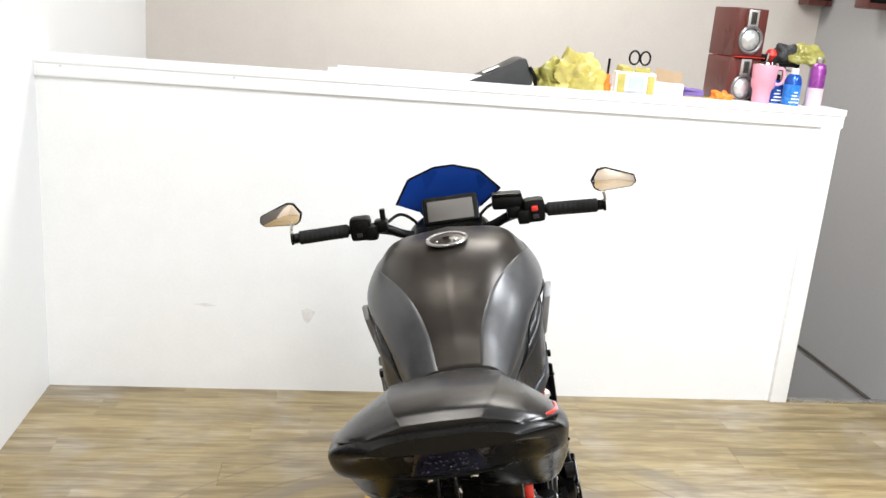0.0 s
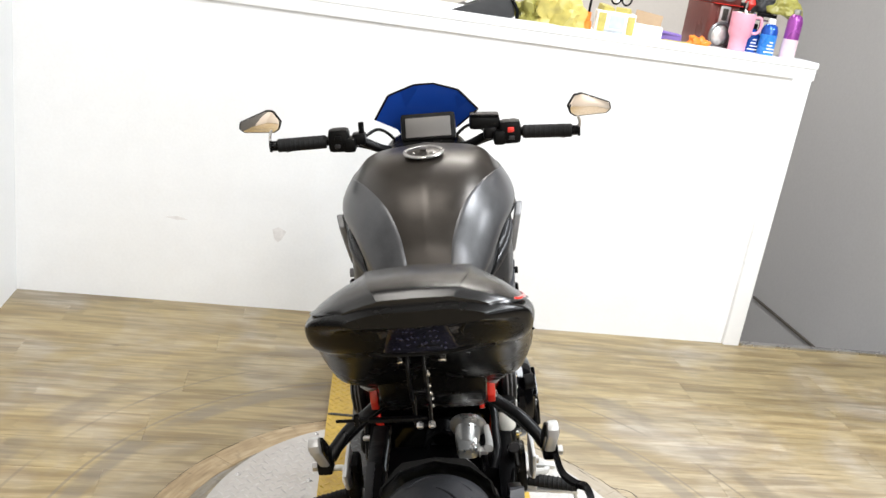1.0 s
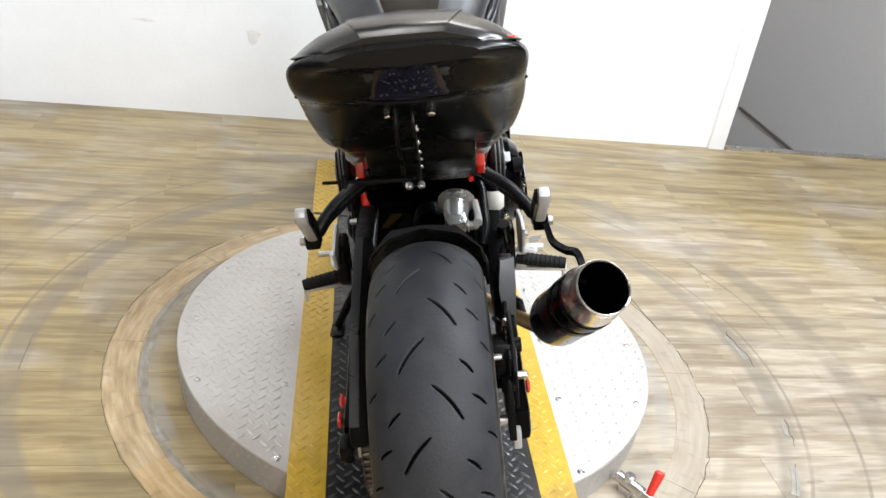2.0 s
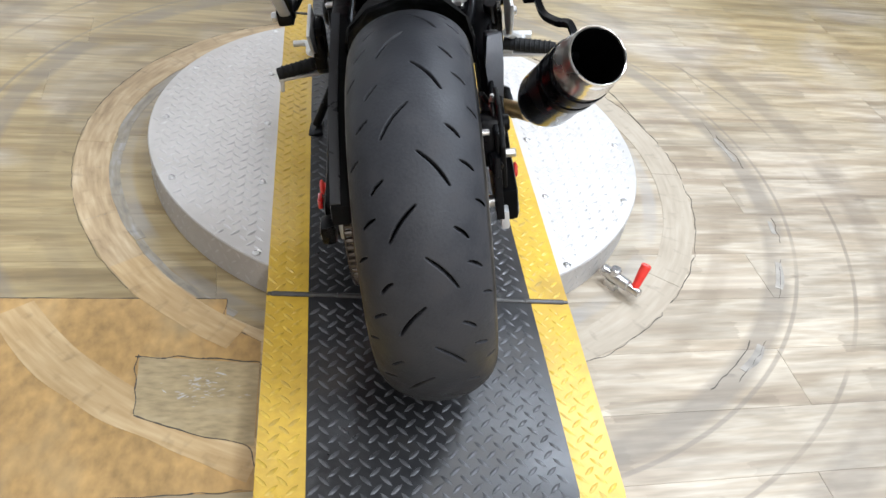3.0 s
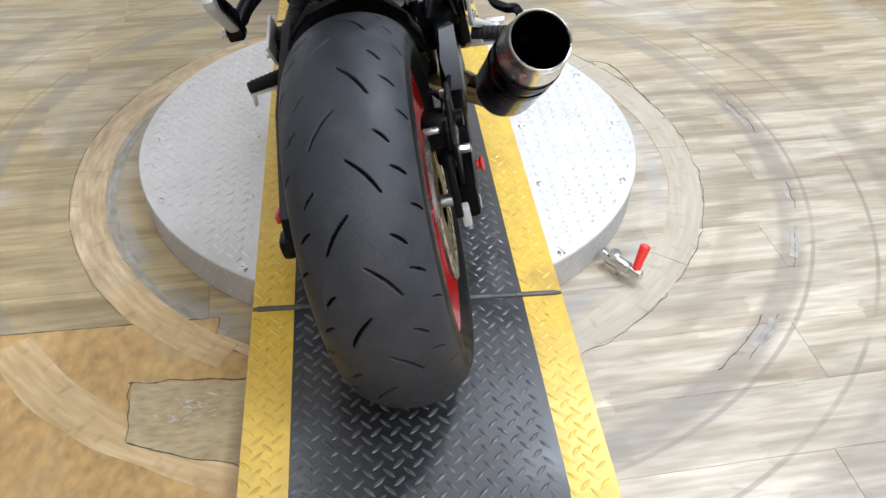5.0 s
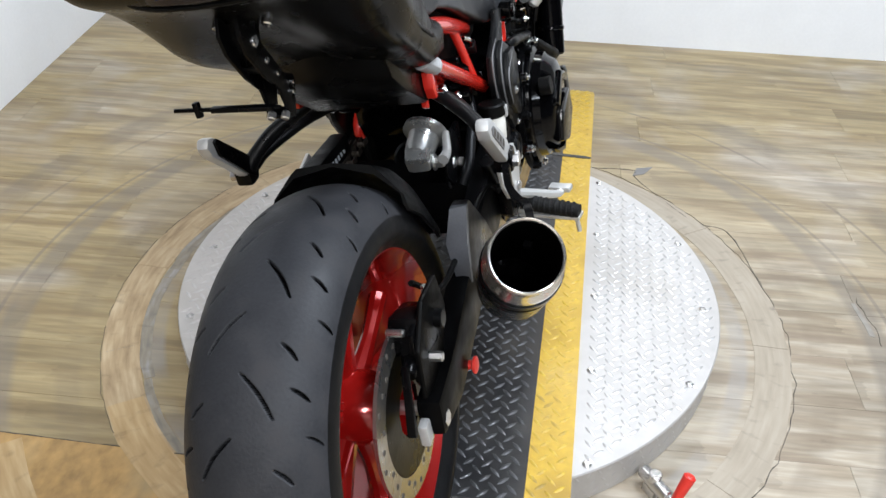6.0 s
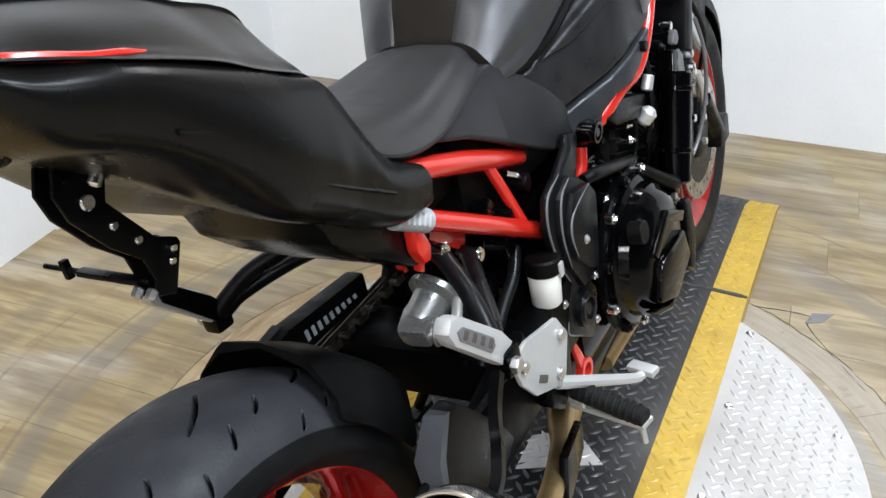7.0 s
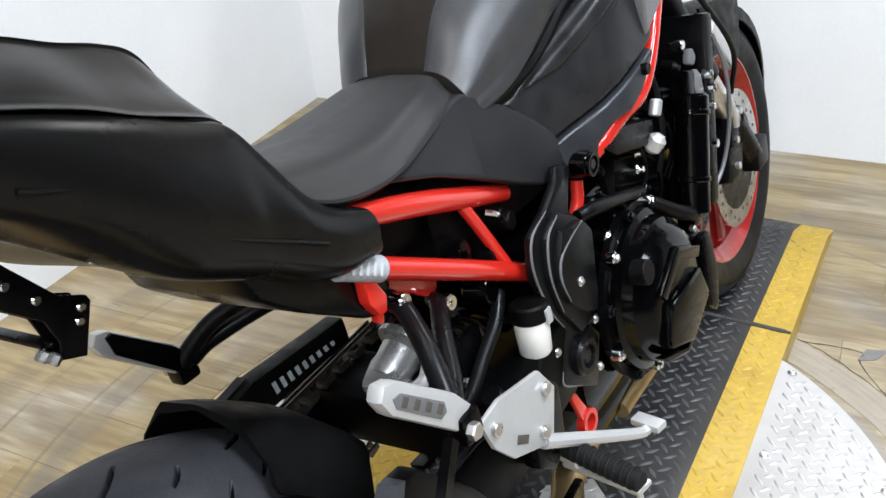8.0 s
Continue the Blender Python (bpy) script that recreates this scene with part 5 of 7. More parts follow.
# red frame
SHIFT.zero()
sides("frame_tube", lambda: tube([(0.108, 0.268, 0.730), (0.112, 0.30, 0.722), (0.110, 0.40, 0.688), (0.104, 0.48, 0.657), (0.098, 0.565, 0.624)], [0.011, 0.013, 0.0135, 0.0135, 0.011], 16), M_RED, "red subframe tube")
part("frame_tube", tube([(0.113, 0.30, 0.668), (0.114, 0.42, 0.600), (0.116, 0.555, 0.522)], 0.0122, 16), M_RED, bike)
part("frame_tube", tube([(-0.113, 0.40, 0.611), (-0.114, 0.47, 0.572), (-0.116, 0.555, 0.522)], 0.0122, 16), M_RED, bike)
sides("frame_strut", lambda: tube([(0.105, 0.470, 0.657), (0.109, 0.493, 0.608), (0.114, 0.519, 0.548)], 0.0075, 14), M_RED)
sides("frame_sleeve", lambda: cyl((0.112, 0.262, 0.690), (0.113, 0.315, 0.659), 0.0136, seg=20), M_STICKER, "worn grey sticker sleeve on the frame tube")
for k in range(5):
    sides("lettering", lambda: box((0.1265, 0.270 + k * 0.0085, 0.6855 - k * 0.0050), (0.0012, 0.0035, 0.013), 0.0004, (-30, 0, 0)), M_MARK)
SHIFT[:] = -0.028, 0.016, -0.028
part("frame_plate", prism([(0.296, 0.690), (0.293, 0.626), (0.301, 0.620), (0.312, 0.649), (0.350, 0.628), (0.382, 0.603), (0.393, 0.610), (0.398, 0.626), (0.33, 0.668)], 0.112, 0.122, "x", 0.003), M_RED, bike, "red frame gusset")
SHIFT.zero()
sides("frame_lug", lambda: prism([(0.288, 0.662), (0.302, 0.655), (0.312, 0.632), (0.306, 0.616), (0.294, 0.618), (0.286, 0.636)], 0.100, 0.115, "x", 0.003), M_RED, "red lug at the end of the subframe")
SHIFT[:] = -0.010, 0.004, -0.014
spar = lambda: tube([(0.158, 0.690, 0.628), (0.167, 0.708, 0.639), (0.177, 0.752, 0.658), (0.186, 0.804, 0.670), (0.190, 0.842, 0.702), (0.190, 0.878, 0.744), (0.182, 0.915, 0.78), (0.155, 0.945, 0.84), (0.115, 0.965, 0.90)], [0.0125, 0.0135, 0.0135, 0.0125, 0.0105, 0.0095, 0.0095, 0.0095], 16)
part("frame_spar", spar(), M_RED, bike, "red main frame spar")
part("frame_spar", moved(mirrored(spar()), Matrix.Translation((0.024, 0, 0))), M_RED, bike, "red main frame spar")
sides("frame_downtube", lambda: tube([(0.148, 0.668, 0.606), (0.146, 0.655, 0.570), (0.128, 0.600, 0.50), (0.126, 0.560, 0.46), (0.12, 0.58, 0.38)], [0.0085, 0.0085, 0.010, 0.010, 0.010], 14), M_RED)
sides("spar_cap", lambda: joined(cyl((0.150, 0.668, 0.630), (0.172, 0.668, 0.628), 0.018, 0.016), lathe([(0, 0.0155), (0.005, 0.0155), (0.005, 0.011), (0.001, 0.010)], (0.172, 0.668, 0.628), (1, 0, -0.1), 24), cyl((0.172, 0.668, 0.628), (0.176, 0.668, 0.628), 0.008, seg=6)), M_GLOSS, "black frame bolt boss")

# frame cover and pivot on each side
def pivot_cover():
    return prism([(0.608, 0.652), (0.600, 0.632), (0.563, 0.611), (0.523, 0.597), (0.511, 0.556), (0.525, 0.500), (0.552, 0.456), (0.522, 0.412), (0.518, 0.392), (0.598, 0.338), (0.630, 0.403), (0.614, 0.424), (0.625, 0.465), (0.645, 0.563), (0.616, 0.588), (0.632, 0.622), (0.640, 0.640)], 0.146, 0.160, "x", 0.006)


sides("pivot_cover", pivot_cover, M_COVER, "angular matt black frame cover with worn pale edges")
sides("pivot_ridge", lambda: prism([(0.576, 0.606), (0.541, 0.588), (0.528, 0.542), (0.540, 0.487), (0.572, 0.440), (0.612, 0.440), (0.622, 0.470), (0.640, 0.560), (0.612, 0.584)], 0.150, 0.169, "x", 0.005), M_COVER)
sides("pivot_ridge", lambda: prism([(0.612, 0.580), (0.563, 0.588), (0.545, 0.561), (0.535, 0.535), (0.547, 0.498), (0.580, 0.466), (0.608, 0.452), (0.618, 0.480), (0.633, 0.556)], 0.160, 0.178, "x", 0.006), M_COVER)
for pts in ([(0.1585, 0.566, 0.612), (0.1585, 0.524, 0.596), (0.1585, 0.513, 0.556), (0.1585, 0.527, 0.500), (0.1585, 0.550, 0.460)], [(0.168, 0.573, 0.603), (0.168, 0.543, 0.587), (0.168, 0.531, 0.542), (0.168, 0.542, 0.488)], [(0.177, 0.612, 0.578), (0.1775, 0.578, 0.572), (0.1775, 0.547, 0.559), (0.1775, 0.538, 0.535), (0.177, 0.549, 0.500)], [(0.159, 0.524, 0.411), (0.159, 0.521, 0.393), (0.159, 0.560, 0.366)]):
    sides("worn_edge", lambda: tube(pts, [0.0008] + [0.0017] * (len(pts) - 2) + [0.0007], 6), M_GREYCAST)
sides("pivot_cap", lambda: joined(lathe([(-0.01, 0.028), (0.008, 0.027), (0.012, 0.023), (0.012, 0.016), (0.006, 0.015)], (0.160, 0.571, 0.406), (1, 0, 0), 28), cyl((0.160, 0.571, 0.406), (0.170, 0.571, 0.406), 0.011, seg=6)), M_COVER)
for yy, zz, xx in ((0.577, 0.512, 0.181), (0.614, 0.434, 0.168), (0.524, 0.440, 0.160), (0.608, 0.364, 0.164)):
    sides("bolt", lambda: joined(cyl((xx - 0.02, yy, zz), (xx, yy, zz), 0.0065, seg=12), cyl((xx, yy, zz), (xx + 0.002, yy, zz), 0.0035, seg=6)), M_STEEL)
sides("engine_hanger", lambda: tube([(0.160, 0.632, 0.572), (0.168, 0.660, 0.570), (0.170, 0.730, 0.551), (0.168, 0.800, 0.530)], [0.009, 0.010, 0.009, 0.008], 12), M_COVER, "black engine hanger arm")

SHIFT[:] = -0.006, 0.006, -0.008
# engine
engine = part("engine_block", box((0, 0.76, 0.40), (0.30, 0.38, 0.22), 0.03), M_GLOSS, bike, "gloss black engine crankcase")
part("upper_case", box((0, 0.70, 0.50), (0.26, 0.30, 0.12), 0.02), M_GLOSS, engine)
part("sump", box((0, 0.72, 0.255), (0.20, 0.30, 0.10), 0.025), M_GLOSS, engine)
part("cylinder_block", box((0, 0.86, 0.565), (0.285, 0.16, 0.20), 0.015, (-18, 0, 0)), M_PLASTIC, engine)
part("head_cover", box((0, 0.90, 0.69), (0.28, 0.14, 0.08), 0.02, (-18, 0, 0)), M_GLOSS, engine)
for k in range(7):
    part("fin", box((0, 0.845 + 0.0055 * k, 0.50 + 0.018 * k), (0.300, 0.165, 0.004), 0.001, (-18, 0, 0)), M_PLASTIC, engine)
clutch = part("clutch_cover", lathe([(0, 0.116), (0.022, 0.114), (0.026, 0.104), (0.040, 0.100), (0.046, 0.092), (0.058, 0.084), (0.064, 0.070), (0.066, 0.005)], (0.158, 0.745, 0.400), (1, 0, 0), 56), M_GLOSS, bike, "gloss black stepped clutch cover")
part("cover_ridge", prism([(0.672, 0.432), (0.745, 0.468), (0.818, 0.432), (0.806, 0.418), (0.745, 0.448), (0.684, 0.418)], 0.216, 0.231, "x", 0.004), M_GLOSS, clutch)
part("cover_ridge", prism([(0.690, 0.408), (0.800, 0.408), (0.822, 0.352), (0.745, 0.318), (0.668, 0.352)], 0.214, 0.234, "x", 0.007), M_GLOSS, clutch)
part("cover_ridge", prism([(0.662, 0.340), (0.745, 0.306), (0.828, 0.340), (0.808, 0.322), (0.745, 0.296), (0.682, 0.322)], 0.205, 0.222, "x", 0.004), M_GLOSS, clutch)
part("flange", lathe([(0, 0.116), (0, 0.127), (0.010, 0.127), (0.010, 0.116)], (0.160, 0.745, 0.400), (1, 0, 0), 48, True), M_BLKMETAL, clutch)
for k in range(11):
    a = math.radians(33 * k)
    part("bolt", joined(cyl((0.166, 0.745 + 0.122 * math.cos(a), 0.40 + 0.122 * math.sin(a)), (0.180, 0.745 + 0.122 * math.cos(a), 0.40 + 0.122 * math.sin(a)), 0.0085, seg=12), cyl((0.18, 0.745 + 0.122 * math.cos(a), 0.40 + 0.122 * math.sin(a)), (0.184, 0.745 + 0.122 * math.cos(a), 0.40 + 0.122 * math.sin(a)), 0.0055, seg=6)), M_BLKMETAL if k % 2 else M_CHROME, clutch)
part("oil_cap", cyl((0.20, 0.665, 0.47), (0.222, 0.665, 0.472), 0.017), M_PLASTIC, clutch)
part("pickup_cover", lathe([(0, 0.062), (0.03, 0.060), (0.04, 0.05), (0.042, 0.005)], (0.158, 0.885, 0.355), (1, 0, 0), 36), M_GLOSS, bike, "gloss black crank end cover")
for k in range(6):
    a = math.radians(60 * k + 20)
    part("bolt", cyl((0.185, 0.885 + 0.062 * math.cos(a), 0.355 + 0.062 * math.sin(a)), (0.194, 0.885 + 0.062 * math.cos(a), 0.355 + 0.062 * math.sin(a)), 0.006, seg=8), M_STEEL, bike)
part("engine_guard", prism([(0.855, 0.425), (0.888, 0.420), (0.902, 0.34), (0.880, 0.285), (0.858, 0.305)], 0.203, 0.220, "x", 0.008), M_BLKMETAL, bike, "dark engine case protector")
part("stator_cover", mirrored(lathe([(0, 0.095), (0.04, 0.092), (0.055, 0.075), (0.06, 0.005)], (0.150, 0.85, 0.37), (1, 0, 0), 40)), M_GLOSS, bike, "gloss black generator cover")
part("sprocket_cover", mirrored(prism([(0.54, 0.30), (0.54, 0.44), (0.66, 0.46), (0.70, 0.36), (0.66, 0.29)], 0.11, 0.165, "x", 0.012)), M_PLASTIC, bike)
part("oil_pan", box((0.0, 0.78, 0.205), (0.20, 0.26, 0.07), 0.025), M_GLOSS, bike)
SHIFT.zero()
# header pipes
for k in range(4):
    x = -0.105 + 0.07 * k
    part("header_pipe", tube([(x, 0.95, 0.56), (x, 1.03, 0.50), (x * 0.95, 1.03, 0.36), (x * 0.8 + 0.01, 0.95, 0.20), (x * 0.5 + 0.03, 0.75, 0.165)], 0.019, 14), M_BRASS, bike, "heat-stained header pipe")
part("collector", tube([(0.03, 0.80, 0.165), (0.07, 0.62, 0.17), (0.12, 0.50, 0.20), (0.165, 0.38, 0.245), (0.205, 0.27, 0.29)], [0.033, 0.028, 0.018, 0.015, 0.017], 20), M_BRASS, bike, "heat-stained steel link pipe")
part("heat_shield", prism([(0.36, 0.225), (0.50, 0.20), (0.52, 0.235), (0.40, 0.275)], 0.168, 0.182, "x", 0.004, lambda c: Vector((c.x - (c.y - 0.4) * 0.28, c.y, c.z))), M_BLKMETAL, bike)
# muffler
SHIFT[:] = 0.003, -0.025, 0.004
E_END, E_DIR = Vector((0.273, 0.040, 0.526)), Vector((-0.29, 0.66, -0.70)).normalized()
muf = part("muffler", lathe([(0.20, 0.041), (0.046, 0.0465), (0.046, 0.050), (0.050, 0.0515), (0.110, 0.0515), (0.195, 0.0512), (0.215, 0.046), (0.240, 0.034), (0.255, 0.027)], E_END, E_DIR, 56), M_CARBON, bike, "short black slip-on muffler with a steel end")
part("end_ring", lathe([(0.001, 0.0432), (-0.002, 0.0438), (-0.003, 0.0455), (-0.001, 0.0472), (0.012, 0.0475), (0.018, 0.0460), (0.026, 0.0465), (0.034, 0.0510), (0.048, 0.0520), (0.048, 0.0436), (0.02, 0.0434)], E_END, E_DIR, 56, True), M_TITAN, muf, "heat-tinted steel end ring")
part("inner_pipe", lathe([(0.0015, 0.0430), (0.003, 0.0422), (0.20, 0.0395), (0.20, 0.001), (0.21, 0.001), (0.21, 0.0410), (0.03, 0.0431)], E_END, E_DIR, 48, True), M_SOOT, muf)
part("band", lathe([(0.098, 0.0515), (0.098, 0.0535), (0.112, 0.0535), (0.112, 0.0515)], E_END, E_DIR, 48, True), M_BLKMETAL, muf)
part("hanger_clamp", lathe([(0.060, 0.0515), (0.060, 0.0540), (0.080, 0.0540), (0.080, 0.0515)], E_END, E_DIR, 48, True), M_BLKMETAL, muf)
SHIFT.zero()
part("hanger", tube([(0.214, 0.235, 0.535), (0.222, 0.205, 0.515), (0.240, 0.172, 0.514), (0.256, 0.146, 0.520), (0.262, 0.124, 0.500), (0.258, 0.100, 0.485)], 0.0075, 4), M_BLKMETAL, bike, "bent black muffler hanger strap")
SHIFT.zero()
part("spring", tube([E_END + E_DIR * 0.20 + Vector((0, 0.03, 0.02)), E_END + E_DIR * 0.26 + Vector((0, 0.02, 0.02))], 0.005, 8), M_STEEL, muf)

# foot controls
SHIFT[:] = -0.012, 0.006, -0.022
heel = part("heel_plate", prism([(0.424, 0.494), (0.447, 0.458), (0.420, 0.398), (0.345, 0.434), (0.318, 0.468), (0.306, 0.508), (0.345, 0.512)], 0.190, 0.197, "x", 0.003), M_SILVER, bike, "silver heel guard plate with bolts")
for yy, zz in ((0.325, 0.490), (0.425, 0.470), (0.405, 0.425)):
    part("bolt", cyl((0.196, yy, zz), (0.203, yy, zz), 0.008, seg=12), M_STEEL, heel)
part("slot", box((0.1975, 0.365, 0.445), (0.002, 0.022, 0.010), 0.001, (-35, 0, 0)), M_CRACK, heel)
part("heel_plate", mirrored(prism([(0.44, 0.49), (0.46, 0.45), (0.44, 0.39), (0.37, 0.42), (0.34, 0.47)], 0.175, 0.182, "x", 0.003)), M_SILVER, bike)
sides("peg_hanger", lambda: prism([(0.405, 0.455), (0.455, 0.458), (0.475, 0.44), (0.465, 0.365), (0.43, 0.345), (0.40, 0.37), (0.405, 0.44)], 0.160, 0.184, "x", 0.006), M_BLKMETAL, "black footpeg hanger")
for sx in (-1, 1):
    peg = part("footpeg", joined(cyl((sx * 0.19, 0.435, 0.372), (sx * 0.292, 0.415, 0.360), 0.0135, 0.0125, 16)), M_GRIP, bike, "ribbed black rubber footpeg")
    part("peg_base", joined(cyl((sx * 0.178, 0.44, 0.360), (sx * 0.21, 0.432, 0.358), 0.012), box((sx * 0.24, 0.428, 0.350), (0.11, 0.026, 0.007), 0.003, (0, 0, -11 * sx))), M_CASTALU, peg)
    for k in range(9):
        part("rib", lathe([(-0.002, 0.0135), (0, 0.0145), (0.002, 0.0135)], (sx * (0.205 + k * 0.0095), 0.432 - k * 0.0018, 0.3705 - k * 0.0011), (1, -0.19 * sx, 0), 14), M_GRIP, peg)
    peg.location = (-0.014 * sx, 0.024, -0.030)
    part("feeler", cyl((sx * 0.285, 0.416, 0.352), (sx * 0.289, 0.412, 0.322), 0.004, seg=10), M_CASTALU, peg)
SHIFT[:] = -0.010, -0.008, 0.012
pedal = part("brake_pedal", tube([(0.190, 0.42, 0.375), (0.215, 0.50, 0.325), (0.232, 0.560, 0.288), (0.238, 0.575, 0.285)], [0.009, 0.008, 0.007, 0.007], 10), M_SILVER, bike, "silver rear brake pedal")
part("pedal_pad", box((0.236, 0.583, 0.288), (0.042, 0.020, 0.010), 0.003, (0, 0, -12)), M_SILVER, pedal)
part("shift_lever", tube([(-0.19, 0.44, 0.36), (-0.21, 0.53, 0.32), (-0.22, 0.59, 0.31), (-0.25, 0.595, 0.31)], 0.007, 10), M_CASTALU, bike, "alloy shift lever")
SHIFT[:] = -0.006, 0.0, -0.010
# right brake master cylinder and reservoir
part("master_cylinder", joined(cyl((0.155, 0.395, 0.455), (0.160, 0.43, 0.385), 0.011), cyl((0.153, 0.385, 0.475), (0.155, 0.395, 0.455), 0.013)), M_BLKMETAL, bike)
res = part("fluid_reservoir", lathe([(0, 0.017), (0.004, 0.020), (0.040, 0.0215), (0.046, 0.020), (0.046, 0.001)], (0.145, 0.497, 0.455), (0, 0.10, 1), 28), M_RESV, bike, "white brake fluid reservoir with black cap")
part("cap", lathe([(0.044, 0.021), (0.046, 0.0235), (0.064, 0.0235), (0.067, 0.021), (0.067, 0.001)], (0.145, 0.497, 0.455), (0, 0.10, 1), 28), M_PLASTIC, res, "black ribbed cap")
part("clip", box((0.166, 0.505, 0.505), (0.010, 0.012, 0.02), 0.002), M_SILVER, res)
part("brake_hose", tube([(0.150, 0.49, 0.452), (0.15, 0.46, 0.42), (0.155, 0.42, 0.40), (0.158, 0.40, 0.42)], 0.006, 10), M_PLASTIC, bike)
part("brake_hose", tube([(0.155, 0.42, 0.40), (0.15, 0.36, 0.44), (0.14, 0.26, 0.43), (0.13, 0.12, 0.42), (0.11, 0.06, 0.47)], 0.0045, 8), M_PLASTIC, bike)
part("hose", tube([(0.11, 0.500, 0.535), (0.12, 0.468, 0.514), (0.12, 0.430, 0.491), (0.12, 0.396, 0.467), (0.11, 0.37, 0.44)], 0.0085, 12), M_COVER, bike)
part("lower_link", joined(lathe([(-0.006, 0.012), (-0.006, 0.019), (0.006, 0.019), (0.006, 0.012)], (0.140, 0.580, 0.290), (1, 0, 0), 28, True), prism([(0.548, 0.355), (0.562, 0.350), (0.588, 0.300), (0.568, 0.292)], 0.136, 0.144, "x", 0.003)), M_RED, bike, "red lower frame lug")
SHIFT.zero()
# pillion foot brackets: curved arms with folded silver pegs
def pil_arm(sx):
    """Two curved arms that meet at the peg's hinge."""
    x = sx
    return joined(tube([(x * 0.094, 0.331, 0.615), (x * 0.108, 0.331, 0.608), (x * 0.128, 0.320, 0.598), (x * 0.160, 0.296, 0.582), (x * 0.186, 0.274, 0.558), (x * 0.200, 0.262, 0.540)], [0.0105, 0.0115, 0.0110, 0.0110, 0.0115, 0.0125], 12), tube([(x * 0.092, 0.398, 0.574), (x * 0.108, 0.388, 0.574), (x * 0.138, 0.348, 0.570), (x * 0.180, 0.295, 0.553), (x * 0.195, 0.270, 0.540)], [0.0095, 0.0105, 0.0105, 0.0105, 0.011], 12))


for sx in (-1, 1):
    pa = part("pillion_bracket", pil_arm(sx), M_COVER, bike, "curved black pillion peg bracket")
    part("clevis", box((sx * 0.207, 0.262, 0.531), (0.028, 0.030, 0.032), 0.006), M_BLKMETAL, pa)
    pg = part("pillion_peg", prism([(0.168, 0.622), (0.178, 0.634), (0.193, 0.629), (0.258, 0.570), (0.282, 0.536), (0.272, 0.516), (0.250, 0.531), (0.176, 0.604)], sx * 0.206 - 0.010, sx * 0.206 + 0.010, "x", 0.006), M_SILVER, pa, "slotted silver folding pillion peg")
    part("peg_back", prism([(0.185, 0.624), (0.193, 0.626), (0.256, 0.568), (0.278, 0.536), (0.270, 0.520), (0.250, 0.535), (0.188, 0.600)], sx * 0.1945 - 0.003, sx * 0.1945 + 0.003, "x", 0.001), M_BLKMETAL, pg, "black back plate")
    part("recess", prism([(0.181, 0.619), (0.191, 0.618), (0.238, 0.575), (0.237, 0.565), (0.228, 0.563), (0.182, 0.608)], sx * 0.2145 - 0.003, sx * 0.2145 + 0.003, "x", 0.001), M_GREYCAST, pg)
    for k in range(4):
        part("slot", box((sx * 0.2165, 0.192 + k * 0.0125, 0.608 - k * 0.0115), (0.0035, 0.008, 0.0095), 0.001, (-45, 0, 0)), M_CRACK, pg)
    for yy, zz in ((0.331, 0.613), (0.398, 0.572)):
        part("bolt", joined(cyl((sx * 0.095, yy, zz), (sx * 0.1185, yy, zz), 0.0095, seg=16), cyl((sx * 0.117, yy, zz), (sx * 0.1205, yy, zz), 0.0045, seg=6)), M_CHROME, pa)
    part("bolt", cyl((sx * 0.220, 0.256, 0.531), (sx * 0.230, 0.256, 0.531), 0.009, seg=6), M_STEEL, pa)
# stand
SHIFT[:] = -0.022, 0.092, 0.016
stand = part("side_stand", tube([(-0.125, 0.60, 0.24), (-0.19, 0.575, 0.14), (-0.235, 0.565, 0.062)], [0.012, 0.011, 0.010], 12), M_BLKMETAL, bike, "black side stand, down on the track")
part("stand_foot", box((-0.243, 0.560, 0.052), (0.05, 0.06, 0.010), 0.004, (0, -11, 0)), M_BLKMETAL, stand)
part("stand_spring", tube([(-0.13, 0.61, 0.26), (-0.17, 0.585, 0.17)], 0.006, 8), M_STEEL, stand)
SHIFT.zero()

# dark inner parts seen through the frame
part("air_box", box((0, 0.57, 0.65), (0.18, 0.28, 0.16), 0.03), M_PLASTIC, bike)
part("battery_box", box((0, 0.39, 0.672), (0.15, 0.16, 0.085), 0.02), M_PLASTIC, bike)
for sx in (-1, 1):
    for k, (yy, zz, rr) in enumerate(((0.45, 0.60, 0.016), (0.50, 0.575, 0.013), (0.47, 0.545, 0.018), (0.535, 0.60, 0.012))):
        part("fitting", joined(cyl((sx * 0.085, yy, zz), (sx * (0.108 + 0.004 * k), yy + 0.005, zz), rr), cyl((sx * 0.1, yy, zz + 0.012), (sx * 0.112, yy, zz + 0.012), 0.006)), M_BLKMETAL if k % 2 else M_GLOSS, bike)
    part("bright_clamp", tube([(sx * 0.112, 0.50, 0.630), (sx * 0.118, 0.515, 0.62), (sx * 0.114, 0.53, 0.605)], 0.004, 8), M_CHROME, bike)

# made-up small fittings along the engine's flanks, added for their glints
rnd = random.Random(11)
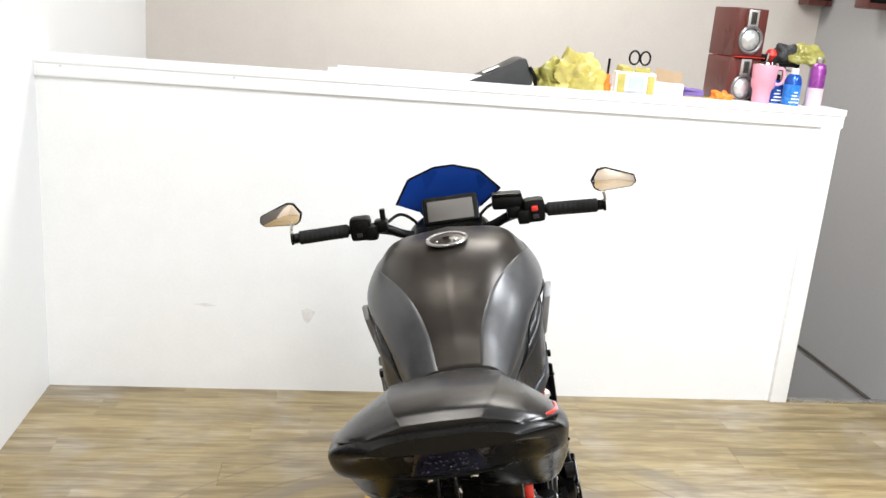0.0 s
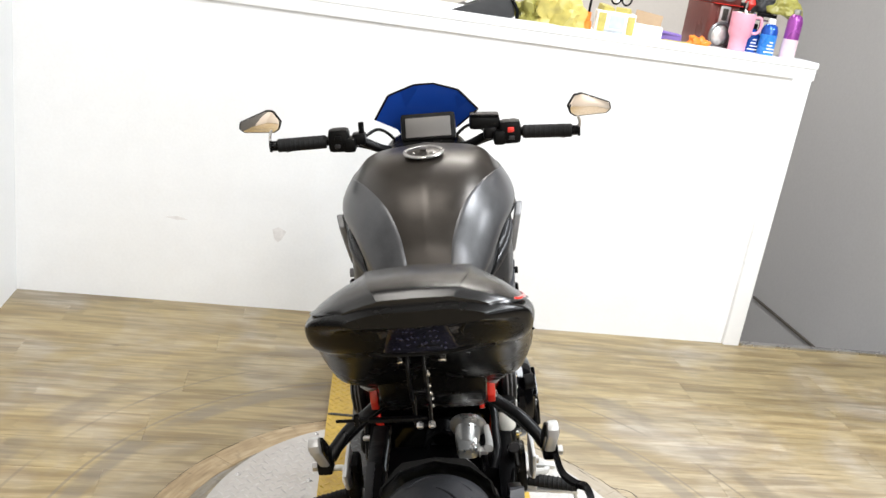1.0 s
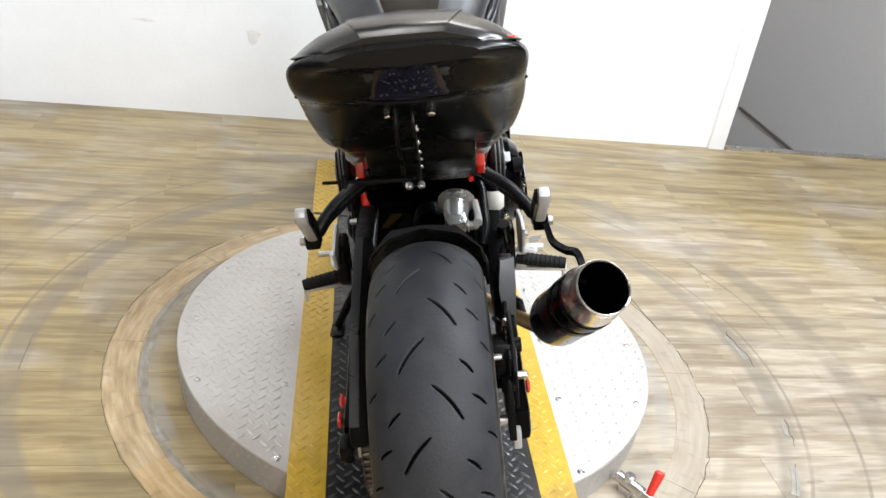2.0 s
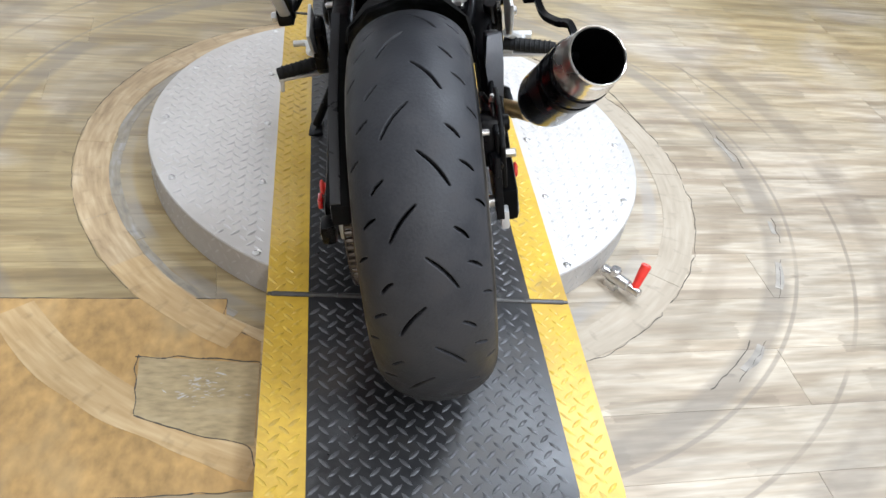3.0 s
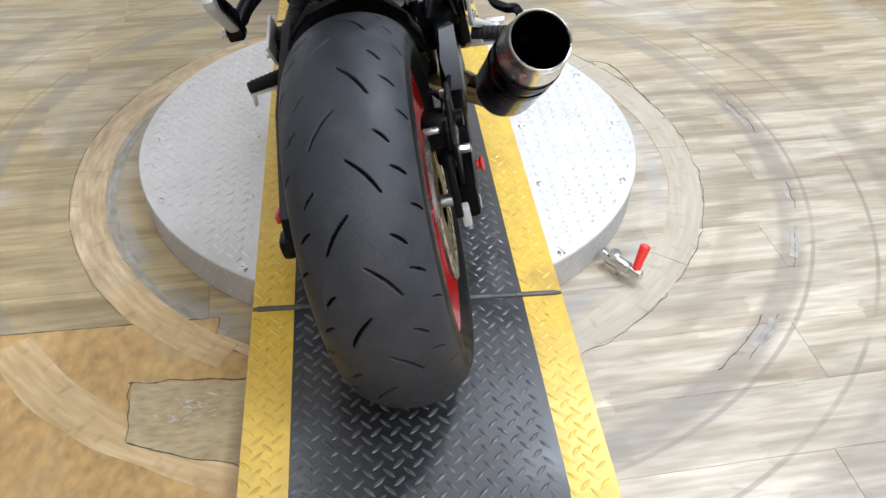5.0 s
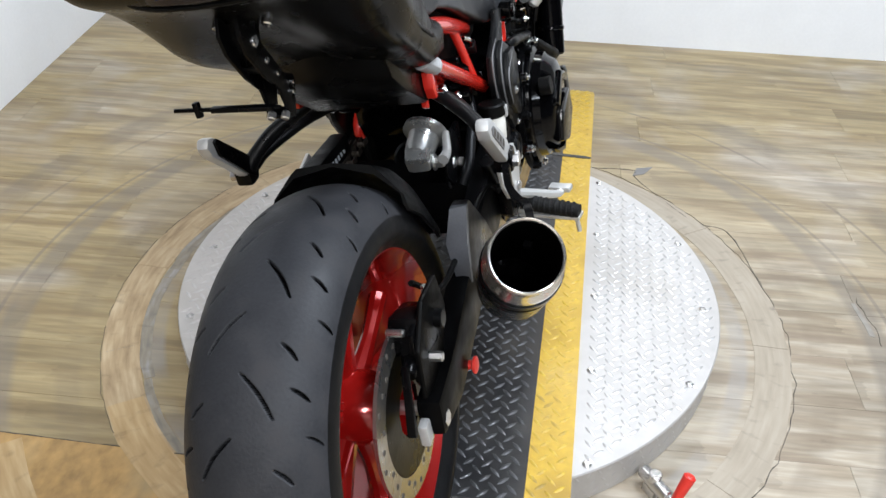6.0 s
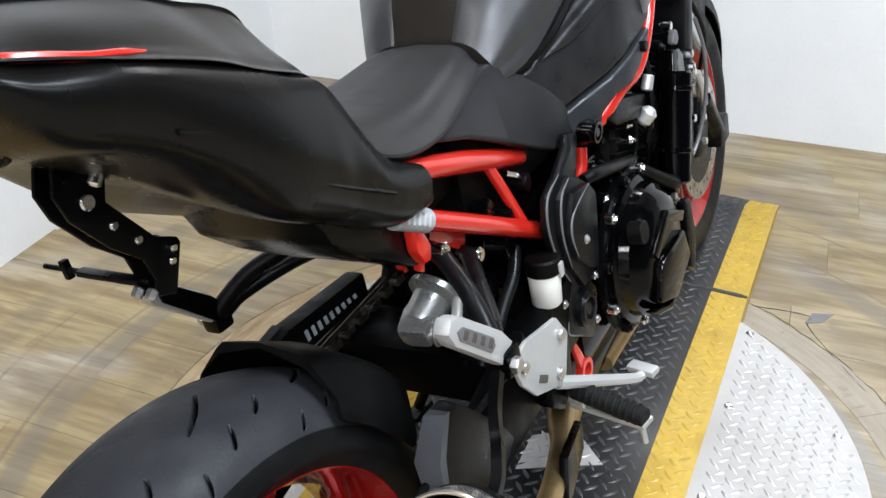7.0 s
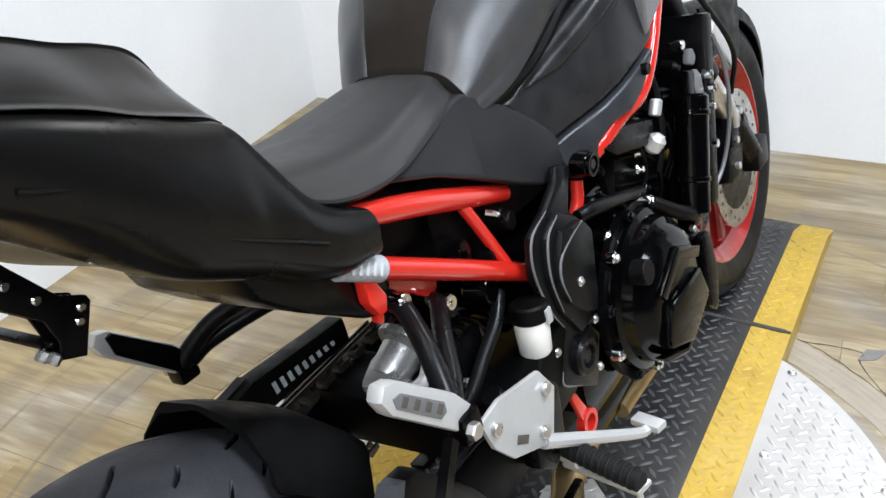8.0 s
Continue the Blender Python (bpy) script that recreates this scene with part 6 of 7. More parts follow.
for k in range(26):
    yy, zz = rnd.uniform(0.66, 0.99), rnd.uniform(0.44, 0.64)
    xx, rr = 0.150 + rnd.uniform(-0.006, 0.012), rnd.uniform(0.0045, 0.012)
    tilt = (1, rnd.uniform(-0.3, 0.3), rnd.uniform(-0.3, 0.3))
    for sx in (-1, 1):
        body = lathe([(-0.02, rr), (0, rr), (0.002, rr * 0.8), (0.006, rr * 0.55), (0.008, rr * 0.5)], (sx * xx, yy, zz), (sx * tilt[0], tilt[1], tilt[2]), 12)
        part("fitting", body, M_CHROME if k % 5 == 0 else M_GLOSS if k % 2 else M_BLKMETAL, engine)
for k in range(6):
    y0, z0 = rnd.uniform(0.70, 0.95), rnd.uniform(0.46, 0.62)
    sides("wire", lambda: tube([(0.150, y0, z0), (0.166, y0 + 0.03, z0 - 0.03), (0.162, y0 + 0.05, z0 - 0.08), (0.150, y0 + 0.04, z0 - 0.12)], 0.0032, 8), M_PLASTIC, "", engine)

# radiator and cooling parts
rad = part("radiator", box((0, 1.055, 0.54), (0.36, 0.035, 0.30), 0.008, (-14, 0, 0)), M_BLKMETAL, bike, "black radiator")
for k in range(16):
    part("fin_row", box((0, 1.036 - (0.41 + k * 0.017 - 0.54) * 0.25, 0.41 + k * 0.017), (0.33, 0.004, 0.003), 0, (-14, 0, 0)), M_BLKMETAL, rad)
SHIFT[:] = 0.0, -0.056, -0.010
sides("radiator_tank", lambda: joined(cyl((0.186, 1.018, 0.610), (0.186, 0.962, 0.440), 0.025, seg=24, bev=0.004), cyl((0.186, 1.011, 0.588), (0.186, 1.008, 0.580), 0.027), cyl((0.186, 0.980, 0.495), (0.186, 0.977, 0.487), 0.027), box((0.164, 1.022, 0.52), (0.03, 0.03, 0.24), 0.006, (-14, 0, 0))), M_GLOSS, "black radiator side tank")
SHIFT[:] = -0.026, 0.004, -0.038
sides("radiator_bracket", lambda: joined(prism([(0.988, 0.648), (1.000, 0.662), (1.022, 0.655), (1.036, 0.640), (1.040, 0.612), (1.024, 0.590), (1.008, 0.594), (1.012, 0.612), (1.002, 0.632)], 0.190, 0.202, "x", 0.004), prism([(1.0, 0.67), (1.008, 0.69), (1.022, 0.688), (1.03, 0.672), (1.018, 0.662)], 0.188, 0.200, "x", 0.004)), M_GREYCAST, "grey cast radiator bracket")
SHIFT.zero()
sides("radiator_hose", lambda: tube([(0.165, 0.985, 0.45), (0.185, 0.93, 0.43), (0.19, 0.87, 0.45), (0.17, 0.80, 0.50)], 0.011, 12), M_PLASTIC, "black coolant hose")
sides("hose_clamp", lambda: lathe([(-0.004, 0.0122), (-0.004, 0.014), (0.004, 0.014), (0.004, 0.0122)], (0.187, 0.905, 0.436), (0.1, -0.9, 0.1), 20, True), M_STEEL)
sides("coolant_pipe", lambda: tube([(0.14, 0.86, 0.66), (0.160, 0.88, 0.64), (0.160, 0.895, 0.60), (0.15, 0.90, 0.57)], 0.010, 12), M_GLOSS, "black coolant elbow")
sides("engine_mount", lambda: prism([(0.70, 0.62), (0.73, 0.60), (0.88, 0.56), (0.905, 0.575), (0.89, 0.595), (0.74, 0.635)], 0.150, 0.172, "x", 0.006), M_BLKMETAL, "black engine mount arm")
sides("brake_line", lambda: tube([(0.196, 1.05, 0.66), (0.200, 1.075, 0.60), (0.195, 1.085, 0.52), (0.180, 1.07, 0.44), (0.17, 1.0, 0.40)], 0.0035, 8), M_GREYCAST, "thin grey brake line")
for yy, zz in ((1.052, 0.60), (1.058, 0.575), (1.05, 0.55), (0.965, 0.585), (0.955, 0.675), (1.04, 0.49)):
    sides("bolt", lambda: cyl((0.170, yy, zz), (0.188, yy, zz), 0.0075, seg=8), M_CHROME)
SHIFT[:] = 0.006, -0.075, 0.004
sides("hose_joint", lambda: joined(lathe([(-0.012, 0.006), (-0.010, 0.009), (0.010, 0.009), (0.012, 0.006)], (0.170, 0.930, 0.615), (0.1, 0.4, 0.9), 18), lathe([(-0.014, 0.007), (-0.008, 0.013), (0.008, 0.013), (0.014, 0.007)], (0.170, 0.910, 0.570), (0.6, 0.2, 0.7), 20)), M_CASTALU, "cast alloy coolant joints")
sides("spark_lead", lambda: tube([(0.13, 0.92, 0.72), (0.16, 0.95, 0.66), (0.17, 0.94, 0.58), (0.16, 0.93, 0.52)], 0.005, 8), M_PLASTIC)

SHIFT.zero()
# front end: forks, clamps, mudguard
FK0, FK1 = Vector((0, 0.905, 0.945)), Vector((0, 1.425, 0.31))
fd = (FK1 - FK0).normalized()
for sx in (-1, 1):
    ox = Vector((sx * 0.105, 0, 0))
    fork = part("fork_leg", cyl(FK0 + ox, FK0 + ox + fd * 0.52, 0.027, seg=28), M_BLKMETAL, bike, "black upside-down fork leg")
    part("fork_slider", cyl(FK0 + ox + fd * 0.50, FK1 + ox, 0.0205, seg=24), M_STEEL, fork)
    part("fork_foot", joined(cyl(FK1 + ox - fd * 0.14, FK1 + ox, 0.026), box(FK1 + ox + Vector((0, 0.01, 0)), (0.05, 0.07, 0.06), 0.01)), M_BLKMETAL, fork)
    part("fork_cap", cyl(FK0 + ox - fd * 0.012, FK0 + ox, 0.022, seg=6), M_STEEL, fork)
    cal = part("front_caliper", joined(box(FK1 + Vector((sx * 0.092, -0.105, 0.065)), (0.055, 0.085, 0.150), 0.016, (-18, 0, 0)), box(FK1 + Vector((sx * 0.112, -0.110, 0.085)), (0.022, 0.055, 0.050), 0.010, (-18, 0, 0))), M_BLKMETAL, fork, "black front brake caliper")
    for dy, dz in ((-0.085, 0.125), (-0.125, 0.03), (-0.12, 0.08)):
        part("bolt", cyl(FK1 + Vector((sx * 0.115, dy, dz)), FK1 + Vector((sx * 0.128, dy, dz)), 0.0075, seg=10), M_STEEL, cal)
    part("hose_union", tube([FK1 + Vector((sx * 0.128, -0.125, 0.110)), FK1 + Vector((sx * 0.130, -0.140, 0.150)), FK1 + Vector((sx * 0.126, -0.150, 0.185))], 0.007, 10), M_CASTALU, cal, "bright brake hose union")
    part("axle_cap", cyl(FK1 + Vector((sx * 0.085, 0.022, -0.022)), FK1 + Vector((sx * 0.118, 0.022, -0.022)), 0.017, seg=20), M_BLKMETAL, fork)
    part("guard_bracket", box(FK1 + Vector((sx * 0.112, -0.11, 0.26)), (0.012, 0.03, 0.12), 0.004, (39, 0, 0)), M_CASTALU, fork)
    part("brake_hose", tube([FK1 + Vector((sx * 0.10, -0.05, 0.15)), FK1 + Vector((sx * 0.135, -0.12, 0.26)), FK0 + Vector((sx * 0.14, 0.20, -0.20)), FK0 + Vector((sx * 0.10, 0.10, -0.05))], 0.005, 8), M_PLASTIC, fork)
for d, name in ((0.03, "top_clamp"), (0.21, "bottom_clamp")):
    c = FK0 + fd * d
    part(name, box(c, (0.27, 0.07, 0.032), 0.012, (-39, 0, 0)), M_BLKMETAL, bike, "black fork clamp")
mud = []
for i in range(17):
    a = math.radians(150 - i * 9)
    prof = [(-1, -0.035), (-0.9, -0.006), (-0.5, 0.006), (0, 0.010), (0.5, 0.006), (0.9, -0.006), (1, -0.035), (0.95, -0.036), (0.85, -0.010), (0, 0.006), (-0.85, -0.010), (-0.95, -0.036)]
    w = 0.070 * (0.55 + 0.45 * math.sin(math.radians(min(90, 15 + i * 12 if i < 9 else 15 + (16 - i) * 14))))
    mud.append([Vector((w * px, F_AX.y + (0.318 + pr) * math.cos(a), F_AX.z + (0.318 + pr) * math.sin(a))) for px, pr in prof])
mudguard = part("front_mudguard", loft(mud), M_PLASTIC, bike, "black front mudguard")
for sx in (-1, 1):
    part("guard_side", prism([(1.320, 0.640), (1.440, 0.630), (1.535, 0.605), (1.530, 0.560), (1.510, 0.492), (1.468, 0.488), (1.420, 0.560), (1.345, 0.590)], sx * 0.068 - 0.003 + 0.008 * sx, sx * 0.068 + 0.003 + 0.008 * sx, "x", 0.002), M_PLASTIC, mudguard, "deep black side of the mudguard")
# headlight and its cowl, seen from behind and the side
head = part("headlight_cowl", sym_skin([(1.02, [(0, 0.965), (0.08, 0.96), (0.115, 0.90), (0.11, 0.80), (0.07, 0.75), (0, 0.74)]), (1.10, [(0, 0.985), (0.075, 0.975), (0.12, 0.90), (0.105, 0.79), (0.06, 0.73), (0, 0.72)]), (1.19, [(0, 0.92), (0.05, 0.90), (0.085, 0.84), (0.075, 0.77), (0.04, 0.72), (0, 0.71)]), (1.215, [(0, 0.87), (0.03, 0.86), (0.05, 0.82), (0.045, 0.78), (0.02, 0.75), (0, 0.74)])], 20, 20), M_SATIN, bike, "black headlight cowl")
part("headlamp", box((0, 1.195, 0.80), (0.11, 0.04, 0.09), 0.015, (15, 0, 0)), M_LENS, head, "dark headlamp glass")
# blue screen and dash
SHIFT[:] = 0.0, 0.09, 0.004
scr = part("flyscreen", prism([(-0.128, 1.016), (-0.088, 1.077), (-0.020, 1.098), (0.030, 1.098), (0.093, 1.079), (0.140, 1.027), (0.085, 0.975), (0.06, 0.94), (-0.06, 0.94), (-0.075, 0.978)], 1.045, 1.050, "y", 0.0015, lambda c: Vector((c.x, c.y + (1.06 - c.z) * 0.55 - abs(c.x) ** 2 * 3.0, c.z))), M_BLUE, bike, "blue tinted acrylic flyscreen with black rim")
rimpts = [(-0.128, 1.016), (-0.088, 1.077), (-0.020, 1.098), (0.030, 1.098), (0.093, 1.079), (0.140, 1.027), (0.085, 0.975)]
for (xa, za), (xb, zb) in zip(rimpts, rimpts[1:]):
    part("rim", cyl((xa, 1.047 + (1.06 - za) * 0.55 - xa * xa * 3, za), (xb, 1.047 + (1.06 - zb) * 0.55 - xb * xb * 3, zb), 0.0028, seg=8, bev=0), M_PLASTIC, scr)
dash = part("dash", box((0.010, 0.972, 0.995), (0.140, 0.030, 0.072), 0.010, (-28, 0, 0)), M_PLASTIC, bike, "dark display in a black frame")
part("display", box((0.010, 0.9565, 0.999), (0.114, 0.004, 0.052), 0.003, (-28, 0, 0)), M_DASH, dash)
# handlebar, hanging a little to the right
TILT = Matrix.Translation((-0.37, 0, 0.99)) @ pose(0, 0, 0, 0, 1.25) @ Matrix.Translation((0.37, 0, -0.99))
part("handlebar", tube([(-0.372, 0.905, 0.990), (-0.26, 0.925, 0.991), (-0.17, 0.945, 0.985), (-0.10, 0.955, 0.955), (0.0, 0.955, 0.945), (0.10, 0.950, 0.955), (0.17, 0.935, 0.985), (0.26, 0.915, 0.991), (0.375, 0.895, 0.990)], 0.0115, 14), M_BLKMETAL, bike, "black tapered handlebar")
sides("bar_riser", lambda: box((0.05, 0.950, 0.935), (0.035, 0.045, 0.04), 0.008), M_BLKMETAL)
for sx in (-1, 1):
    dy = 0.0 if sx < 0 else -0.010
    p0, p1 = Vector((sx * 0.245, 0.925 + dy, 0.990)), Vector((sx * 0.366, 0.906 + dy, 0.990))
    gp = part("grip", cyl(p0, p1, 0.0165, seg=22, bev=0.003), M_GRIP, bike, "ribbed black rubber grip")
    for k in range(10):
        c = p0.lerp(p1, 0.06 + k * 0.098)
        part("rib", lathe([(-0.003, 0.0165), (-0.001, 0.0172), (0.001, 0.0172), (0.003, 0.0165)], c, p1 - p0, 18), M_GRIP, gp)
    part("bar_end", joined(cyl(p1, p1.lerp(p0, -0.10), 0.0125, seg=20), cyl(p1.lerp(p0, -0.10), p1.lerp(p0, -0.16), 0.015, seg=20)), M_BLKMETAL, gp)
    part("switch_box", joined(box((sx * 0.214, 0.930 + dy, 0.992), (0.052, 0.050, 0.058), 0.012), box((sx * 0.187, 0.925 + dy, 0.980), (0.03, 0.045, 0.036), 0.008)), M_PLASTIC, bike, "black switch housing")
    part("button", box((sx * 0.214, 0.903 + dy, 1.000), (0.016, 0.010, 0.012), 0.003), M_REDLEV if sx > 0 else M_PLASTIC, bike, "red engine stop switch" if sx > 0 else "")
    part("button", box((sx * 0.216, 0.904 + dy, 0.980), (0.014, 0.008, 0.010), 0.002), M_PANEL, bike)
    part("lever", tube([(sx * 0.175, 0.965 + dy, 0.985), (sx * 0.23, 0.985 + dy, 0.982), (sx * 0.30, 0.968 + dy, 0.975), (sx * 0.355, 0.958 + dy, 0.968)], [0.008, 0.006, 0.005, 0.007], 8), M_BLKMETAL, bike, "black hand lever")
    part("lever_perch", box((sx * 0.165, 0.945 + dy, 0.990), (0.035, 0.045, 0.03), 0.008), M_BLKMETAL, bike)
    part("cable", tube([(sx * 0.16, 0.965, 0.985), (sx * 0.12, 1.00, 1.0), (sx * 0.08, 0.99, 0.975), (sx * 0.05, 0.97, 0.92)], 0.004, 8), M_PLASTIC, bike)
    part("cable", tube([(sx * 0.19, 0.955, 0.975), (sx * 0.14, 0.985, 0.955), (sx * 0.09, 0.985, 0.93), (sx * 0.04, 0.975, 0.89)], 0.005, 8), M_PLASTIC, bike)
    # bar-end mirrors
    mp = Vector((sx * 0.380, 0.903 + dy, 0.992))
    top = Vector((sx * 0.376, 0.905 + dy - (0.03 if sx > 0 else 0), 1.030))
    mir = part("bar_end_mirror", tube([mp, (mp + top) / 2 + Vector((sx * 0.004, 0, 0)), top], 0.0035, 10), M_STEEL, bike, "slim pointed bar-end mirror")
    poly = [(0.349, 1.050), (0.356, 1.030), (0.369, 1.022), (0.445, 1.026), (0.457, 1.037), (0.453, 1.054), (0.384, 1.080), (0.366, 1.077)]
    ty = top.y
    wf = lambda c: Vector((c.x * sx, c.y, c.z + (0.006 if sx > 0 else 0)))
    part("mirror_head", prism(poly, ty, ty + 0.012, "y", 0.004, wf), M_BLKMETAL, mir)
    cx, cz = 0.403, 1.048
    part("mirror_glass", prism([(cx + (px - cx) * 0.93, cz + (pz - cz) * 0.90) for px, pz in poly], ty - 0.0015, ty + 0.002, "y", 0.0006, wf), M_MIRROR, mir, "mirror glass reflecting the beige room")
part("clutch_stub", cyl((-0.158, 0.94, 0.99), (-0.158, 0.94, 1.032), 0.007), M_PLASTIC, bike)
rm = part("brake_reservoir", box((0.152, 0.945, 1.014), (0.076, 0.05, 0.032), 0.008, (0, 3, 0)), M_PLASTIC, bike, "black front brake reservoir")
part("lid", box((0.152, 0.945, 1.033), (0.072, 0.046, 0.008), 0.003, (0, 3, 0)), M_BLKMETAL, rm)
SHIFT.zero()


# ---- what lies on the counter ----
ZC = HT - 0.0205
M_PINK = mat("pink_enamel", (0.75, 0.33, 0.42), 0.35, var=0.06)
M_BLUECAN = mat("blue_can", (0.02, 0.10, 0.45), 0.25, 0.4, var=0.15)
M_WHITE = mat("white_card", (0.78, 0.78, 0.76), 0.5, var=0.05)
M_PURPLE = mat("purple_foil", (0.28, 0.06, 0.30), 0.3, 0.4, var=0.2)
M_VIOLET = mat("violet_card", (0.16, 0.10, 0.35), 0.5, var=0.1)
M_ORANGE = mat("orange_plastic", (0.80, 0.20, 0.02), 0.4, var=0.1)
M_BAG = mat("yellow_film", (0.44, 0.375, 0.10), 0.35, bump=0.5, scale=40, var=0.3)
M_OLIVE = mat("olive_film", (0.28, 0.26, 0.06), 0.4, bump=0.5, scale=40, var=0.3)
M_CARD = mat("brown_card", (0.36, 0.25, 0.15), 0.7, var=0.1)
M_WOODRED = mat("mahogany_veneer", (0.10, 0.026, 0.02), 0.35, bump=0.1, scale=30, var=0.3, stretch=(6, 6, 1))
M_CONE = mat("speaker_cone", (0.16, 0.16, 0.16), 0.35, 0.3, var=0.1)
M_CASE = mat("black_nylon", (0.02, 0.02, 0.021), 0.6, bump=0.4, scale=300)


def crumpled(name, cx, cy, sx, sy, sz, material, label, seed, category="bag"):
    """A loose heap of film or cloth with folds, resting flat."""
    bm = bmesh.new()
    bmesh.ops.create_icosphere(bm, subdivisions=4, radius=1)
    for v in bm.verts:
        d = v.co.normalized()
        k = 1 + 0.55 * noise.noise(d * 1.7 + Vector((seed, 0, 0))) + 0.28 * noise.noise(d * 4.5 + Vector((0, seed, 0))) + 0.10 * abs(noise.noise(d * 11))
        v.co = Vector((d.x * sx * k, d.y * sy * k, max(-0.0, d.z * k + 0.35) * sz))
    bmesh.ops.translate(bm, vec=(cx, cy, ZC), verts=bm.verts)
    return solid(name, bm, material, label, category)


case = thing("soft_case", "black nylon soft case with a pale label, lying on the counter", "case", pose(0.128, 2.390, ZC, 0, 0, 4))
part("body", prism([(-0.145, 0.0), (-0.14, 0.018), (-0.02, 0.075), (0.055, 0.118), (0.085, 0.122), (0.118, 0.05), (0.12, 0.0)], -0.07, 0.08, "y", 0.014), M_CASE, case)
part("label", prism([(-0.075, 0.0525), (-0.015, 0.0825), (-0.0145, 0.0845), (-0.076, 0.0545)], -0.05, 0.0, "y", 0), M_WHITE, case, "pale cloth label")
part("strap", tube([(0.10, -0.072, 0.09), (0.125, -0.075, 0.05), (0.13, -0.072, 0.008)], 0.007, 8), M_PLASTIC, case)
part("flap", box((0.112, -0.06, 0.012), (0.05, 0.02, 0.024), 0.004), M_WHITE, case)
crumpled("plastic_bag", 0.330, 2.410, 0.075, 0.07, 0.085, M_OLIVE, "crumpled olive-yellow plastic bag on the counter", 3.1)
crumpled("plastic_bag", 0.430, 2.380, 0.10, 0.07, 0.105, M_BAG, "crumpled bright yellow plastic bag on the counter", 7.7)
paper = solid("paper_sheet", box((0.405, 2.355, ZC + 0.010), (0.20, 0.10, 0.020), 0.002, (0, 0, 8)), M_WHITE, "white folded papers under the yellow bag", "paper")
pen = thing("marker_pen", "upright black pen in a small orange holder", "pen", pose(0.550, 2.360, ZC))
part("barrel", cyl((0, 0, 0.02), (0.002, 0, 0.145), 0.005, seg=10), M_PLASTIC, pen)
part("holder", joined(cyl((0, 0, 0), (0, 0, 0.05), 0.022, 0.018, 18), cyl((0, 0, 0.05), (0, 0, 0.085), 0.012, seg=12)), M_ORANGE, pen)
tub = thing("supply_box", "white and yellow printed box of supplies, open", "box", pose(0.660, 2.360, ZC, 0, 0, -8))
part("tray", box((0, 0, 0.05), (0.155, 0.11, 0.10), 0.004), M_WHITE, tub)
for k, (bx, bz, w, h, m) in enumerate(((-0.055, 0.055, 0.03, 0.075, M_BAG), (0.06, 0.05, 0.028, 0.08, M_BAG), (0.005, 0.062, 0.06, 0.05, mat("aqua_label", (0.42, 0.62, 0.55), 0.5)), (-0.005, 0.022, 0.08, 0.018, M_STICKER))):
    part("printed_panel", box((bx, -0.0565, bz), (w, 0.003, h), 0.001), m, tub)
part("contents", joined(box((-0.04, 0.01, 0.105), (0.05, 0.06, 0.03), 0.006, (10, 5, 20)), box((0.03, 0.0, 0.105), (0.06, 0.05, 0.025), 0.005, (-8, 0, -15))), M_BAG, tub)
sc = thing("scissors", "black-handled scissors standing in the open box", "scissors", pose(0.675, 2.370, ZC + 0.10))
for sx in (-1, 1):
    part("handle", tube([(0.022 * sx + 0.02 * math.cos(a), 0, 0.055 + 0.026 * math.sin(a)) for a in (2 * math.pi * k / 12 for k in range(13))], 0.0038, 8, 40), M_PLASTIC, sc)
    part("blade", box((0.006 * sx, 0, 0.01), (0.010, 0.003, 0.07), 0.001, (0, 14 * sx, 0)), M_STEEL, sc)
carton = thing("carton", "small white carton with its brown flap raised", "carton", pose(0.800, 2.360, ZC, 0, 0, -12))
part("body", box((0, 0, 0.033), (0.115, 0.085, 0.066), 0.003), M_WHITE, carton)
part("flap", box((0.0, 0.045, 0.09), (0.112, 0.003, 0.05), 0.001, (-18, 6, 0)), M_CARD, carton, "brown card flap")
solid("notebook", joined(box((0.910, 2.410, ZC + 0.022), (0.10, 0.08, 0.044), 0.004, (0, -3, -14)), box((0.905, 2.400, ZC + 0.046), (0.085, 0.07, 0.010), 0.003, (0, 4, -6))), M_VIOLET, "small violet box with a lid", "box")
solid("yellow_cloth", prism([(0.845, 2.330), (0.885, 2.380), (0.985, 2.380), (1.005, 2.340), (0.935, 2.325)], ZC, ZC + 0.022, "z", 0.004), M_BAG, "thin yellow cloth lying on the counter", "cloth")
crumpled("orange_pouch", 1.020, 2.360, 0.045, 0.035, 0.036, M_ORANGE, "small orange plastic pouch on the counter", 5.2, "pouch")

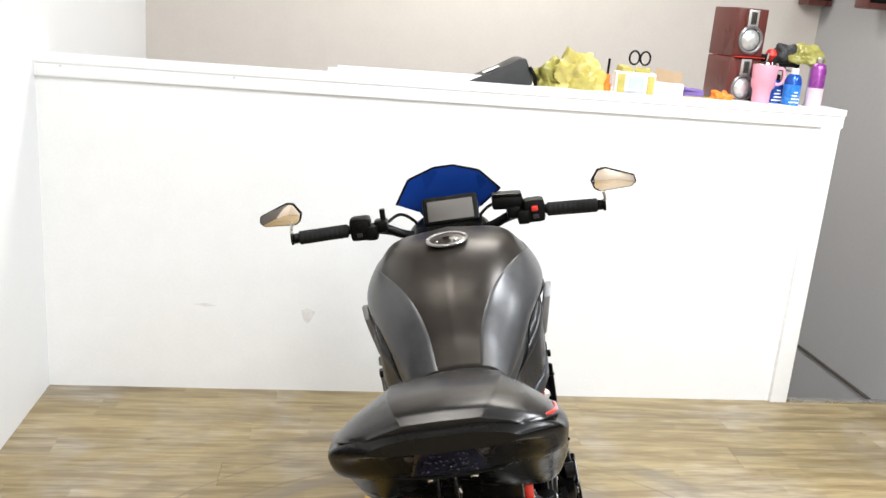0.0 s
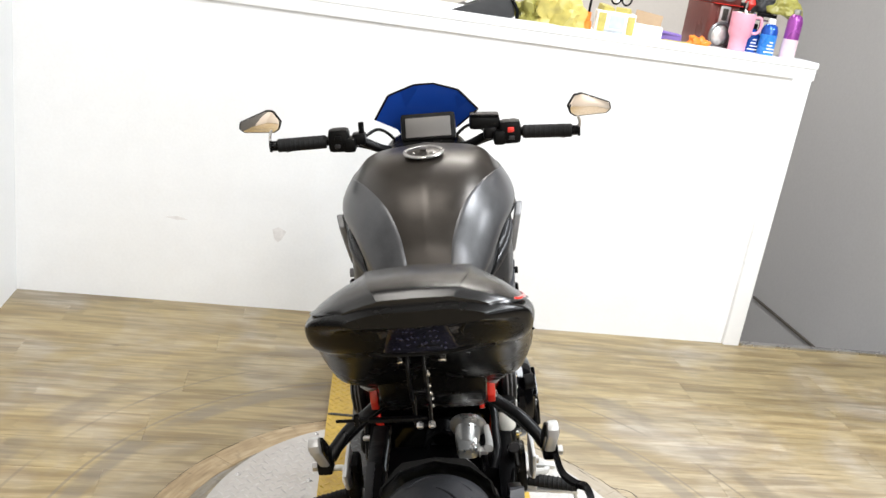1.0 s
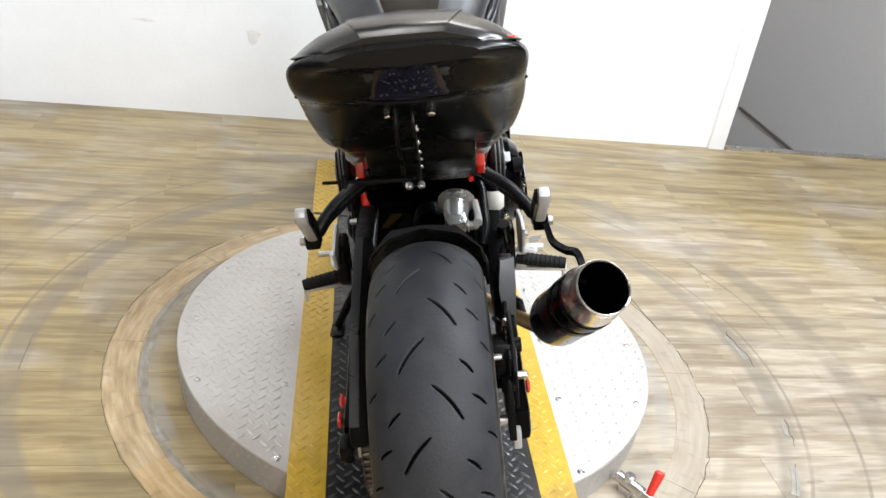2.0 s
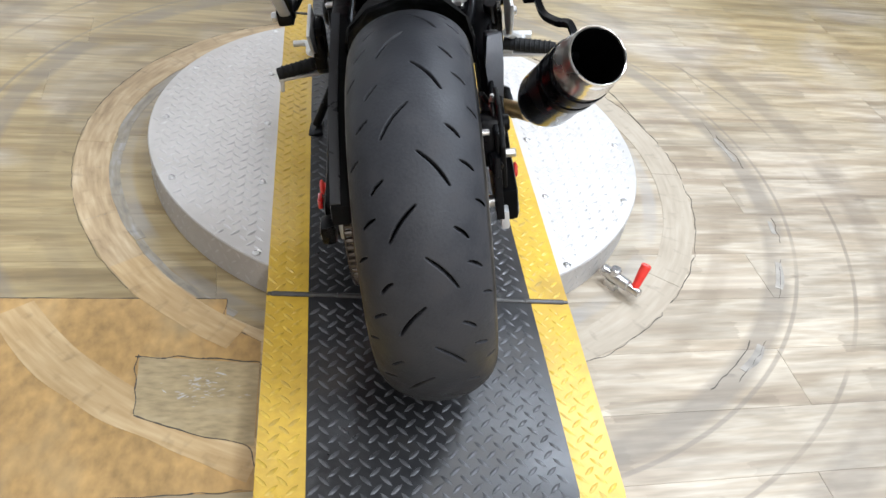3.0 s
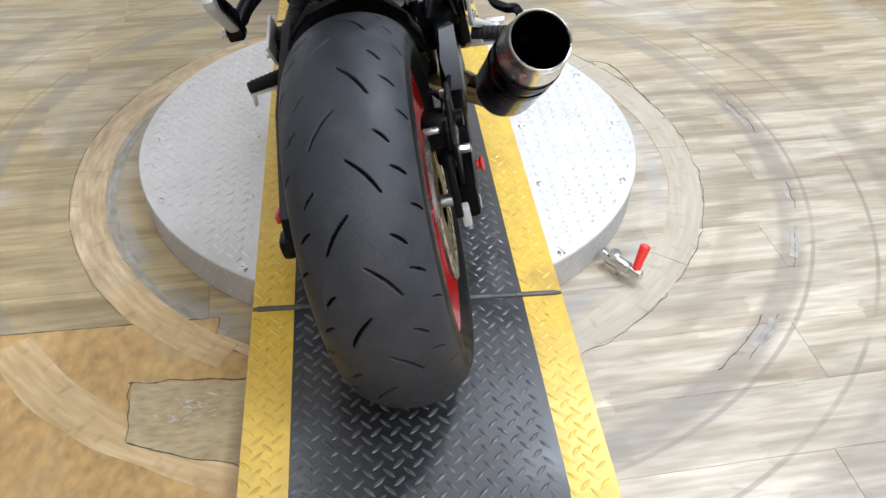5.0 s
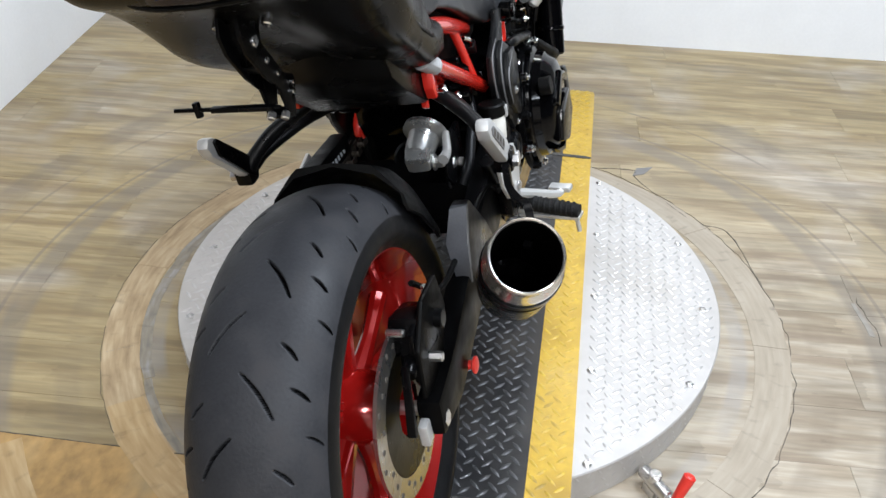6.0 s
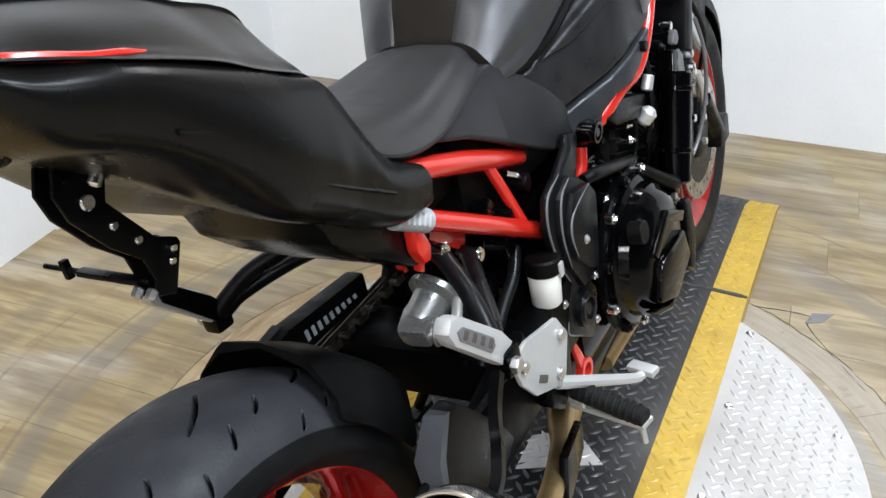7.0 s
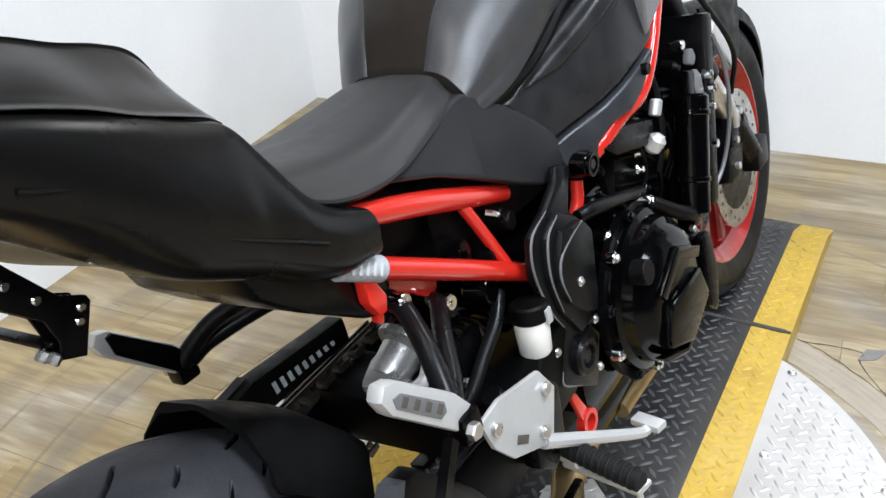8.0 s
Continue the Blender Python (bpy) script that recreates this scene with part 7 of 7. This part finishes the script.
# speakers, stacked
def speaker(z0, turn):
    th = thing("bookshelf_speaker", "mahogany bookshelf speaker with a silver cone and metal horn", "speaker", pose(1.098, 2.490, z0, 0, 0, turn), "stacked speakers")
    part("cabinet", box((0, 0, 0.094), (0.142, 0.165, 0.188), 0.004), M_WOODRED, th)
    part("baffle", box((0, -0.0845, 0.094), (0.134, 0.006, 0.181), 0.003), M_WOODRED, th)
    part("surround", lathe([(0, 0.044), (0, 0.056), (0.006, 0.056), (0.010, 0.050), (0.006, 0.044)], (0, -0.087, 0.066), (0, -1, 0), 40, True), M_CONE, th)
    part("cone", lathe([(-0.004, 0.046), (0.002, 0.040), (0.012, 0.030), (0.018, 0.018), (0.020, 0.001)], (0, -0.087, 0.066), (0, -1, 0), 36), M_CASTALU, th, "domed silver cone")
    part("horn_frame", box((0, -0.0885, 0.150), (0.048, 0.006, 0.066), 0.006), M_CASTALU, th)
    part("horn", box((0, -0.0920, 0.150), (0.026, 0.003, 0.048), 0.005), M_CRACK, th)
    for k in (-1, 0, 1):
        part("horn_rib", box((k * 0.007, -0.0940, 0.150), (0.002, 0.003, 0.042), 0.0008), M_BLKMETAL, th)
    return th


speaker(ZC, 14)
speaker(ZC + 0.1920, 14)
solid("speaker_pad", box((1.108, 2.475, ZC + 0.1900), (0.135, 0.165, 0.0032), 0.001, (0, 0, 17)), M_REDLEV, "thin red pad between the speakers", "pad")

cup = thing("travel_mug", "large pink handled travel mug with a straw", "mug", pose(1.175, 2.340, ZC))
part("body", lathe([(0, 0.030), (0.004, 0.034), (0.07, 0.036), (0.085, 0.046), (0.165, 0.049), (0.17, 0.047)], (0, 0, 0), (0, 0, 1), 36), M_PINK, cup)
part("lid", lathe([(0.168, 0.047), (0.172, 0.049), (0.178, 0.046), (0.180, 0.001)], (0, 0, 0), (0, 0, 1), 36), M_CHROME, cup)
part("handle", tube([(0.046, 0, 0.155), (0.074, 0, 0.155), (0.080, 0, 0.12), (0.070, 0, 0.098), (0.044, 0, 0.094)], 0.006, 10), M_PINK, cup)
part("straw", cyl((0.0, 0, 0.17), (0.004, 0, 0.215), 0.004, seg=10), M_STEEL, cup)


def can(x, y, h, r, material, cap, label, panel, m2):
    th = thing("spray_can", label, "spray can", pose(x, y, ZC), "cans on the counter")
    part("body", lathe([(0, r * 0.92), (0.003, r), (h - 0.03, r), (h - 0.012, r * 0.8), (h - 0.004, r * 0.5)], (0, 0, 0), (0, 0, 1), 30), material, th)
    part("cap", lathe([(h - 0.010, r * 0.42), (h - 0.006, r * 0.5), (h + 0.014, r * 0.45), (h + 0.018, r * 0.3)], (0, 0, 0), (0, 0, 1), 24), cap, th)
    part("label_band", lathe([(panel[0], r + 0.0006), (panel[1], r + 0.0006)], (0, 0, 0), (0, 0, 1), 30), m2, th)
    for k in range(4):
        part("print_bar", box((0.004 * (k % 2), -r - 0.0008, panel[0] + 0.012 + 0.013 * k), (r * (1.2 - 0.25 * k), 0.0012, 0.005), 0), M_WHITE, th)
    return th


can(1.247, 2.390, 0.115, 0.033, M_BLUECAN, M_PLASTIC, "dark blue spray can with white print", (0.02, 0.09), M_BLUECAN)
can(1.297, 2.340, 0.145, 0.033, M_BLUECAN, M_WHITE, "bright blue spray can with white print", (0.02, 0.10), mat("bright_blue_print", (0.03, 0.20, 0.62), 0.3, var=0.4, scale=90))
can(1.378, 2.310, 0.195, 0.030, M_PURPLE, M_STEEL, "pink and purple aerosol can with silver cap", (0.0, 0.095), mat("pale_pink_print", (0.72, 0.55, 0.60), 0.4, var=0.15))
org = thing("desk_organiser", "black wire desk organiser with a flat top", "organiser", pose(1.270, 2.490, ZC))
part("top", box((0, 0, 0.170), (0.16, 0.13, 0.014), 0.003), M_PLASTIC, org)
part("tray", box((0, 0, 0.148), (0.15, 0.12, 0.006), 0.002), M_STEEL, org)
for sx in (-1, 1):
    for sy in (-1, 1):
        part("leg", cyl((sx * 0.070, sy * 0.055, 0), (sx * 0.070, sy * 0.055, 0.165), 0.006, seg=8), M_PLASTIC, org)
part("tray", box((0, 0, 0.02), (0.15, 0.12, 0.012), 0.003), M_PLASTIC, org)
solid("red_ball", lathe([(-0.026, 0.001), (-0.022, 0.016), (0, 0.026), (0.022, 0.016), (0.026, 0.001)], (1.247, 2.480, ZC + 0.2035), (0, 0, 1), 28), M_REDLEV, "small red round knob resting on the organiser", "ball")
solid("stapler", box((1.207, 2.470, ZC + 0.192), (0.035, 0.08, 0.030), 0.01), M_PLASTIC, "black stapler on the organiser", "stapler")


def limp(cx, cy, sx, sy, sz, z0, seed, sag):
    """A limp bag draped over an edge, with folds."""
    bm = bmesh.new()
    bmesh.ops.create_icosphere(bm, subdivisions=5, radius=1)
    for v in bm.verts:
        d = v.co.normalized()
        k = 1 + 0.35 * noise.noise(d * 1.6 + Vector((seed, 0, 0))) + 0.16 * abs(noise.noise(d * 4 + Vector((0, seed, 0)))) + 0.07 * noise.noise(d * 9)
        v.co = Vector((cx + d.x * sx * k, cy + d.y * sy * k, z0 + max(0, d.z * k + 0.3) * sz - sag * max(0, d.x) ** 2))
    return bm


solid("cloth_bag", limp(1.305, 2.480, 0.055, 0.05, 0.060, ZC + 0.1775, 2.0, 0.0), M_CASE, "limp black cloth bag on the organiser", "bag")
solid("plastic_bag", limp(1.390, 2.460, 0.075, 0.055, 0.060, ZC + 0.180, 5.0, 0.045), M_OLIVE, "limp olive-yellow plastic bag hanging off the organiser", "bag")
sock = thing("wall_socket", "white wall socket beside the counter", "socket", HALF @ pose(3.635, 1.854, 1.25))
part("plate", box((0, 0, 0), (0.08, 0.01, 0.12), 0.003), M_WHITE, sock)
part("outlet", box((0, -0.006, 0.025), (0.03, 0.004, 0.03), 0.002), M_STICKER, sock)
part("outlet", box((0, -0.006, -0.025), (0.03, 0.004, 0.03), 0.002), M_STICKER, sock)
for x, y, z, w in ((3.835, 1.785, 1.835, 0.15), (3.835, 1.19, 1.820, 0.15)):
    hb = thing("wall_speaker", "small dark red and black speaker hung on the wall", "speaker", HALF @ pose(x, y, z), "speakers on the walls")
    part("cabinet", box((0, 0, 0), (w, 0.12, 0.24), 0.01), M_WOODRED, hb)
    part("grille", box((0, -0.062, 0.01), (w * 0.85, 0.006, 0.2), 0.006), M_PLASTIC, hb)
    part("bracket", box((0, 0.066, 0) if y > 1.5 else (w / 2 + 0.005, 0, 0), (0.05, 0.02, 0.05) if y > 1.5 else (0.02, 0.05, 0.05), 0.004), M_BLKMETAL, hb)


# ---- floor planks, last ----
def planks():
    """Planks of one width in staggered rows; alike lengths share a mesh."""
    W, LEN, meshes = 0.152, 1.22, {}
    y, row = -3.76, 0
    while y + W < 0.045:
        x = -((row * 0.47) % 1.0) * LEN
        while x < 3.92:
            a, b = max(x, 0.0), min(x + LEN, 3.92)
            key = round(b - a, 3)
            if key > 0.02:
                if key not in meshes:
                    meshes[key] = mesh_of("plank", box((0, 0, -0.004), (key - 0.0004, W - 0.0004, 0.008), 0.0005, seg=1), M_PLANK)
                p = new("plank", meshes[key])
                p.parent, p.location = floor, ((a + b) / 2, y + W / 2, 0)
            x += LEN
        y, row = y + W, row + 1


planks()
